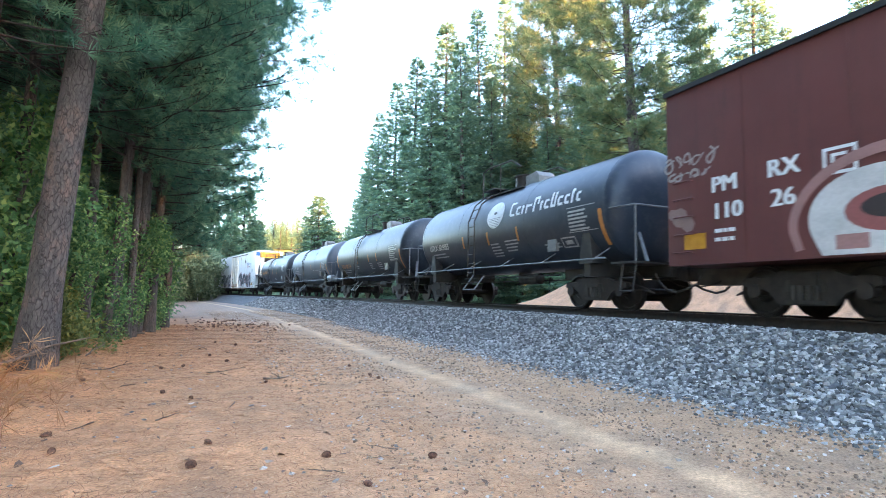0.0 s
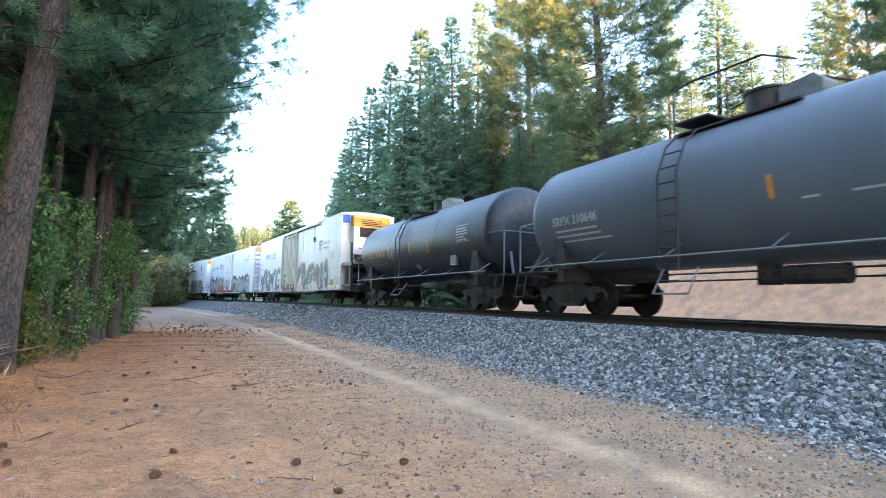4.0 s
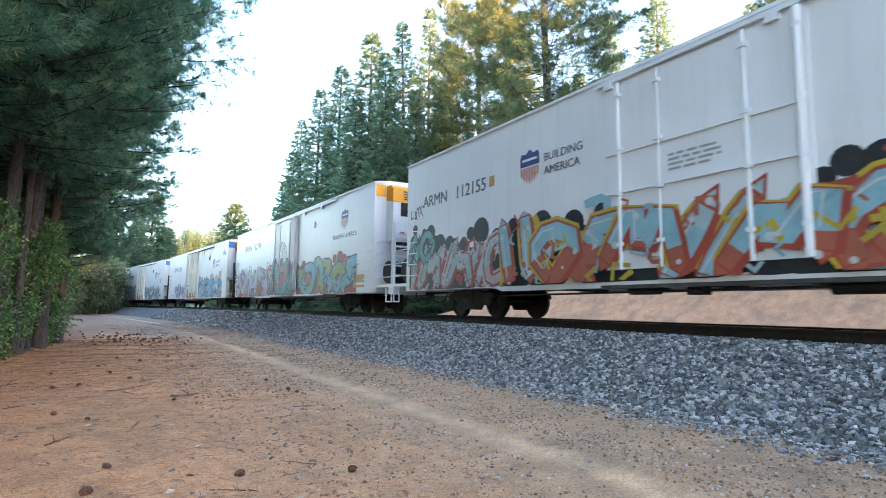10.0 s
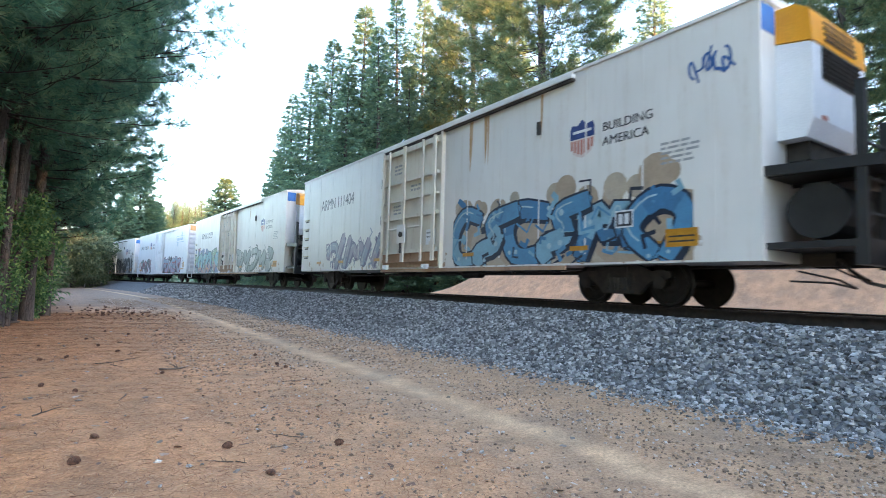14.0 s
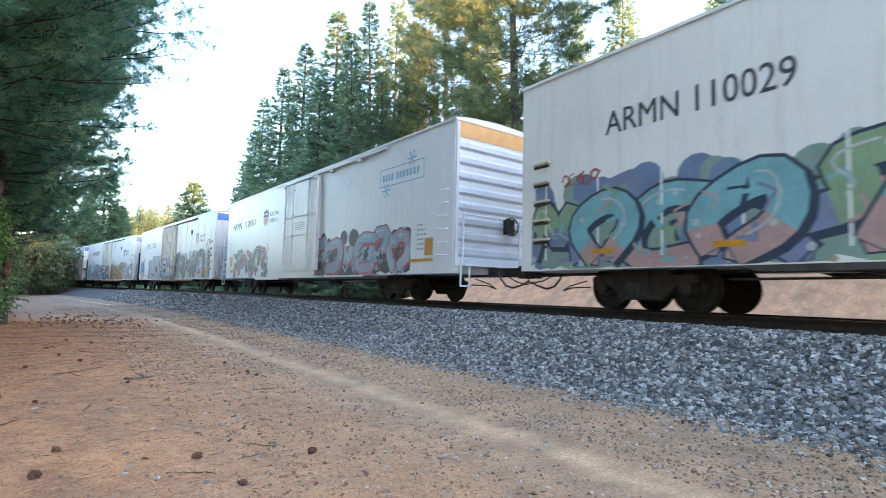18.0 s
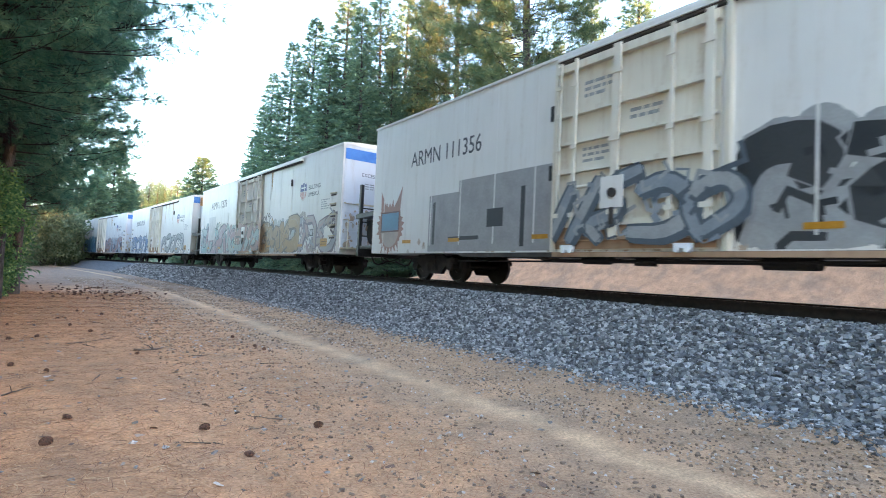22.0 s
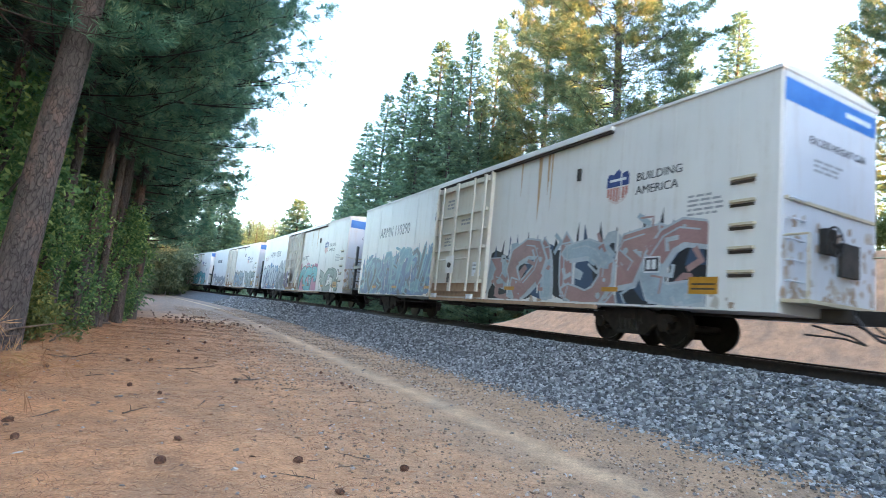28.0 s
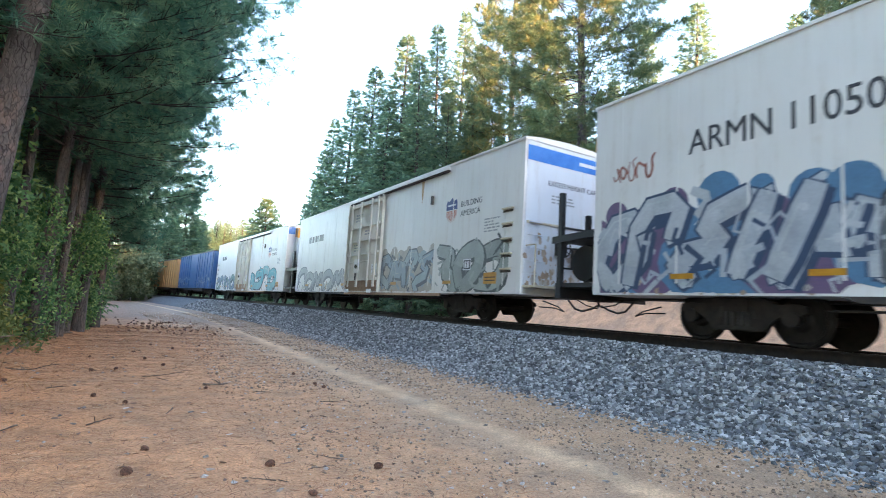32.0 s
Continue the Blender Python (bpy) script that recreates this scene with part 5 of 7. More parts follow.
c = reefer_old("refrigerator_car", 11 * PITCH, False, OLD + "with faded grey-green graffiti, blue-banded end", rusty=1)
print_block(on_side(8.4, 3.5), c, 3.0, 1, .3, .34, 7, LETTER, "number_bars")
rust_bloom(c, 8.0, .82, 5.0, .6, 40, 6)
graffiti(c, -1.7, .84, 4.0, 1.5, 4, [(.44, .54, .58), (.36, .46, .54)], (.10, .12, .15), [(.56, .50, .42)], (.6, .62, .62), 33, "grey-blue painted forms", "block")
graffiti(c, -6.1, .84, 3.7, 1.6, 3, [(.38, .43, .39), (.46, .50, .46)], (.08, .10, .10), None, None, 34, "dull green painted forms", "bubble", stroke=.32)
graffiti(c, 9.9, .84, 7.4, 1.2, 5, [(.44, .46, .48), (.52, .52, .52)], (.22, .23, .25), None, None, 35, "faded grey painted forms", "bubble", stroke=.2)

c = reefer_old("refrigerator_car", 12 * PITCH, True, OLD + "with turquoise graffiti and an orange-hooded unit", rusty=2)
print_block(on_side(8.4, 3.5), c, 3.0, 1, .3, .34, 9, LETTER, "number_bars")
graffiti(c, -2.2, .84, 6.5, 1.5, 4, [(.06, .48, .56), (.20, .56, .62)], (.02, .05, .08), None, (.5, .65, .7), 36, "turquoise painted forms", "bubble", stroke=.3)
graffiti(c, 9.9, .84, 7.0, 1.3, 5, [(.20, .36, .34), (.26, .34, .44)], (.04, .07, .09), None, (.5, .56, .6), 37, "green-grey painted forms", "bubble", stroke=.24)


# ---- tank cars ----
def tank_paint(name, c1, c2, rough):
    m, nt, b = nodes_of(name)
    base = ramp(nt, noise_tex(nt, 0.9, 6, stretch=(1, 1, .5)), [(0.3, c1), (0.7, c2)])
    dust = ramp(nt, noise_tex(nt, 5.0, 6, rough=.7), [(0.5, (0, 0, 0)), (0.8, (.5, .5, .5))])
    nt.links.new(mix(nt, dust, base, (.095, .10, .105)), b.inputs["Base Color"])
    b.inputs["Roughness"].default_value = rough
    b.inputs["Specular IOR Level"].default_value = .32
    bump(nt, b, noise_tex(nt, 1.1, 2), .06, .05)
    return m


TANK_BLUE = tank_paint("tank_blue_black", (.022, .031, .046), (.034, .045, .064), .38)
TANK_BLACK = tank_paint("tank_black", (.02, .028, .038), (.032, .042, .055), .44)
TANK_GREY = tank_paint("tank_dark_grey", (.085, .105, .13), (.11, .13, .155), .46)
TANK_BROWN = tank_paint("tank_brown_black", (.019, .024, .031), (.031, .038, .047), .44)
PIPE = plain("grey_handrail", (.11, .115, .12), (.18, .185, .19), 6.0, .5)


def tank_wrap(name, u0, u1, v0, v1, R, zc, car, mat, lift=.006, label=""):
    """A patch of paint bent round the tank; u to the reader's right, v up from the tank's middle line."""
    n = 6
    bm = bmesh.new()
    rows = []
    for i in range(n + 1):
        v = v0 + (v1 - v0) * i / n
        a = v / R
        rows.append([bm.verts.new((-u, (R + lift) * math.cos(a), zc + (R + lift) * math.sin(a))) for u in (u0, u1)])
    for a, b in zip(rows, rows[1:]):
        bm.faces.new((a[0], a[1], b[1], b[0]))
    return part(name, bm, mat, car, label)


def tank_text(text, size, u0, v0, R, zc, car, mat, wide=1.0, lift=.01):
    def put(u, v, l):
        a = (v0 + v) / R
        return (-(u0 + u), (R + l) * math.cos(a), zc + (R + l) * math.sin(a))
    return lettering(text, size, put, car, mat, wide=wide, lift=lift, bold=.008)


def tank_car(mid, paint, label, spread=4.75, R=1.48, zc=2.55, cylinder=False):
    """mid is the car's middle behind the train's mark; the bogies stand spread metres either way."""
    car = new("tank_car")
    h = spread + 1.45
    e = spread + 1.75
    bm = bmesh.new()
    prof = [(-h, .05)] + [(-h + .62 * (1 - math.cos(a)), R * math.sin(a)) for a in np.linspace(.18, math.pi / 2, 10)] + [(-h + .72, R)]
    prof = prof + [(-x, r) for x, r in prof[::-1]]
    bm_turned(bm, prof, "X", 56, (0, 0, zc))
    part("tank", bm, paint, car, smooth_faces=True)
    for x in (-h + .66, -2.1, 2.2, h - .66):
        bm = bmesh.new()
        bm_turned(bm, [(x - .025, R + .001), (x - .02, R + .007), (x + .02, R + .007), (x + .025, R + .001)], "X", 48, (0, 0, zc))
        part("weld_band", bm, paint, car, smooth_faces=True)
    # manway, top platform with hoop rails
    t = zc + R
    bm = bmesh.new()
    bm_rod(bm, (-.1, 0, t - .08), (-.1, 0, t + .36), .4, 24)
    bm_rod(bm, (-.1, 0, t + .36), (-.1, 0, t + .4), .44, 24)
    part("manway", bm, STEEL, car, "dark round manway")
    bm = bmesh.new()
    bm_prism(bm, [(-1.25, t - .05), (-.5, t - .05), (-.5, t + .3), (-1.1, t + .36), (-1.25, t + .2)], -.32, .32)
    part("valve_box", bm, PIPE, car, "grey valve housing")
    bm = bmesh.new()
    for y0, y1 in ((-.95, -.45), (.45, .95)):
        bm_box(bm, -1.2, 1.3, y0, y1, t - .26, t - .22)
    bm_box(bm, .5, 1.3, -.95, .95, t - .02, t + .02)
    part("top_platform", bm, STEEL, car)
    for y in (-.95, .95):
        bm = bmesh.new()
        pts = [(1.3, y, t - .24), (1.3, y, t + .7), (.9, y, t + .78), (-.6, y, t + .74), (-1.2, y, t + .42)]
        for p, q in zip(pts, pts[1:]):
            bm_rod(bm, p, q, .024, 6)
        bm_rod(bm, (.1, y, t - .24), (.1, y, t + .76), .02, 6)
        part("top_railing", bm, STEEL, car)
    ladder = None
    for x in (.75, 1.2):
        bm = bmesh.new()
        pts = [(x, R + .12, .95), (x, R + .12, zc + .3), (x, R * .9, zc + R * .62), (x, .95, t - .24)]
        for p, q in zip(pts, pts[1:]):
            bm_rod(bm, p, q, .024, 6)
        ladder = part("stringer" if ladder else "ladder", bm, STEEL, ladder or car)
        ladder = ladder.parent if ladder.parent != car else ladder
    for i in range(9):
        bm = bmesh.new()
        z = .75 + i * .32
        y = R + .12 if z < zc + .3 else R + .12 - (z - zc - .3) * .5
        bm_rod(bm, (.75, y, z), (1.2, y, z), .018, 6)
        part("rung", bm, STEEL, ladder)
    bm = bmesh.new()
    for x in (.55, 1.35):
        bm_rod(bm, (x, 1.3, 1.0), (x - .12, 1.75, .5), .022, 6)
    bm_rod(bm, (.43, 1.75, .5), (1.23, 1.75, .5), .022, 6)
    bm_rod(bm, (.49, 1.52, .75), (1.29, 1.52, .75), .018, 6)
    part("sill_step", bm, PIPE, car)
    # sills, saddles, handrails, end platforms
    for s in (-1, 1):
        bm = bmesh.new()
        bm_box(bm, min(s * 2.6, s * e), max(s * 2.6, s * e), -.32, .32, .80, 1.1)
        part("stub_sill", bm, STEEL, car)
        bm = bmesh.new()
        x = s * spread
        bm_prism(bm, [(x - .12, .82), (x + .12, .82), (x + .12, 1.35), (x - .12, 1.35)], -1.3, 1.3)
        part("bolster", bm, STEEL, car)
        for y0, y1 in ((1.02, 1.34), (-1.34, -1.02)):
            bm = bmesh.new()
            bm_prism(bm, [(x - .26, 1.15), (x + .26, 1.15), (x + .12, 2.0), (x - .12, 2.0)], y0, y1)
            part("saddle", bm, STEEL, car)
        bm = bmesh.new()
        bm_box(bm, min(s * (h - .5), s * e), max(s * (h - .5), s * e), -1.4, 1.4, 1.08, 1.13)
        part("end_platform", bm, STEEL, car)
        bm = bmesh.new()
        xa, xb = s * (h - .75), s * (e - .05)
        for y in (-1.45, 1.45):
            bm_rod(bm, (xb, y * .93, 1.1), (xb, y * .93, 2.42), .022, 6)
            bm_rod(bm, (xa, y, 2.42), (xb, y * .93, 2.42), .022, 6)
            bm_rod(bm, (xa, y, 2.42), (xa, y * .93, 2.3), .022, 6)
        bm_rod(bm, (xb, -1.35, 2.42), (xb, 1.35, 2.42), .022, 6)
        part("end_railing", bm, PIPE, car)
        bm = bmesh.new()
        for y in (-1.0, 1.0):
            bm = bmesh.new()
            bm_rod(bm, (xb, y, 1.12), (s * (h - .35), y * .72, 2.05), .045, 8)
            part("head_brace", bm, PIPE, car)
        bm = bmesh.new()
        for x in (s * (e - .4), s * e):
            bm_rod(bm, (x, 1.38, 1.1), (x, 1.5, .45), .018, 6)
        for z in (.45, .75):
            bm_rod(bm, (s * (e - .4), 1.5 - (z - .45) * .18, z), (s * e, 1.5 - (z - .45) * .18, z), .018, 6)
        part("sill_step", bm, STEEL, car)
    if cylinder:
        bm = bmesh.new()
        bm_turned(bm, [(-.62, .02), (-.6, .12), (-.52, .19), (-.46, .205), (.46, .205), (.52, .19), (.6, .12), (.62, .02)], "X", 20, (-h + .35, 1.15, 1.36))
        part("air_reservoir", bm, PIPE, car, "grey air reservoir", smooth_faces=True)
        bm = bmesh.new()
        bm_turned(bm, [(-.12, .02), (-.1, .15), (.1, .15), (.12, .02)], "Y", 18, (-h + 1.35, 1.25, 1.5))
        bm_rod(bm, (-h + 1.35, 1.25, 1.1), (-h + 1.35, 1.25, 1.5), .05, 8)
        part("brake_valve", bm, PIPE, car)
    bm = bmesh.new()
    for y in (-R - .16, R + .16):
        bm_rod(bm, (-h + .4, y, 1.22), (h - .4, y, 1.22), .022, 6)
    for x in np.linspace(-h + .8, h - .8, 6):
        bm_rod(bm, (x, R + .16, 1.22), (x, 1.15, 1.5), .016, 6)
    part("handrail", bm, PIPE, car)
    bm = bmesh.new()
    bm_rod(bm, (0, 0, .7), (0, 0, 1.1), .22, 14)
    bm_rod(bm, (-1.6, .5, .85), (-.6, .5, .85), .17, 12)
    bm_rod(bm, (-3, .8, .92), (3, .8, .92), .02, 6)
    bm_rod(bm, (-3, .3, .8), (3, .3, .8), .02, 6)
    part("outlet_gear", bm, STEEL, car)
    bm = bmesh.new()
    bm_box(bm, -3.5, -3.1, R - .25, R - .16, 1.55, 1.9)
    part("placard_frame", bm, PIPE, car)
    running_gear(car, spread, spread + 2.15, mid)
    tagged(car, label, "tank car", "tank cars of the train")
    MOVERS.append((car, mid, spread))
    return car


R_, ZC = 1.48, 2.55
MARK = plain("orange_stencil", (.45, .17, .03), (.55, .23, .05), 8.0, .5, relief=0)


def stripes(car, us, v0, v1, mat, w=.1):
    for u in us:
        tank_wrap("reflective_strip", u, u + w, v0, v1, R_, ZC, car, mat)


def tank_bars(car, u, v, w, lines, pitch, h, mat, seed):
    r = random.Random(seed)
    for i in range(lines):
        tank_wrap("stencil_bar", u, u + w * r.uniform(.6, 1), v - i * pitch, v - i * pitch + h, R_, ZC, car, mat)


def wrap_pt(u, v, lift=.008):
    return (-u, (R_ + lift) * math.cos(v / R_), ZC + (R_ + lift) * math.sin(v / R_))


def round_patch(name, u, v, ru, rv, mat, lift, car, label="", n=12):
    """A round painted patch that follows the tank."""
    bm = bmesh.new()
    ang = [math.pi * i / n for i in range(n + 1)]
    rows = [[bm.verts.new(wrap_pt(u + k * ru * math.sin(a), v - rv * math.cos(a), lift)) for k in (-1, 1)] for a in ang]
    for p, q in zip(rows, rows[1:]):
        bm.faces.new((p[0], p[1], q[1], q[0]))
    part(name, bm, mat, car, label)


def stencil_block(car, u, v, w, lines, mat, seed, pitch=.095, h=.05):
    """A framed block of small print, too small to read."""
    d = lines * pitch
    for u0, u1, v0, v1 in ((u - .05, u + w + .05, v + .07, v + .09), (u - .05, u + w + .05, v - d, v - d + .02)):
        tank_wrap("stencil_frame", u0, u1, v0, v1, R_, ZC, car, mat)
    tank_bars(car, u, v - .05, w, lines, pitch, h, mat, seed)


STENCIL = plain("worn_white_stencil", (.33, .34, .35), (.48, .49, .5), 9.0, .6, relief=0)
c = tank_car(-50.05, TANK_BLUE, "blue-black tank car with a white round emblem and white wordmark")
round_patch("round_emblem", .4, .4, .52, .46, PALE, .008, c, "white round emblem", 16)
for i in range(6):
    w = .4 - .035 * i
    tank_wrap("emblem_mark", .4 - w, .4 + w, .26 - i * .055, .272 - i * .055, R_, ZC, c, TANK_BLUE, .013)
round_patch("emblem_mark", .4, .44, .1, .05, TANK_BLUE, .013, c)
u = 1.3
for w, v0, v1, kind in ((.34, .2, .66, "c"), (.27, .2, .48, "c"), (.18, .2, .48, "n"), (.36, .2, .48, "n"), (.32, .2, .66, "p"), (.17, .2, .48, "n"),
                        (.27, .2, .48, "c"), (.28, .2, .66, "d"), (.27, .2, .48, "c"), (.25, .2, .48, "c"), (.18, .2, .6, "n"), (.22, .2, .48, "c")):
    tank_wrap("wordmark_bar", u, u + .085, v0 + (.04 if kind == "c" else 0), v1 - (.04 if kind == "c" else 0), R_, ZC, c, PALE)
    tank_wrap("wordmark_bar", u + .04, u + w - .05, v0 if kind in "cd" else v1 - .09, (v0 if kind in "cd" else v1 - .09) + .075, R_, ZC, c, PALE, .007)
    if kind in "cp":
        tank_wrap("wordmark_bar", u + .04, u + w - .05, v1 - .075, v1, R_, ZC, c, PALE, .0075)
    if kind in "pd":
        tank_wrap("wordmark_bar", u + w - .12, u + w - .04, v0 + (.2 if kind == "p" else 0), v1 - .02, R_, ZC, c, PALE, .008)
    u += w + .03
tank_text("UTLX 601053", .34, -4.9, -.5, R_, ZC, c, PALE, .9)
tank_bars(c, -4.7, -.68, 1.6, 2, .13, .05, STENCIL, 3)
stencil_block(c, 4.2, -.02, 1.0, 6, STENCIL, 4)
tank_bars(c, .0, -.6, .6, 5, .11, .045, STENCIL, 5)
tank_bars(c, .9, -.56, .8, 4, .11, .045, STENCIL, 6)
tank_bars(c, 2.9, -.85, .9, 2, .11, .045, STENCIL, 16)
stripes(c, (-1.95, -.15, 1.65), -.58, -.14, MARK, .1)
stripes(c, (5.35,), -1.05, -.1, MARK, .13)
for u0, u1, v0, v1 in ((3.7, 4.3, -.72, -.68), (3.7, 4.3, -1.0, -.96), (3.7, 3.74, -1.0, -.68), (4.26, 4.3, -1.0, -.68), (3.85, 4.15, -.9, -.78)):
    tank_wrap("stencil_box", u0, u1, v0, v1, R_, ZC, c, STENCIL)

c = tank_car(-36.13, TANK_BLACK, "black tank car with orange stencils and reflective strips")
tank_text("UTLX 602134", .36, -4.65, -.72, R_, ZC, c, MARK, .9)
tank_bars(c, -4.5, -.9, 1.9, 2, .13, .05, STENCIL, 7)
stencil_block(c, 4.0, .05, 1.0, 7, STENCIL, 8)
tank_bars(c, .75, -.62, .6, 4, .11, .045, STENCIL, 9)
tank_bars(c, 2.0, -.66, .7, 4, .11, .045, STENCIL, 19)
tank_bars(c, -1.6, -.7, .4, 2, .11, .045, STENCIL, 20)
stripes(c, (-1.3, .7, 2.0), -.5, -.1, MARK, .1)
stripes(c, (5.35,), -1.05, -.1, MARK, .13)
stripes(c, (-5.5,), -.6, .2, MARK, .12)
for u0, u1, v0, v1 in ((2.95, 3.5, -.72, -.68), (2.95, 3.5, -1.0, -.96), (2.95, 2.99, -1.0, -.68), (3.46, 3.5, -1.0, -.68), (3.1, 3.35, -.9, -.78)):
    tank_wrap("stencil_box", u0, u1, v0, v1, R_, ZC, c, STENCIL)

c = tank_car(-22.45, TANK_GREY, "dark grey tank car with pale sheen and white stencils", 4.55, cylinder=True)
tank_text("SRPX 210646", .32, -4.66, -.33, R_, ZC, c, STENCIL, .9)
tank_bars(c, -4.6, -.5, 1.9, 3, .14, .05, STENCIL, 11)
stencil_block(c, 4.0, -.12, .85, 5, STENCIL, 12)
stripes(c, (.9, 3.7), -.5, -.1, MARK, .1)
stripes(c, (5.1,), -.95, -.2, MARK, .13)
tank_bars(c, 1.4, -.58, .4, 1, .11, .04, STENCIL, 21)
tank_bars(c, 2.1, -.58, .7, 1, .11, .04, STENCIL, 22)
tank_bars(c, 3.0, -.58, .5, 2, .11, .04, STENCIL, 23)
round_patch("hazard_placard", 3.24, -1.25, .26, .24, STENCIL, .01, c, "worn diamond placard", 2)

c = tank_car(-8.9, TANK_BROWN, "brown-black tank car with orange stencil lettering")
tank_text("UTLX 674656", .4, -4.74, -.35, R_, ZC, c, MARK, .88)
tank_bars(c, -4.5, -.52, 1.5, 1, .18, .035, PIPE, 13)
tank_bars(c, -4.5, -.68, 1.9, 2, .12, .035, PIPE, 15)
stripes(c, (-5.6,), -.6, .25, MARK, .1)
stripes(c, (-2.35, -.15, 1.5), -.45, .05, MARK, .11)
tank_bars(c, .1, .75, .85, 5, .09, .04, STENCIL, 14)
stencil_block(c, 3.75, .2, .8, 5, STENCIL, 17)
for u0, u1, v0, v1 in ((-2.1, -1.75, -.2, -.18), (-2.1, -1.75, -.47, -.45), (-2.1, -2.07, -.47, -.18), (-1.78, -1.75, -.47, -.18), (-1.98, -1.87, -.37, -.28)):
    tank_wrap("stencil_box", u0, u1, v0, v1, R_, ZC, c, STENCIL)
round_patch("hazard_placard", .25, -1.0, .24, .17, STENCIL, .01, c, "worn diamond placard", 2)


# ---- box cars ----
def box_car(front, L, H, paint, label, ribs=0, door=True):
    car = new("boxcar")
    mid = front + L / 2
    w = 1.55
    bm = bmesh.new()
    bm_box(bm, -L / 2, L / 2, -w, w, .95, H)
    part("body", bm, paint, car, bevel=.02)
    bm = bmesh.new()
    bm_box(bm, -L / 2 - .04, L / 2 + .04, -w - .05, w + .05, H, H + .10)
    part("roof", bm, BLACK, car, "dark top rail and roof", bevel=.03)
    bm = bmesh.new()
    bm_box(bm, -L / 2 - .4, L / 2 + .4, -.3, .3, .6, .95)
    bm_box(bm, -L / 2 + 4, L / 2 - 4, 1.2, 1.5, .7, .95)
    part("underframe", bm, GRIME, car)
    for i in range(ribs):
        x = -L / 2 + .3 + (L - .6) * i / (ribs - 1)
        if not door or abs(x) > 1.6:
            bm = bmesh.new()
            bm_box(bm, x - .05, x + .05, w, w + .06, 1.0, H - .02)
            part("side_post", bm, paint, car)
    if door:
        bm = bmesh.new()
        bm_box(bm, -1.5, 1.5, w + .005, w + .07, 1.05, H - .2)
        d = part("door", bm, paint, car, bevel=.01)
        for z in (1.6, 2.4, 3.2):
            bm = bmesh.new()
            bm_box(bm, -1.5, 1.5, w + .07, w + .1, z, z + .08)
            part("door_rib", bm, paint, d)
    ladder(car, -L / 2 + .2, w, 1.2, 2.6, .42, "x", paint, 5, name="grab_irons")
    ladder(car, L / 2 - .62, w, 1.2, 2.6, .42, "x", paint, 5, name="grab_irons")
    running_gear(car, L / 2 - 2.4, L / 2 + .75, mid)
    tagged(car, label, "boxcar")
    MOVERS.append((car, mid, L / 2 - 2.4))
    return car


OXIDE = car_paint("oxide_red_paint", (.085, .022, .020), (.12, .034, .030), (.05, .022, .02), .55)
NAVY_CAR = car_paint("navy_car_paint", (.018, .08, .20), (.03, .11, .27), (.06, .06, .07), .45)
RUSTY_CAR = car_paint("tan_orange_car_paint", (.40, .20, .07), (.50, .27, .10), (.22, .11, .05), .6)
RL = 17.0
c = box_car(-57.65 - RL, RL, 4.45, OXIDE, "dark oxide-red boxcar with white and red graffiti", 0, False)
e = RL / 2 + .75 - .55
for x in (RL / 2 - 1.7, RL / 2 - 3.45, RL / 2 - 5.6):
    bm = bmesh.new()
    bm_box(bm, x - .02, x + .02, 1.55, 1.556, 1.0, 4.42)
    part("panel_seam", bm, OXIDE, c)
for txt, x, z in (("PM", e - 1.25, 2.28), ("RX", e - 2.35, 2.35), ("110", e - 1.25, 1.78), ("26", e - 2.4, 1.85)):
    lettering(txt, .42, on_side(x, z, 1.556), c, PALE, bold=.02)
print_block(on_side(e - 1.3, 1.52, 1.556), c, .5, 2, .16, .07, 2, PALE)
decal("boxed_mark", [rect(0, 0, .48, .42), rect(.05, .05, .38, .32), rect(.12, .1, .22, .22), rect(.17, .15, .22, .12)], on_side(e - 3.25, 2.2, 1.556), c, [PALE, OXIDE], "", .004, .001, [0, 1, 0, 1])
tag(c, e - .15, 2.85, 1.2, .35, (.46, .40, .38), 41, 1.556)
tag(c, e - .25, 2.62, .9, .22, (.46, .40, .38), 45, 1.556)
blob = smooth_line([(.35, .0), (.1, .55), (.35, 1.05), (1.0, 1.3), (1.9, 1.2), (2.5, .7), (2.35, .0)], 2)
ring = band(smooth_line([(.0, .1), (-.15, .6), (.3, 1.25), (1.2, 1.55), (2.3, 1.4), (2.85, .8), (2.7, .0)], 2), .13)
arch = band(smooth_line([(1.75, 1.75), (2.3, 2.0), (3.1, 1.8), (3.8, 2.1)], 2), .26) + band(smooth_line([(2.4, 1.35), (3.0, 1.6), (3.7, 1.1), (4.6, 1.4)], 2), .4)
decal("graffiti", ring + arch + [blob, disc(1.3, .62, .62, 20, .52), disc(1.32, .66, .42, 18, .42), rect(1.9, .1, .5, .3), rect(.55, .08, .45, .22)], on_side(e - 2.85, .98, 1.556), c,
      [spray((.46, .24, .22)), spray((.74, .72, .71)), spray((.38, .12, .11)), spray((.05, .035, .035))], "white bubble form with a dark hollow and red edges", .004, .0004,
      [0] * len(ring) + [1] * len(arch) + [1, 2, 3, 1, 0])
decal("yellow_plate", [rect(0, 0, .5, .3)], on_side(e - .6, 1.25, 1.556), c, AMBER, "yellow plate")
decal("painted_patch", [disc(.3, .3, .2, 9), disc(.5, .15, .16, 7), disc(.12, .38, .12, 7)], on_side(e - .2, 1.6, 1.556), c, spray((.34, .22, .2)))

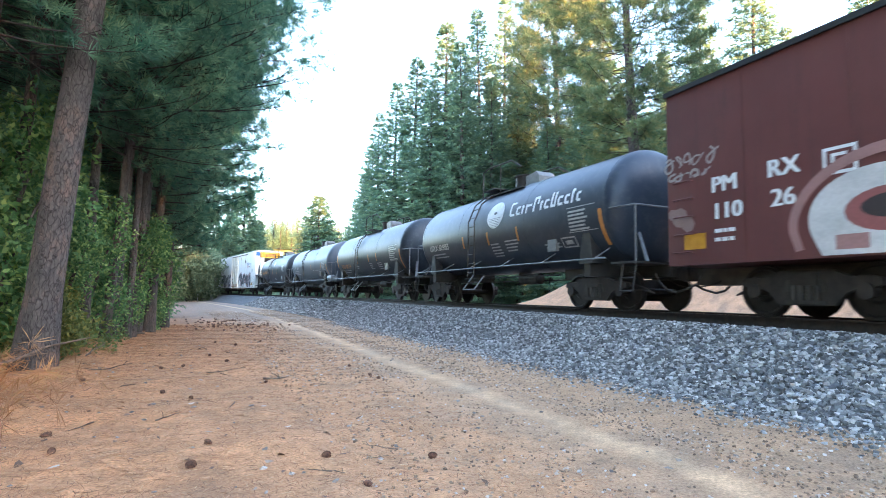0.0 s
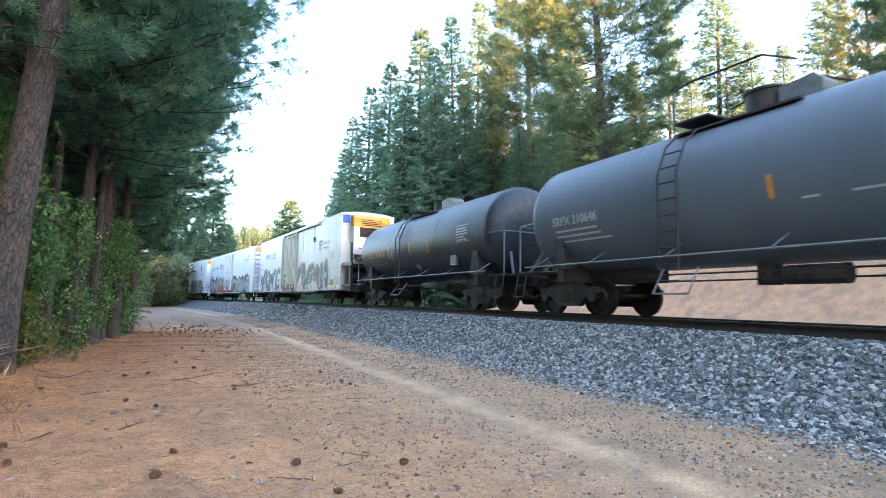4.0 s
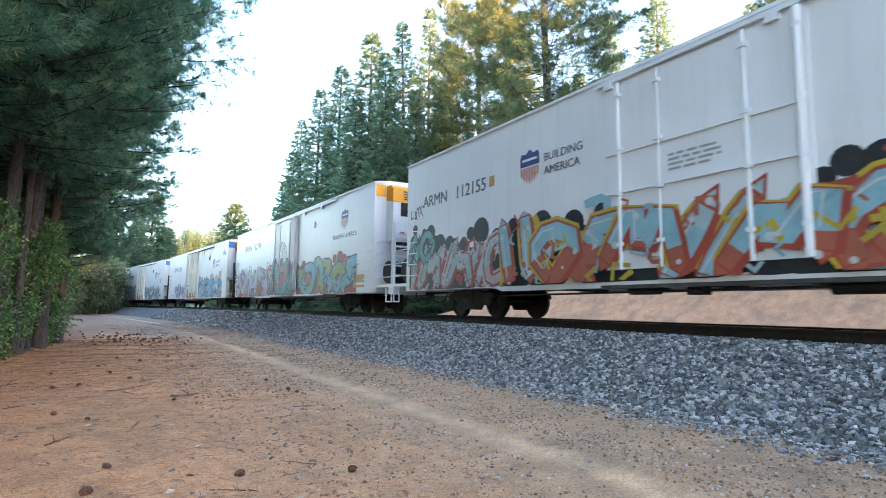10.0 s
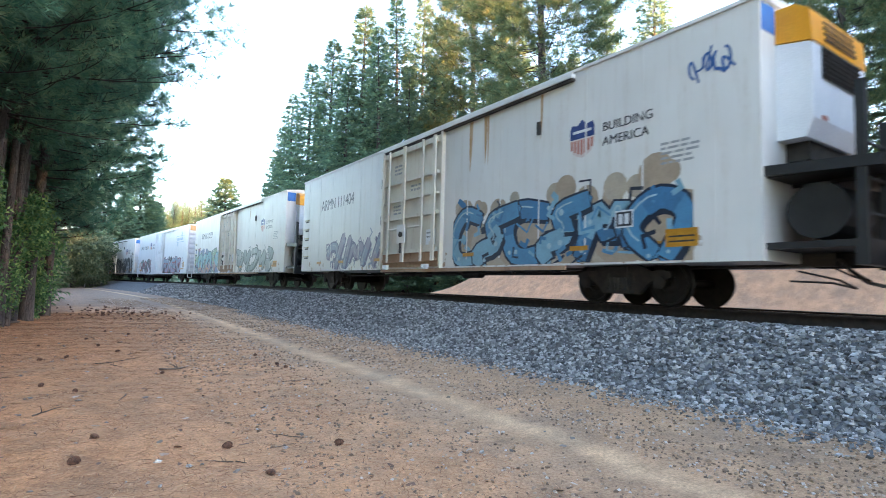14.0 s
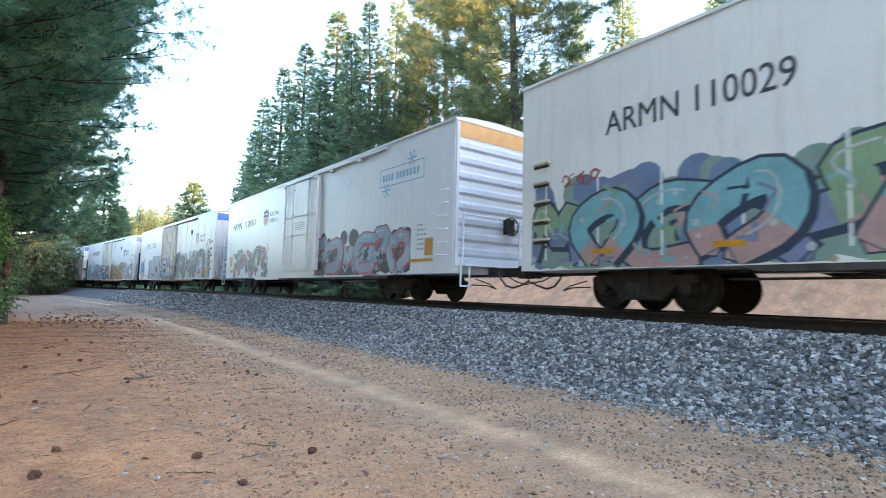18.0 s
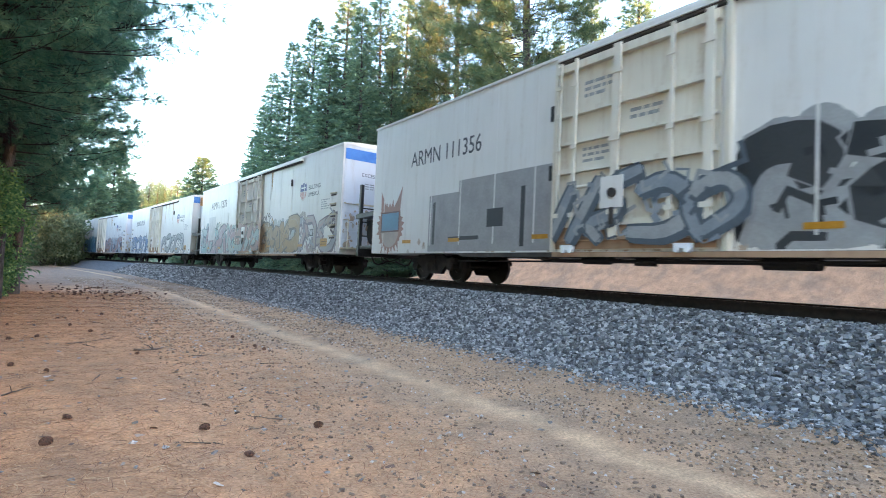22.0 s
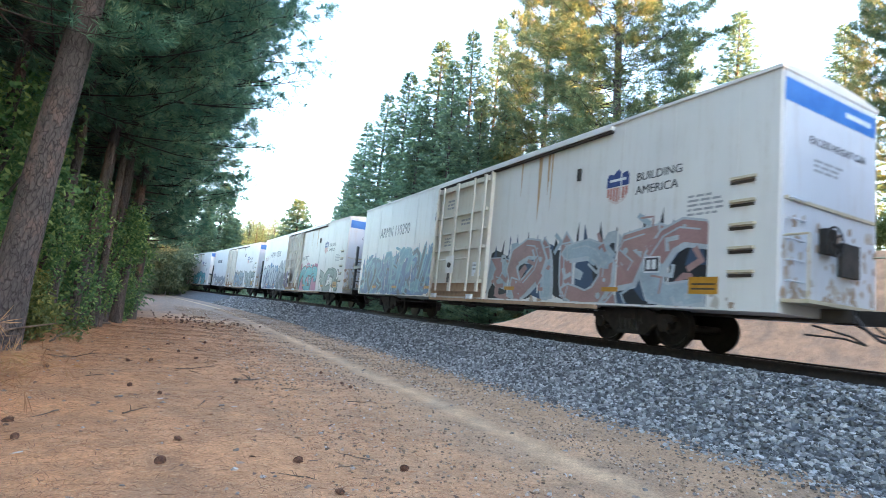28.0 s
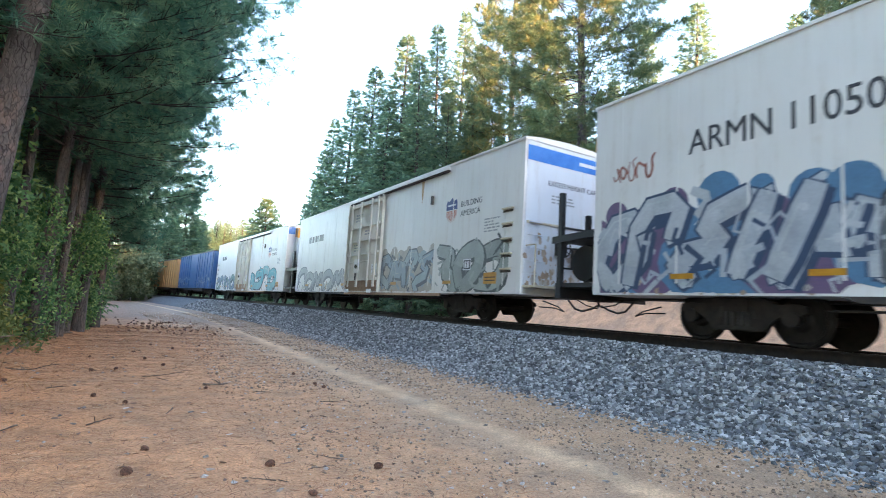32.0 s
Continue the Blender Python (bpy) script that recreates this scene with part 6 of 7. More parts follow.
TAIL = 12 * PITCH + 20.85 + 1.9
c = box_car(TAIL, 16.2, 4.65, NAVY_CAR, "dark blue ribbed boxcar with pale graffiti", 15)
graffiti(c, 7.6, 1.0, 6.0, 1.3, 5, [(.45, .5, .55)], (.03, .05, .09), None, None, 43, "pale painted forms", "thin", y=1.62)
graffiti(c, -1.9, 1.0, 5.5, 1.3, 4, [(.45, .5, .55)], (.03, .05, .09), None, None, 44, "pale painted forms", "thin", y=1.62)
box_car(TAIL + 17.9, 16.2, 4.5, RUSTY_CAR, "rusty tan-orange ribbed boxcar", 15)
box_car(TAIL + 35.8, 16.2, 4.5, RUSTY_CAR, "rusty tan-orange ribbed boxcar", 15)

# ---- trees ----
def bark_material():
    """Pine bark: long plates, grey outside and reddish on the flakes, parted by dark furrows."""
    m, nt, b = nodes_of("pine_bark")
    tc, mp, vo = nt.nodes.new("ShaderNodeTexCoord"), nt.nodes.new("ShaderNodeMapping"), nt.nodes.new("ShaderNodeTexVoronoi")
    mp.inputs["Scale"].default_value = (1, 1, 0.2)
    vo.feature, vo.inputs["Scale"].default_value = "DISTANCE_TO_EDGE", 17.0
    warp = nt.nodes.new("ShaderNodeVectorMath")
    warp.operation = "ADD"
    wn_ = nt.nodes.new("ShaderNodeTexNoise")
    wn_.inputs["Scale"].default_value = 5.0
    sc = nt.nodes.new("ShaderNodeVectorMath")
    sc.operation = "SCALE"
    sc.inputs["Scale"].default_value = 0.16
    nt.links.new(tc.outputs["Object"], wn_.inputs["Vector"])
    nt.links.new(wn_.outputs["Color"], sc.inputs[0])
    nt.links.new(tc.outputs["Object"], warp.inputs[0])
    nt.links.new(sc.outputs[0], warp.inputs[1])
    nt.links.new(warp.outputs[0], mp.inputs[0])
    nt.links.new(mp.outputs[0], vo.inputs["Vector"])
    plate = ramp(nt, noise_tex(nt, 3.0, 6, stretch=(1, 1, .5), rough=.65), [(.3, (.05, .046, .047)), (.5, (.088, .077, .075)), (.7, (.16, .108, .09))])
    grain = ramp(nt, noise_tex(nt, 40.0, 4, stretch=(1, 1, .4)), [(.3, (.6, .6, .6)), (.7, (1.1, 1.1, 1.1))])
    furrow = ramp(nt, vo.outputs["Distance"], [(.005, (.38, .36, .36)), (.10, (1, 1, 1))])
    c = mix(nt, 1.0, mix(nt, 1.0, plate, grain, "MULTIPLY"), furrow, "MULTIPLY")
    nt.links.new(c, b.inputs["Base Color"])
    b.inputs["Roughness"].default_value = 0.95
    bump(nt, b, furrow, 0.9, 0.03)
    return m


M_BARK = bark_material()
# fir greens lightened, darkest most, to carry the hillside's haze
M_FIR = leaf("fir_needles", [(0.0, (0.09, 0.18, 0.125)), (0.5, (0.145, 0.255, 0.16)), (1.0, (0.22, 0.32, 0.175))], 0.5)
# needle greens reddened, so part of the low sun's gold is in the colour
M_PINE = leaf("sun_gold_pine_needles", [(0.0, (0.085, 0.16, 0.09)), (0.5, (0.155, 0.225, 0.105)), (1.0, (0.26, 0.28, 0.125))], 0.48)
M_NEAR = leaf("shaded_pine_needles", [(0.0, (0.045, 0.16, 0.115)), (0.6, (0.13, 0.30, 0.195)), (1.0, (0.30, 0.46, 0.27))], 0.5)
# limbs far darker than the trunk, so they show less through the crown
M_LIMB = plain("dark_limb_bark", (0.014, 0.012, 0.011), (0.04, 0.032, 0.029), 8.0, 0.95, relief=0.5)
M_CEDAR = leaf("cedar_sprays", [(0.0, (0.045, 0.11, 0.045)), (0.6, (0.095, 0.19, 0.07)), (1.0, (0.19, 0.28, 0.09))], 0.4)
M_BROAD = leaf("broad_leaves", [(0.0, (0.06, 0.10, 0.025)), (0.6, (0.13, 0.18, 0.05)), (1.0, (0.28, 0.28, 0.07))], 0.4)
M_SAGE = leaf("grey_green_leaves", [(0.0, (0.09, 0.14, 0.08)), (0.6, (0.15, 0.205, 0.11)), (1.0, (0.24, 0.28, 0.15))], 0.4)


def tube(path, rad, n):
    """Rings round a path of points: vertices and quads."""
    path, rad = np.asarray(path), np.asarray(rad)
    a = np.arange(n) * 2 * math.pi / n
    d = np.gradient(path, axis=0)
    d /= np.linalg.norm(d, axis=1, keepdims=True) + 1e-9
    ref = np.where(np.abs(d[:, 2:3]) > 0.9, [[1.0, 0, 0]], [[0, 0, 1.0]])
    u = np.cross(d, ref)
    u /= np.linalg.norm(u, axis=1, keepdims=True) + 1e-9
    w = np.cross(d, u)
    v = path[:, None] + rad[:, None, None] * (np.cos(a)[None, :, None] * u[:, None] + np.sin(a)[None, :, None] * w[:, None])
    return v.reshape(-1, 3), grid_faces(len(path), n, True)


def unit_rows(a):
    return a / (np.linalg.norm(a, axis=-1, keepdims=True) + 1e-9)


def conifer(seed, height, bare, reach, trunk_r, whorl, per, twigs, blades, length, width, kind, needle_mat, bend=0.3, full=1.0, ragged=0.25):
    """Trunk, limbs, twigs and needles of one tree; gives two meshes. bare: the part of the stem without live limbs.

    A fir's twigs are flat drooping sprays; a pine's end in round brushes of long needles, with gaps between them."""
    rng = np.random.default_rng(seed)
    zs = np.linspace(0, 1, 18)
    stem = np.stack([bend * np.sin(zs * 2.2 + seed) * zs, bend * np.sin(zs * 1.7 + 2 * seed) * zs, zs * height], -1)
    sr = trunk_r * (1 - zs) ** 0.8 + 0.012
    sr[0] *= 1.3
    V, F, at = [], [], 0
    sv, sf = tube(stem, sr, 14)
    sv[:, :2] *= 1 + 0.012 * rng.standard_normal(len(sv))[:, None]
    V.append(sv)
    F.append(sf)
    at = len(sv)
    roots, ways = [], []
    fir = kind == "fir"
    z = bare * height * 0.5
    while z < height * 0.99:
        live = z >= bare * height
        frac = float(np.clip((z - bare * height) / (height * (1 - bare)), 0, 1))
        if fir:
            prof = (1 - frac) ** 0.9 * (0.6 + 0.4 * min(1, frac * 7)) + 0.012
        else:
            prof = (1 - frac ** 2.6) * (0.55 + 0.45 * min(1, frac * 3.5)) * full + 0.07
        count = per if live else max(1, per // 2)
        if fir and frac > .8:
            count = max(4, per - 2)
        a0 = rng.uniform(0, 6.28)
        for k in range(count):
            if not live and rng.random() < 0.6:
                continue
            if live and not fir and rng.random() < ragged:
                continue
            a = a0 + 6.283 * k / count + rng.normal(0, 0.3)
            ln = max(0.14, reach * prof * rng.uniform(0.62, 1.12) * (1 if live else 0.25))
            zz = z + rng.normal(0, whorl * 0.3)
            base = np.array([np.interp(zz, stem[:, 2], stem[:, 0]), np.interp(zz, stem[:, 2], stem[:, 1]), min(zz, height * .99)])
            u = np.linspace(0, 1, 5)
            if fir:
                h = ln * ((-0.38 + 0.95 * frac ** 1.4) * u + 0.10 * u ** 3)
            else:
                h = ln * ((-0.05 + 0.6 * frac + rng.normal(0, .08)) * u + 0.22 * u ** 2.5) if live else -0.3 * ln * u * u
            lat = rng.normal(0, 0.10) * ln * u * u
            p = base + np.stack([np.cos(a) * ln * u - np.sin(a) * lat, np.sin(a) * ln * u + np.cos(a) * lat, h], -1)
            lv, lf = tube(p, (0.006 + 0.0065 * ln) * (1 if live else 0.7) * (1 - 0.85 * u), 4)
            V.append(lv)
            F.append(lf + at)
            at += len(lv)
            if not live:
                continue
            m = max(3, int(twigs * (0.25 + ln / reach)))
            q = np.concatenate([rng.uniform(0.10 if fir else 0.28, 1.0, m - 1) ** 0.75, [1.0]])
            pos = np.stack([np.interp(q, u, p[:, i]) for i in range(3)], -1)
            side = np.where(np.arange(m) % 2, 1.0, -1.0) * rng.uniform(.5, 1.1, m)
            side[-1] = 0
            out, acr = np.array([math.cos(a), math.sin(a), 0]), np.array([-math.sin(a), math.cos(a), 0])
            slope = (p[-1, 2] - p[0, 2]) / ln
            d = out * rng.uniform(.55, 1.0, (m, 1)) + acr * side[:, None] + np.array([0, 0, 1.0]) * (slope * .6 + (rng.normal(-.18, .16, (m, 1)) if fir else rng.normal(.25, .28, (m, 1))))
            d = unit_rows(d)
            tl = (0.16 + 0.42 * ln * (1.05 - q)) * rng.uniform(.7, 1.15, m) if fir else (0.10 + 0.34 * ln * (1.1 - q)) * rng.uniform(.6, 1.2, m)
            if fir:
                n = np.maximum(1, np.round(tl / (length * .75)).astype(int))
                for i in range(m):
                    w = (np.arange(n[i]) + rng.uniform(.0, .4)) / n[i]
                    roots.append(pos[i] + d[i] * (tl[i] * w)[:, None])
                    ways.append(np.repeat(d[i][None], n[i], 0))
            else:
                e = pos + d * tl[:, None]
                roots.append(e)
                ways.append(d)
                more = rng.random(m) < .75
                roots.append((pos + d * (tl * rng.uniform(.45, .8, m))[:, None] + rng.normal(0, .07, (m, 3)))[more])
                ways.append(unit_rows(d + rng.normal(0, .5, (m, 3)))[more])
                # twigs carry the brushes
                for i in range(0, m, 2):
                    tv, tf = tube(np.stack([pos[i], (pos[i] + e[i]) / 2 - [0, 0, .02], e[i]]), np.array([.009, .007, .004]), 3)
                    V.append(tv)
                    F.append(tf + at)
                    at += len(tv)
        z += whorl * (1 - .45 * frac if fir else 1.0)
    roots.append(stem[-1:] - [[0, 0, .1]])
    ways.append(np.array([[0, 0, 1.0]]))
    pts, way = np.concatenate(roots), unit_rows(np.concatenate(ways))
    # each spray or brush is a fan of blades that share one root, so that it counts as one island
    m = len(pts)
    rnd = unit_rows(rng.standard_normal((m, blades, 3)))
    if fir:
        rnd[:, :, 2] *= .45
    d = unit_rows(way[:, None] + rnd * (0.62 if fir else 1.05))
    ln = length * rng.uniform(0.6, 1.2, (m, blades, 1))
    sidev = unit_rows(np.cross(d, rng.standard_normal((m, blades, 3))))
    root = pts[:, None]
    a = root + d * ln * 0.5 + sidev * width
    tip = root + d * ln - (np.array([0, 0, .12]) * ln if fir else 0)
    nv = np.concatenate([root, np.stack([a, tip], 2).reshape(m, blades * 2, 3)], 1)
    base = np.arange(m)[:, None] * (1 + 2 * blades)
    j = 1 + 2 * np.arange(blades)[None]
    nf = np.stack([np.broadcast_to(base, (m, blades)), base + j, base + j + 1], -1).reshape(-1, 3)
    quads = np.concatenate(F)
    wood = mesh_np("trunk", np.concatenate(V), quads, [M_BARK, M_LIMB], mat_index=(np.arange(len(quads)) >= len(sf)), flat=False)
    crown = mesh_np("crown", nv.reshape(-1, 3), nf, needle_mat)
    return wood, crown


def tree_thing(name, meshes, label, group):
    t = new(name)
    part_of("trunk", meshes[0], t)
    part_of("crown", meshes[1], t)
    return tagged(t, label, "tree", group)


#                      seed    height bare reach trunk whorl per twigs blades length width
FIRS = [conifer(11 + i, 26.0, 0.03, 5.2, 0.30, 0.60, 8, 17, 7, 0.46, 0.050, "fir", M_FIR, 0.3) for i in range(3)]
LOWFIRS = [conifer(21 + i, 26.0, 0.05, 5.0, 0.30, 0.8, 7, 10, 4, 0.75, 0.12, "fir", M_FIR, 0.3) for i in range(2)]
PONDS = [conifer(31 + i, 34.0, 0.22, 5.2, 0.36, 0.60, 7, 32, 12, 0.38, 0.037, "pine", M_PINE, 0.5, 1.0, .18) for i in range(2)]
DENSE = [conifer(26 + i, 26.0, 0.03, 7.5, 0.3, 0.62, 8, 15, 5, 0.85, 0.17, "fir", M_FIR, 0.3) for i in range(2)]
SLIM = [conifer(41, 30.0, 0.1, 3.0, 0.2, 0.55, 6, 16, 12, 0.38, 0.042, "pine", M_PINE, 0.3, .8, .2)]
NEARP = [conifer(51 + i, 24.0, 0.25, 5.5, 0.135, 0.46, 6, 22, 16, 0.25, 0.020, "pine", M_NEAR, 0.4, 1.0, .22) for i in range(3)]
NEARL = [conifer(66 + i, 24.0, 0.13, 4.1, 0.135, 0.46, 6, 21, 16, 0.25, 0.020, "pine", M_NEAR, 0.4, 1.0, .22) for i in range(2)]
STOUT = conifer(56, 24.0, 0.32, 4.6, 0.26, 0.5, 6, 20, 16, 0.25, 0.020, "pine", M_NEAR, 0.4, 1.0, .25)
MIDP = [conifer(61 + i, 24.0, 0.18, 4.6, 0.16, 0.55, 6, 13, 9, 0.34, 0.036, "pine", M_NEAR, 0.4, 1.0, .2) for i in range(2)]
CEDARS = [conifer(71 + i, 15.0, 0.05, 2.6, 0.13, 0.40, 7, 9, 6, 0.30, 0.040, "fir", M_CEDAR, 0.3) for i in range(2)]


def bush_mesh(seed, r, h, leaves, size, mat):
    """A shrub or broad-leaved tree: stems and leaf sprays round several uneven masses."""
    rg = np.random.default_rng(seed)
    V, F = [], []
    heads = []
    for k in range(7):
        a, q = rg.uniform(0, 6.28), rg.uniform(0.2, 0.8)
        top = np.array([math.cos(a) * r * q, math.sin(a) * r * q, h * rg.uniform(0.15, 0.85)])
        u = np.linspace(0, 1, 4)[:, None]
        path = u * top + np.array([[0, 0, 1.0]]) * (u * (1 - u) * h * 0.3)
        v, f = tube(path, 0.035 * h * (1 - 0.8 * u[:, 0]) * 0.5, 5)
        F.append(f + sum(len(q_) for q_ in V))
        V.append(v)
        heads.append((top, r * rg.uniform(0.35, 0.6), h * rg.uniform(0.2, 0.34)))
    n = leaves
    pick = rg.integers(0, 7, n)
    c = np.array([x[0] for x in heads])[pick]
    rr = np.array([[x[1], x[1], x[2]] for x in heads])[pick]
    d = rg.standard_normal((n, 3))
    d /= np.linalg.norm(d, axis=1, keepdims=True)
    pos = c + d * rr * rg.uniform(0.5, 1.08, (n, 1))
    pos[:, 2] = np.maximum(pos[:, 2], 0.05)
    per = 4
    pos = pos[:, None] + rg.normal(0, size * 0.9, (n, per, 3))
    e1 = rg.standard_normal((n, per, 3))
    e1 /= np.linalg.norm(e1, axis=2, keepdims=True)
    e2 = np.cross(e1, rg.standard_normal((n, per, 3)))
    e2 /= np.linalg.norm(e2, axis=2, keepdims=True)
    q = np.stack([pos - e1 * size, pos + e2 * size * 0.45, pos + e1 * size, pos - e2 * size * 0.45], 2)
    wood = mesh_np("stems", np.concatenate(V), np.concatenate(F), M_BARK, flat=False)
    crown = mesh_np("leaves", q.reshape(-1, 3), np.arange(n * per * 4).reshape(-1, 4), mat)
    return wood, crown


M_UNDER = leaf("understory_leaves", [(0.0, (0.04, 0.13, 0.05)), (0.6, (0.11, 0.25, 0.085)), (1.0, (0.32, 0.45, 0.15))], 0.45)
SAPLINGS = [bush_mesh(25 + i, 1.5, 5.2, 1500, 0.075, M_UNDER) for i in range(2)]
BARE = [conifer(81 + i, 24.0, 0.26, 3.2, 0.12, 0.5, 5, 12, 9, 0.34, 0.036, "pine", M_NEAR, 0.25, .9, .25) for i in range(2)]
BUSHES = [bush_mesh(5 + i, 1.3, 2.0, 1500, 0.06, M_BROAD) for i in range(2)]
THICKET = [bush_mesh(15 + i, 3.4, 6.5, 3600, 0.13, M_SAGE) for i in range(2)]


def plant(name, meshes, x, y, scale, turn, label, group, lean=(0, 0), wide=1.0):
    t = tree_thing(name, meshes, label, group)
    t.matrix_basis = Matrix.Translation((x, y, float(ground_z(x, y)[0]) - 0.1)) @ Euler((radians(lean[0]), radians(lean[1]), 0)).to_matrix().to_4x4() @ Matrix.Rotation(radians(turn), 4, "Z") @ Matrix.Diagonal((scale * wide, scale * wide, scale, 1))
    return t


def seen_at(bearing, dist):
    """A place on the plan by its bearing (degrees to the right of +y) and distance from where the camera stands."""
    return dist * math.sin(radians(bearing)), dist * math.cos(radians(bearing))


FIR, PINE, SLENDER = 0, 1, 2
FAR_TREES = [  # bearing, distance, rise of the top over the eye per metre of distance, kind, breadth
    (-20.5, 108, .213, FIR, 1.25), (-21.8, 104, .16, FIR, 1.2), (-19.2, 112, .15, FIR, 1.2), (-23.4, 112, .15, FIR, 1.3), (-13.1, 125, .203, FIR, 1.5), (-12.4, 128, .15, FIR, 1.3), (-13.9, 130, .14, FIR, 1.3),
    (-10.2, 96, .15, FIR, 1.3), (-9.4, 90, .20, FIR, 1.2), (-8.7, 84, .245, FIR, 1.2), (-7.9, 80, .309, FIR, 1.1), (-6.9, 76, .368, FIR, 1.1), (-5.3, 70, .431, FIR, 1.1), (-3.4, 66, .484, FIR, 1.15),
    (-1.4, 60, .42, FIR, 1.1), (.4, 62, .552, FIR, 1.25), (2.0, 57, .521, FIR, .95), (3.9, 66, .586, FIR, .95), (5.2, 58, .43, FIR, 1.1), (6.7, 72, .613, FIR, .8), (8.2, 60, .46, FIR, 1.1),
    (10.0, 64, .532, SLENDER, 1.2), (11.4, 54, .36, FIR, 1.2), (12.6, 60, .80, PINE, .9), (14.6, 52, .40, FIR, 1.2), (20.3, 44, .92, PINE, 1.3), (17.2, 62, .56, FIR, 1.0), (23.0, 58, .46, FIR, 1.1),
    (26.4, 82, .568, FIR, .8), (30.9, 76, .591, FIR, 1.15), (28.4, 70, .42, FIR, 1.1), (34.0, 74, .46, FIR, 1.1), (36.6, 66, .44, FIR, 1.2), (39.6, 76, .535, FIR, 1.1), (42.6, 60, .61, PINE, .9),
    # the pines at 55 and 60 are unseen, added to shade the left firs
    (46.5, 45, .78, PINE, 1.1), (50.0, 52, .72, FIR, 1.3), (55.0, 46, .86, PINE, 1.1), (60.0, 50, .8, PINE, 1.1), (66.0, 44, .7, FIR, 1.3), (72.0, 50, .7, FIR, 1.3), (80.0, 46, .7, FIR, 1.3)]
rng = random.Random(5)
for b, dist, rise, k, broad in FAR_TREES:
    x, y = seen_at(b, dist)
    full = rise * dist + EYE - float(ground_z(x, y)[0])
    me = DENSE[rng.randrange(2)] if k == FIR and dist > 100 else FIRS[rng.randrange(3)] if k == FIR else PONDS[rng.randrange(2)] if k == PINE else SLIM[0]
    scale = full / {FIR: 26.0, PINE: 34.0, SLENDER: 30.0}[k]
    plant("fir_tree" if k == FIR else "pine_tree", me, x, y, scale, rng.uniform(0, 360),
          "tall dense green conifer on the hillside behind the track" if k == FIR else "tall open pine with golden sunlit upper branches", "hillside conifers", wide=broad)
for i in range(51):                        # the wood goes on behind the front row
    b, dist = -7 + (i % 17) * 2.5 + rng.uniform(-1.0, 1.0), 78 + (i // 17) * 14 + rng.uniform(-5, 5)
    x, y = seen_at(b, dist)
    if to_track(x, y)[1][0] > -20:
        continue
    plant("fir_tree", LOWFIRS[i % 2], x, y, rng.uniform(0.62, 0.85) + (.25 if 0 < b < 24 else 0), rng.uniform(0, 360), "dense green conifer deeper in the hillside wood", "hillside conifers", wide=1.4)
for i in range(44):                        # far wooded hill at the end of the valley
    b, dist = -20.0 + i * 0.24 + rng.uniform(-.2, .2), 290 + rng.uniform(0, 60)
    x, y = seen_at(b, dist)
    plant("fir_tree", LOWFIRS[i % 2], x, y, rng.uniform(0.4, 0.6), rng.uniform(0, 360), "distant sunlit conifer on the far hill", "far hill conifers", wide=2.0)
NEAR_TREES = [  # s, off, scale, lean towards the track, near detail
    (11.75, 12.75, 0.98, 4, 1), (11.2, 13.8, 0.95, 3, 1), (12.6, 14.4, 1.0, 2, 1), (15.0, 13.3, 0.9, 2, 1), (17.2, 12.4, 0.8, 2, 1), (19.4, 12.0, 0.95, 1, 1), (21.7, 11.6, 1.0, 1, 1), (24.0, 11.2, 0.9, 1, 1), (27.5, 11.8, 1.0, 1, 1), (30.5, 12.2, .9, 1, 1), (25.5, 12.6, .9, 1, 1),
    (18.5, 13.6, 0.8, 1, 1), (23.0, 13.2, 0.85, 1, 1), (31.0, 12.2, 0.9, 0, 0), (35.5, 12.6, 0.9, 0, 0), (14.0, 17.5, 1.0, 0, 0), (22.0, 17.0, 1.05, 0, 0), (30.0, 16.5, 1.0, 0, 0), (8.5, 16.5, 1.0, 1, 0), (3.0, 17.0, 1.0, 0, 0),
    (42.0, 16.5, 0.9, 0, 0), (50.0, 19.0, 0.9, 0, 0), (40, 19, 1, 0, 0), (60, 21, 0.9, 0, 0), (19.6, 15.6, 0.8, 0, 0), (25.6, 15.0, 0.8, 0, 0), (33.5, 14.6, 0.8, 0, 0), (10.4, 18.5, 0.9, 0, 0)]
for s, off, sc, lean, fine in NEAR_TREES:
    x, y, _z = on_track(s, off)
    plant("pine_tree", STOUT if s == 11.75 else NEARL[rng.randrange(2)] if fine and s > 21 else NEARP[rng.randrange(3)] if fine else MIDP[rng.randrange(2)], x, y, sc, rng.uniform(0, 360), "tall pine with a scaly reddish-grey trunk beside the path", "pines along the path", lean=(0, lean), wide=1.1)
for s, off, sc in ((13.3, 13.0, .9), (14.2, 13.9, 1.0), (16.0, 12.7, .9), (16.6, 13.4, .8), (17.9, 12.3, .9), (18.6, 12.0, .8), (20.2, 12.5, 1.05), (20.9, 11.9, .9), (21.9, 12.6, 1.0), (22.6, 11.6, .9), (23.3, 12.1, .8), (24.9, 11.5, .95), (26.0, 12.2, 1.0), (29.0, 11.7, .9), (30.0, 12.8, .9), (32.5, 11.9, 1.0)):
    x, y, _z = on_track(s, off)
    plant("pine_tree", BARE[rng.randrange(2)], x, y, sc, rng.uniform(0, 360), "slim straight pine with a bare grey lower trunk", "pines along the path", lean=(0, rng.uniform(-1, 2)))
for i in range(18):
    s, off = rng.uniform(13, 34), rng.uniform(13.6, 18)
    x, y, _z = on_track(s, off)
    plant("leafy_tree", SAPLINGS[i % 2], x, y, rng.uniform(.7, 1.25), rng.uniform(0, 360), "leafy green sapling between the pine trunks", "saplings under the pines")
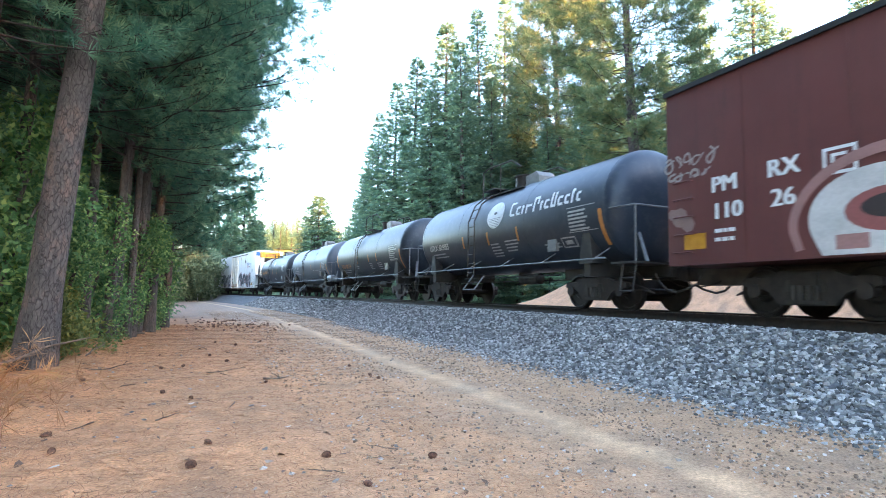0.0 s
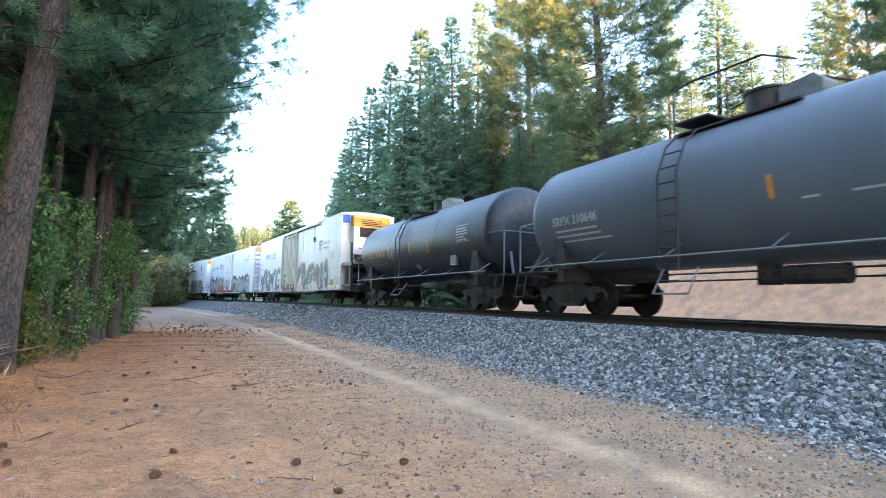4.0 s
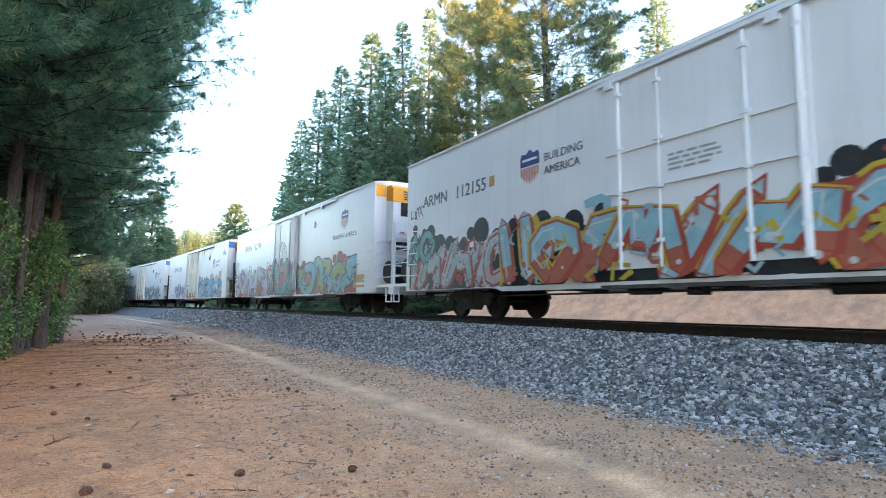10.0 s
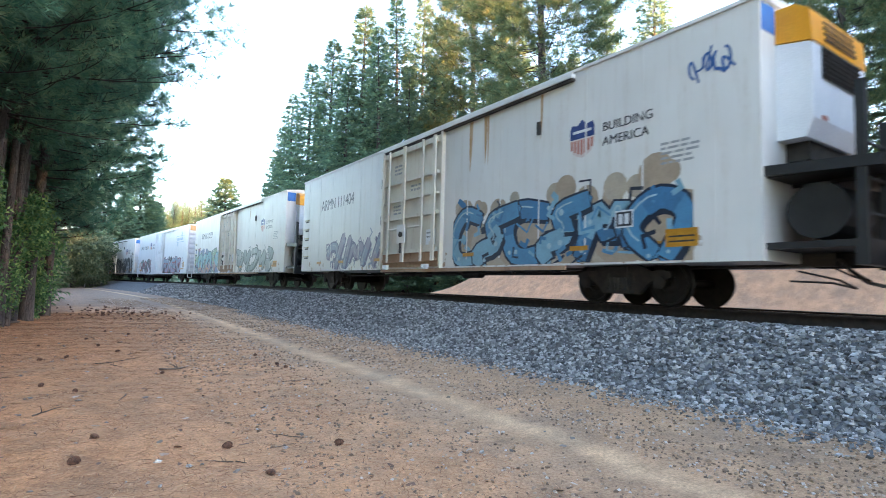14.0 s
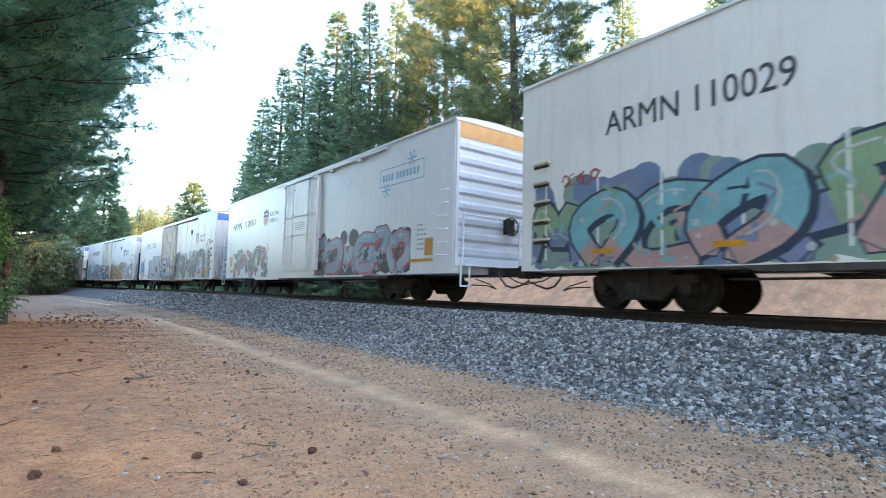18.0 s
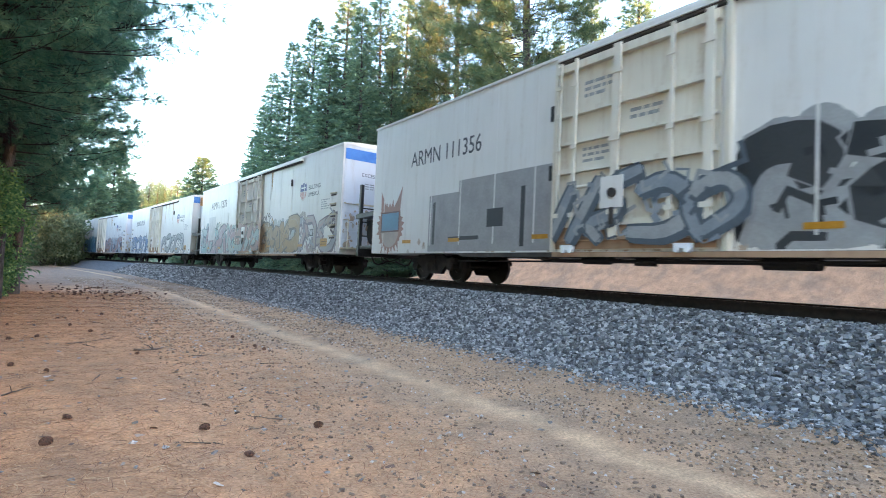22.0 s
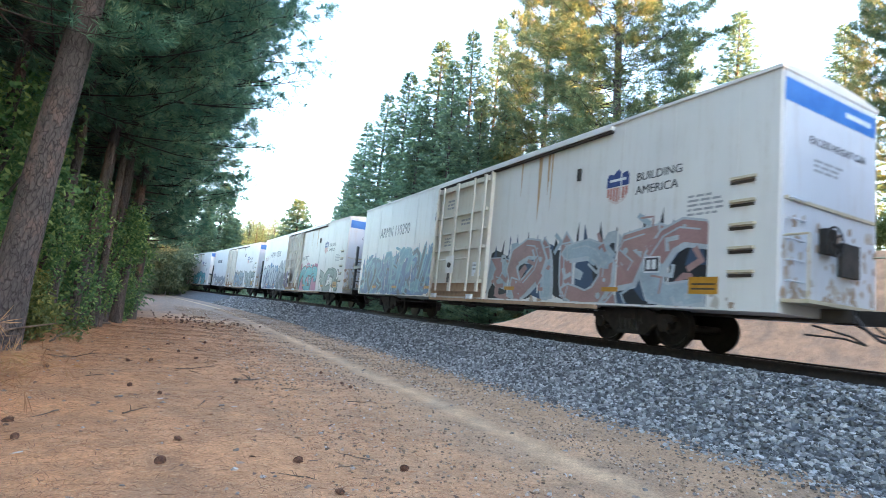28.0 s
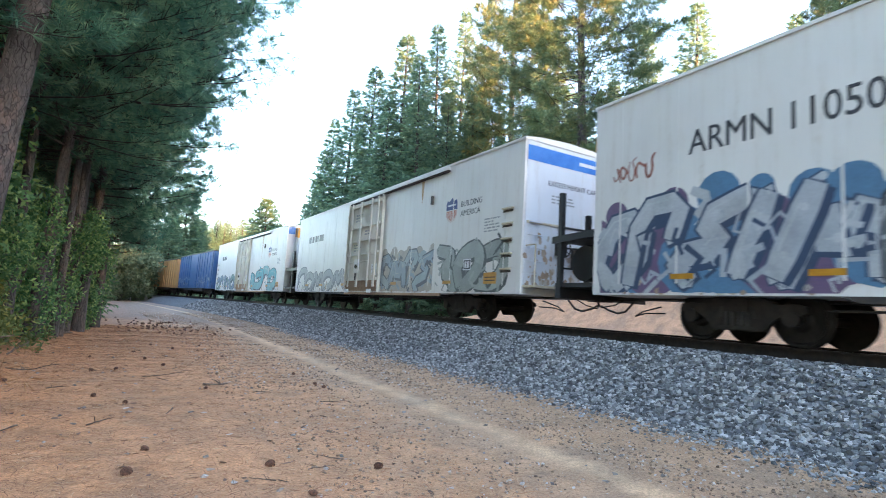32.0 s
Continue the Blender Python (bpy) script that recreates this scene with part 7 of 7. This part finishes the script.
for s, off, k in ((13.2, 13.8, .7), (14.6, 13.1, .65), (16.5, 12.9, .8), (15.6, 14.2, 1.0), (17.4, 13.6, 1.0), (18.2, 14.2, 1.1), (18.7, 12.2, .8), (20.5, 12.4, .8), (22.2, 12.3, .8), (23.5, 11.9, .75), (25.6, 12.3, .9), (28.2, 12.8, 1.1)):
    x, y, _z = on_track(s, off)
    plant("leafy_tree", SAPLINGS[rng.randrange(2)], x, y, k, rng.uniform(0, 360), "leafy green sapling between the pine trunks", "saplings under the pines")
for i in range(30):                        # the wood behind the first pines
    s, off = rng.uniform(-6, 60), rng.uniform(19, 38)
    x, y, _z = on_track(s, off)
    plant("pine_tree", MIDP[i % 2], x, y, rng.uniform(0.8, 1.05), rng.uniform(0, 360), "tall dark pine deep in the wood", "pines in the wood")
for i in range(44):
    s, off = rng.uniform(4, 60), rng.uniform(15.0, 30)
    if s < 14 and off < 16:
        off += 4
    if s > 34:
        off += 4
    x, y, _z = on_track(s, off)
    plant("cedar_tree", CEDARS[i % 2], x, y, rng.uniform(0.45, 1.0), rng.uniform(0, 360), "young green cedar under the tall pines", "young cedars", wide=1.15)
for s, off, sc in ((28.5, 13.2, .8), (31.5, 12.6, .75), (34.5, 13.0, .85), (38.0, 14.0, .9), (26.0, 14.2, .9)):
    x, y, _z = on_track(s, off)
    plant("cedar_tree", CEDARS[rng.randrange(2)], x, y, sc, rng.uniform(0, 360), "young green cedar at the wood's edge", "young cedars", wide=1.3)
for s, off, k in ((18.2, 12.5, .45), (20.4, 12.3, .5), (25.4, 12.2, .5), (27.0, 12.4, .6), (13.0, 13.2, .9), (14.0, 13.0, .8), (14.8, 13.6, 1.1), (16.4, 13.9, 1.1), (18.2, 13.3, .8), (20.2, 13.7, 1.0), (22.6, 13.4, .8), (25.2, 13.2, .9), (29.0, 12.9, .9), (12.8, 15.2, 1.1), (33, 13.0, 1.0)):
    x, y, _z = on_track(s, off)
    plant("bush", BUSHES[rng.randrange(2)], x, y, k, rng.uniform(0, 360), "yellow-green leafy bush at the foot of the pines", "bushes at the wood's edge")["category"] = "bush"
for b, dist, k in ((-22.6, 94, 1.0), (-24.0, 90, 1.1), (-25.4, 84, 1.2), (-26.8, 80, 1.2), (-28.2, 76, 1.2), (-29.6, 72, 1.2), (-21.4, 108, 1.1), (-19.6, 116, 1.0), (-31, 68, 1.2), (-25.0, 100, 1.4), (-27.6, 92, 1.4)):
    x, y = seen_at(b, dist)
    plant("leafy_tree", THICKET[rng.randrange(2)], x, y, k * 1.25, rng.uniform(0, 360), "round grey-green leafy tree at the bend of the track", "leafy trees at the bend")
for i in range(16):
    s, off = -14 + i * 2.6 + rng.uniform(-1, 1), -18.5 + rng.uniform(-2.5, 1.5)
    x, y, _z = on_track(s, off)
    plant("bush", BUSHES[i % 2], x, y, rng.uniform(.8, 1.5), rng.uniform(0, 360), "grey-green bush on top of the dirt bank", "bushes on the bank")["category"] = "bush"
# unseen wooded ridge behind and to the right, added to block the low sun
for i in range(84):
    b, dist = 80 + (i % 28) * 4.1 + rng.uniform(-1.5, 1.5), 46 + (i // 28) * 14 + rng.uniform(-4, 4)
    x, y = seen_at(b, dist)
    off = to_track(x, y)[1][0]
    if -11 < off < 12:
        continue
    plant("fir_tree", LOWFIRS[i % 2], x, y, rng.uniform(0.95, 1.2), rng.uniform(0, 360), "unseen dense green conifer added on the ridge to block the sun", "ridge conifers", wide=1.4)

# ---- loose stones, needles, cones and wood on the ground ----
def scatter_stones(name, s, off, up, size, mat, label, squash=0.7, seed=1):
    """Angular stones, each a jittered block turned at random, joined as one mesh."""
    rg = np.random.default_rng(seed)
    n = len(s)
    cube = np.array([[-1, -1, -1], [1, -1, -1], [1, 1, -1], [-1, 1, -1], [-1, -1, 1], [1, -1, 1], [1, 1, 1], [-1, 1, 1]], float)
    v = cube[None] * rg.uniform(0.3, 1.05, (n, 8, 3)) * rg.uniform(0.6, 1.2, (n, 1, 3))
    ang = rg.uniform(0, 6.28, (n, 3)) * [1, 1, 1]
    c, sn = np.cos(ang), np.sin(ang)
    rz = np.zeros((n, 3, 3))
    rz[:, 0, 0], rz[:, 0, 1], rz[:, 1, 0], rz[:, 1, 1], rz[:, 2, 2] = c[:, 0], -sn[:, 0], sn[:, 0], c[:, 0], 1
    rx = np.zeros((n, 3, 3))
    rx[:, 1, 1], rx[:, 1, 2], rx[:, 2, 1], rx[:, 2, 2], rx[:, 0, 0] = c[:, 1], -sn[:, 1], sn[:, 1], c[:, 1], 1
    v = np.einsum("nij,nkj->nki", rz @ rx, v) * size[:, None, None]
    v[:, :, 2] *= squash
    x, y, th = np.interp(s, _ss, TX), np.interp(s, _ss, TY), np.interp(s, _ss, TH)
    pos = np.stack([x - np.cos(th) * off, y - np.sin(th) * off, up], -1)
    v = v + pos[:, None]
    f = np.array([[3, 2, 1, 0], [4, 5, 6, 7], [0, 1, 5, 4], [1, 2, 6, 5], [2, 3, 7, 6], [3, 0, 4, 7]])
    f = (np.arange(n)[:, None, None] * 8 + f[None]).reshape(-1, 4)
    ob = new(name, mesh_np(name, v.reshape(-1, 3), f, mat))
    return tagged(ob, label, "gravel", kind="stuff")


def bed_z(s, off):
    return rail_z(s) + np.interp(off, [-3.6, -1.75, -1.5, 0, 1.5, 1.75, 2.3, 3.0, 3.75, 3.95], [-.9, -.235, -.2, -.215, -.2, -.235, -.48, -.8, -1.12, -1.22])


def plan_ground(s, off):
    x, y, th = np.interp(s, _ss, TX), np.interp(s, _ss, TY), np.interp(s, _ss, TH)
    return ground_z(x - np.cos(th) * off, y - np.sin(th) * off)


rg = np.random.default_rng(77)
s1 = np.concatenate([rg.uniform(-4, 13, 27000), rg.uniform(13, 30, 12000), rg.uniform(30, 60, 5000)])
o1 = np.concatenate([rg.uniform(1.25, 3.95, 27000), rg.uniform(1.25, 3.95, 12000), rg.uniform(1.25, 3.95, 5000)])
k1 = np.concatenate([rg.uniform(.016, .047, 27000), rg.uniform(.024, .052, 12000), rg.uniform(.045, .080, 5000)])
scatter_stones("ballast_stones", s1, o1, bed_z(s1, o1) + k1 * .35, k1, M_STONE, "loose grey crushed stones on the track bed", 0.8, 3)
s2, o2 = rg.uniform(-3, 26, 7000), 3.75 + np.abs(rg.normal(0, .30, 7000))
k2 = rg.uniform(.008, .036, 7000)
scatter_stones("strewn_stones", s2, o2, np.maximum(plan_ground(s2, o2), bed_z(s2, np.minimum(o2, 3.95))) + k2 * .3, k2, M_STONE, "grey stones strewn along the foot of the bed", .7, 4)
M_PEBBLE = islands("path_pebble", [(0, (.13, .085, .06)), (.5, (.30, .20, .13)), (.85, (.42, .32, .24)), (1, (.58, .54, .5))])
s3 = .5 + 44 * rg.uniform(0, 1, 26000) ** 1.7
o3 = 3.9 + 5.0 * rg.uniform(0, 1, 26000) ** 1.5
o3 = np.where(np.abs(o3 - 6.2) < .28, o3 - .7, o3)          # the trodden line is swept bare
k3 = rg.uniform(.004, .019, 26000) * (1 + .4 * (s3 > 9))
scatter_stones("path_pebbles", s3, o3, plan_ground(s3, o3) + k3 * .3, k3, M_PEBBLE, "small brown and pale pebbles on the path", .7, 5)
s4, o4 = rg.uniform(.5, 22, 420), rg.uniform(4.2, 12, 420)
k4 = rg.uniform(.014, .034, 420)
scatter_stones("loose_stones", s4, o4, plan_ground(s4, o4) + k4 * .15, k4, islands("field_stone", [(0, (.12, .10, .09)), (.6, (.28, .25, .23)), (1, (.55, .53, .5))]), "loose pale and brown stones in the dirt", .55, 6)


def litter(name, n, s, off, length, width, lift, mat, label, seed):
    """Thin flat strips lying about: fallen needles, bark flakes."""
    rg = np.random.default_rng(seed)
    x, y, th = np.interp(s, _ss, TX), np.interp(s, _ss, TY), np.interp(s, _ss, TH)
    x, y = x - np.cos(th) * off, y - np.sin(th) * off
    a = rg.uniform(0, 6.28, n)
    d = np.stack([np.cos(a), np.sin(a), rg.normal(0, .12, n)], -1) * length[:, None] / 2
    w = np.stack([-np.sin(a), np.cos(a), rg.normal(0, .3, n)], -1) * width[:, None] / 2
    c = np.stack([x, y, ground_z(x, y, s, off) + lift], -1)
    bend = np.stack([-np.sin(a), np.cos(a), 0 * a], -1) * (length * rg.uniform(-.12, .12, n))[:, None]
    v = np.stack([c - d - w, c + bend - w, c + d - w * .3, c + d + w * .3, c + bend + w, c - d + w], 1)
    b = np.arange(n)[:, None] * 6
    f = np.concatenate([b + [[0, 1, 4, 5]], b + [[1, 2, 3, 4]]])
    return tagged(new(name, mesh_np(name, v.reshape(-1, 3), f, mat)), label, "litter", kind="stuff")


M_STRAW = islands("pine_straw", [(0, (.13, .06, .03)), (.4, (.38, .17, .075)), (.85, (.56, .29, .14)), (1, (.70, .48, .28))], .8, 0)
n = 120000
s5 = rg.uniform(.5, 26, n) ** 1.0
o5 = 7.0 + 5.6 * rg.uniform(0, 1, n) ** .75
litter("pine_straw", n, s5, o5, rg.uniform(.04, .11, n) * (1 + s5 * .02), rg.uniform(.002, .0045, n) * (1 + s5 * .06), rg.uniform(.004, .02, n), M_STRAW, "fallen orange-brown pine needles", 8)
n = 420
s6, o6 = rg.uniform(1, 20, n), rg.uniform(6.8, 12.2, n)
litter("bark_flakes", n, s6, o6, rg.uniform(.03, .09, n), rg.uniform(.02, .05, n), np.full(n, .015), islands("bark_flake", [(0, (.10, .055, .035)), (.6, (.22, .13, .09)), (.8, (.45, .36, .28)), (1, (.66, .6, .54))], .85, .2), "flakes of bark and dry leaf on the ground", 9)


def cone_mesh():
    bm = bmesh.new()
    prof = [(-.05, .008), (-.042, .022), (-.02, .034), (.0, .035), (.025, .026), (.045, .012), (.052, .004)]
    bm_turned(bm, prof, "X", 9)
    gold = math.pi * (3 - math.sqrt(5))
    for i in range(84):
        u = (i + .5) / 84
        x = -.046 + .096 * u
        r = float(np.interp(x, [p[0] for p in prof], [p[1] for p in prof]))
        a = i * gold
        e, t = Vector((0, math.cos(a), math.sin(a))), Vector((0, -math.sin(a), math.cos(a)))
        b = Vector((x, 0, 0)) + e * r * .8
        w = .012 * (1 - .45 * u)
        tip = b + e * (.017 * (1 - .35 * u)) + Vector((.006 - .014 * (1 - u), 0, 0))
        vs = [bm.verts.new(p) for p in (b - t * w * .5, tip - t * w * .8, tip + e * .003, tip + t * w * .8, b + t * w * .5)]
        bm.faces.new(vs)
    return own_mesh("pine_cone", bm, M_CONE)


M_CONE = plain("cone_scales", (.05, .024, .015), (.20, .095, .058), 40.0, .85, relief=.3, fine=90.0)
CONE = cone_mesh()
CONES = [(5.2, 9.04, 1.15), (4.9, 8.10, 1.1), (5.8, 10.03, .9), (9.8, 7.29, 1.0), (11.2, 7.31, 1.0), (6.9, 11.53, 1.3), (10.2, 11.77, 1.1), (6.0, 11.3, 1.0), (5.2, 10.17, 1.25), (4.3, 8.9, 1.0),
         (12.5, 9.6, 1.0), (13.6, 9.9, 1.0), (9.0, 10.6, 1.0), (14.5, 8.2, 1.0), (16.0, 9.2, 1.1), (17.5, 8.4, 1.0), (11.8, 10.4, 1.0)]
rc = random.Random(12)
CONES += [(rc.uniform(7, 24), rc.uniform(7.2, 11.6), rc.uniform(.8, 1.15)) for _ in range(8)]
CONES += [(rc.gauss(27.0, 2.6), rc.gauss(8.6, 1.15), rc.uniform(.9, 1.35)) for _ in range(120)]
for s, off, k in CONES:
    x, y, _z = on_track(s, off)
    ob = new("pine_cone", CONE)
    ob.matrix_basis = pose(x, y, float(ground_z(x, y)[0]) + .022 * k, rc.uniform(0, 360), rc.uniform(-25, 15), rc.uniform(0, 360)) @ Matrix.Scale(k * .72, 4)
    tagged(ob, "open dark brown pine cone lying on needle litter", "pine cone", "fallen pine cones")


def stick(s0, o0, s1_, o1_, r, name="stick", lift=.02, label="dry brown stick lying on the ground", high=0.0, twigs=2):
    """A bent, tapering stick between two places on the plan."""
    a, b = on_track(s0, o0), on_track(s1_, o1_)
    rr = random.Random(int(s0 * 100))
    u = np.linspace(0, 1, 7)
    p = a[None] * (1 - u)[:, None] + b[None] * u[:, None]
    d = np.linalg.norm(b[:2] - a[:2])
    p[:, 0] += [rr.uniform(-.03, .03) * d for _ in u]
    p[:, 1] += [rr.uniform(-.03, .03) * d for _ in u]
    p[:, 2] = ground_z(p[:, 0], p[:, 1]) + lift + high * u
    V, F = tube(p, r * (1 - .6 * u), 7)
    V, F = [V], [F]
    for k in range(twigs):
        i = rr.randrange(2, 6)
        e = p[i] + np.array([rr.uniform(-.3, .3) * d, rr.uniform(-.3, .3) * d, rr.uniform(.02, .1)])
        v, f = tube(np.stack([p[i], (p[i] + e) / 2 + [0, 0, .02], e]), np.array([r * .5, r * .35, r * .15]), 5)
        F.append(f + sum(len(q) for q in V))
        V.append(v)
    return tagged(new(name, mesh_np(name, np.concatenate(V), np.concatenate(F), M_DEAD, flat=False)), label, "branch" if r > .03 else "stick")


M_DEAD = plain("dead_wood", (.07, .045, .032), (.20, .14, .10), 9.0, .9, relief=.5, fine=50.0)
stick(9.75, 9.15, 10.05, 8.72, .022)
stick(10.8, 10.0, 11.3, 9.3, .009, twigs=1)
for k in range(26):
    s, o, a, d = rc.uniform(4, 22), rc.uniform(7.5, 12), rc.uniform(0, 6.28), rc.uniform(.1, .4)
    stick(s, o, s + d * math.cos(a), o + d * math.sin(a), rc.uniform(.004, .010), twigs=rc.randrange(2))
stick(9.3, 13.6, 12.3, 11.95, .03, "fallen_branch", .06, "long grey fallen branch propped at the foot of the pine", .45, 3)
stick(17.0, 12.6, 20.5, 11.7, .06, "fallen_log", .06, "weathered grey log at the edge of the wood", 0, 2)
stick(20.8, 12.0, 24.0, 11.3, .05, "fallen_log", .06, "weathered grey log at the edge of the wood", .1, 3)
for k in range(22):
    s, o, a, d = rc.uniform(6, 34), rc.uniform(11.9, 13.8), rc.uniform(0, 6.28), rc.uniform(.6, 1.8)
    stick(s, o, s + d * math.cos(a), o + .5 * d * math.sin(a), rc.uniform(.010, .026), "fallen_branch", .05, "dry fallen branch among the needle litter", rc.uniform(0, .25), 3)

# dead orange boughs and dry grass at the foot of the pines
M_RUSTY = leaf("dead_orange_needles", [(0, (.25, .10, .035)), (.6, (.42, .20, .08)), (1, (.52, .32, .15))], .3)


def dead_bough(s, off, k, seed):
    rg = np.random.default_rng(seed)
    n, per = 60, 26
    pos = rg.normal(0, 1, (n, 3)) * [.55, .35, .18] * k
    pos[:, 2] = np.abs(pos[:, 2])
    d = rg.standard_normal((n, per, 3)) + [0, 0, -.3]
    d /= np.linalg.norm(d, axis=2, keepdims=True)
    tip = pos[:, None] + d * .24 * k
    sd = np.cross(d, rg.standard_normal((n, per, 3)))
    a = pos[:, None] + d * .12 * k + sd * .006
    v = np.concatenate([pos[:, None], np.stack([a, tip], 2).reshape(n, per * 2, 3)], 1)
    b = np.arange(n)[:, None] * (1 + 2 * per)
    j = 1 + 2 * np.arange(per)[None]
    f = np.stack([np.broadcast_to(b, (n, per)), b + j, b + j + 1], -1).reshape(-1, 3)
    x, y, _z = on_track(s, off)
    ob = new("dead_bough", mesh_np("dead_bough", v.reshape(-1, 3), f, M_RUSTY))
    ob.matrix_basis = pose(x, y, float(ground_z(x, y)[0]) + .03, 0, 0, seed * 50)
    ob["kind"] = "stuff"
    tagged(ob, "fallen dead pine bough with rusty orange needles", "branch")


for i, (s, o, k) in enumerate(((10.6, 13.9, 1.5), (9.4, 13.2, 1.3), (8.3, 12.7, 1.2), (11.6, 13.3, .9), (7.0, 12.6, 1.1), (13.4, 12.9, .8), (5.6, 12.4, 1.0))):
    dead_bough(s, o, k, i + 3)

# marker post far up the line
post = new("marker_post")
bm = bmesh.new()
bm_rod(bm, (0, 0, -.2), (0, 0, 1.25), .06, 10)
part("post", bm, PALE, post)
bm = bmesh.new()
bm_rod(bm, (0, 0, 1.25), (0, 0, 1.32), .075, 10, .04)
part("cap", bm, PALE, post)
x, y, _z = on_track(86, 4.6)
post.matrix_basis = pose(x, y, float(ground_z(x, y)[0]))
tagged(post, "short white marker post beside the track", "post")

# sleepers under the rails
bm = bmesh.new()
bm_box(bm, -.115, .115, -1.3, 1.3, -.37, -.186)
bmesh.ops.bevel(bm, geom=bm.edges[:], offset=.01, segments=1, affect="EDGES")
TIE = own_mesh("tie", bm, M_TIE)
bed = bpy.data.objects["track_bed"]
for i in range(150):
    s = -8 + i * .52
    p, q = on_track(s - .3), on_track(s + .3)
    t = part_of("tie", TIE, bed, "", pose(*((p + q) / 2), 0, 0, math.degrees(math.atan2(q[1] - p[1], q[0] - p[0])) + rc.uniform(-1, 1)))

def motions():
    """The train rolls by; each car follows the line on its two bogies, and its wheels turn while they are near."""
    times = [i * 0.5 for i in range(65)]
    for car, mid, spread in MOVERS:
        walk(car, [(t, car_pose(mid, spread, t)) for t in times])
    fine = np.arange(0, 961, 2) / FPS
    runs = np.array([run_at(t) for t in fine])
    for ws, place, mid in SPINNERS:
        near = np.nonzero(np.abs(mid - runs - 6) < 24)[0]
        rows = [(0.0, 0.0)]
        if len(near) > 1:
            a0 = runs[near[0]]
            rows = [(0.0, 0.0)] if near[0] > 0 else []
            rows += [(float(fine[i]), -(runs[i] - a0) / WHEEL_R) for i in near]
        if rows[-1][0] < 32.0:
            rows.append((32.0, rows[-1][1]))
        walk(ws, [(t, Matrix.Translation(place) @ Matrix.Rotation(a, 4, "Y")) for t, a in rows])


motions()
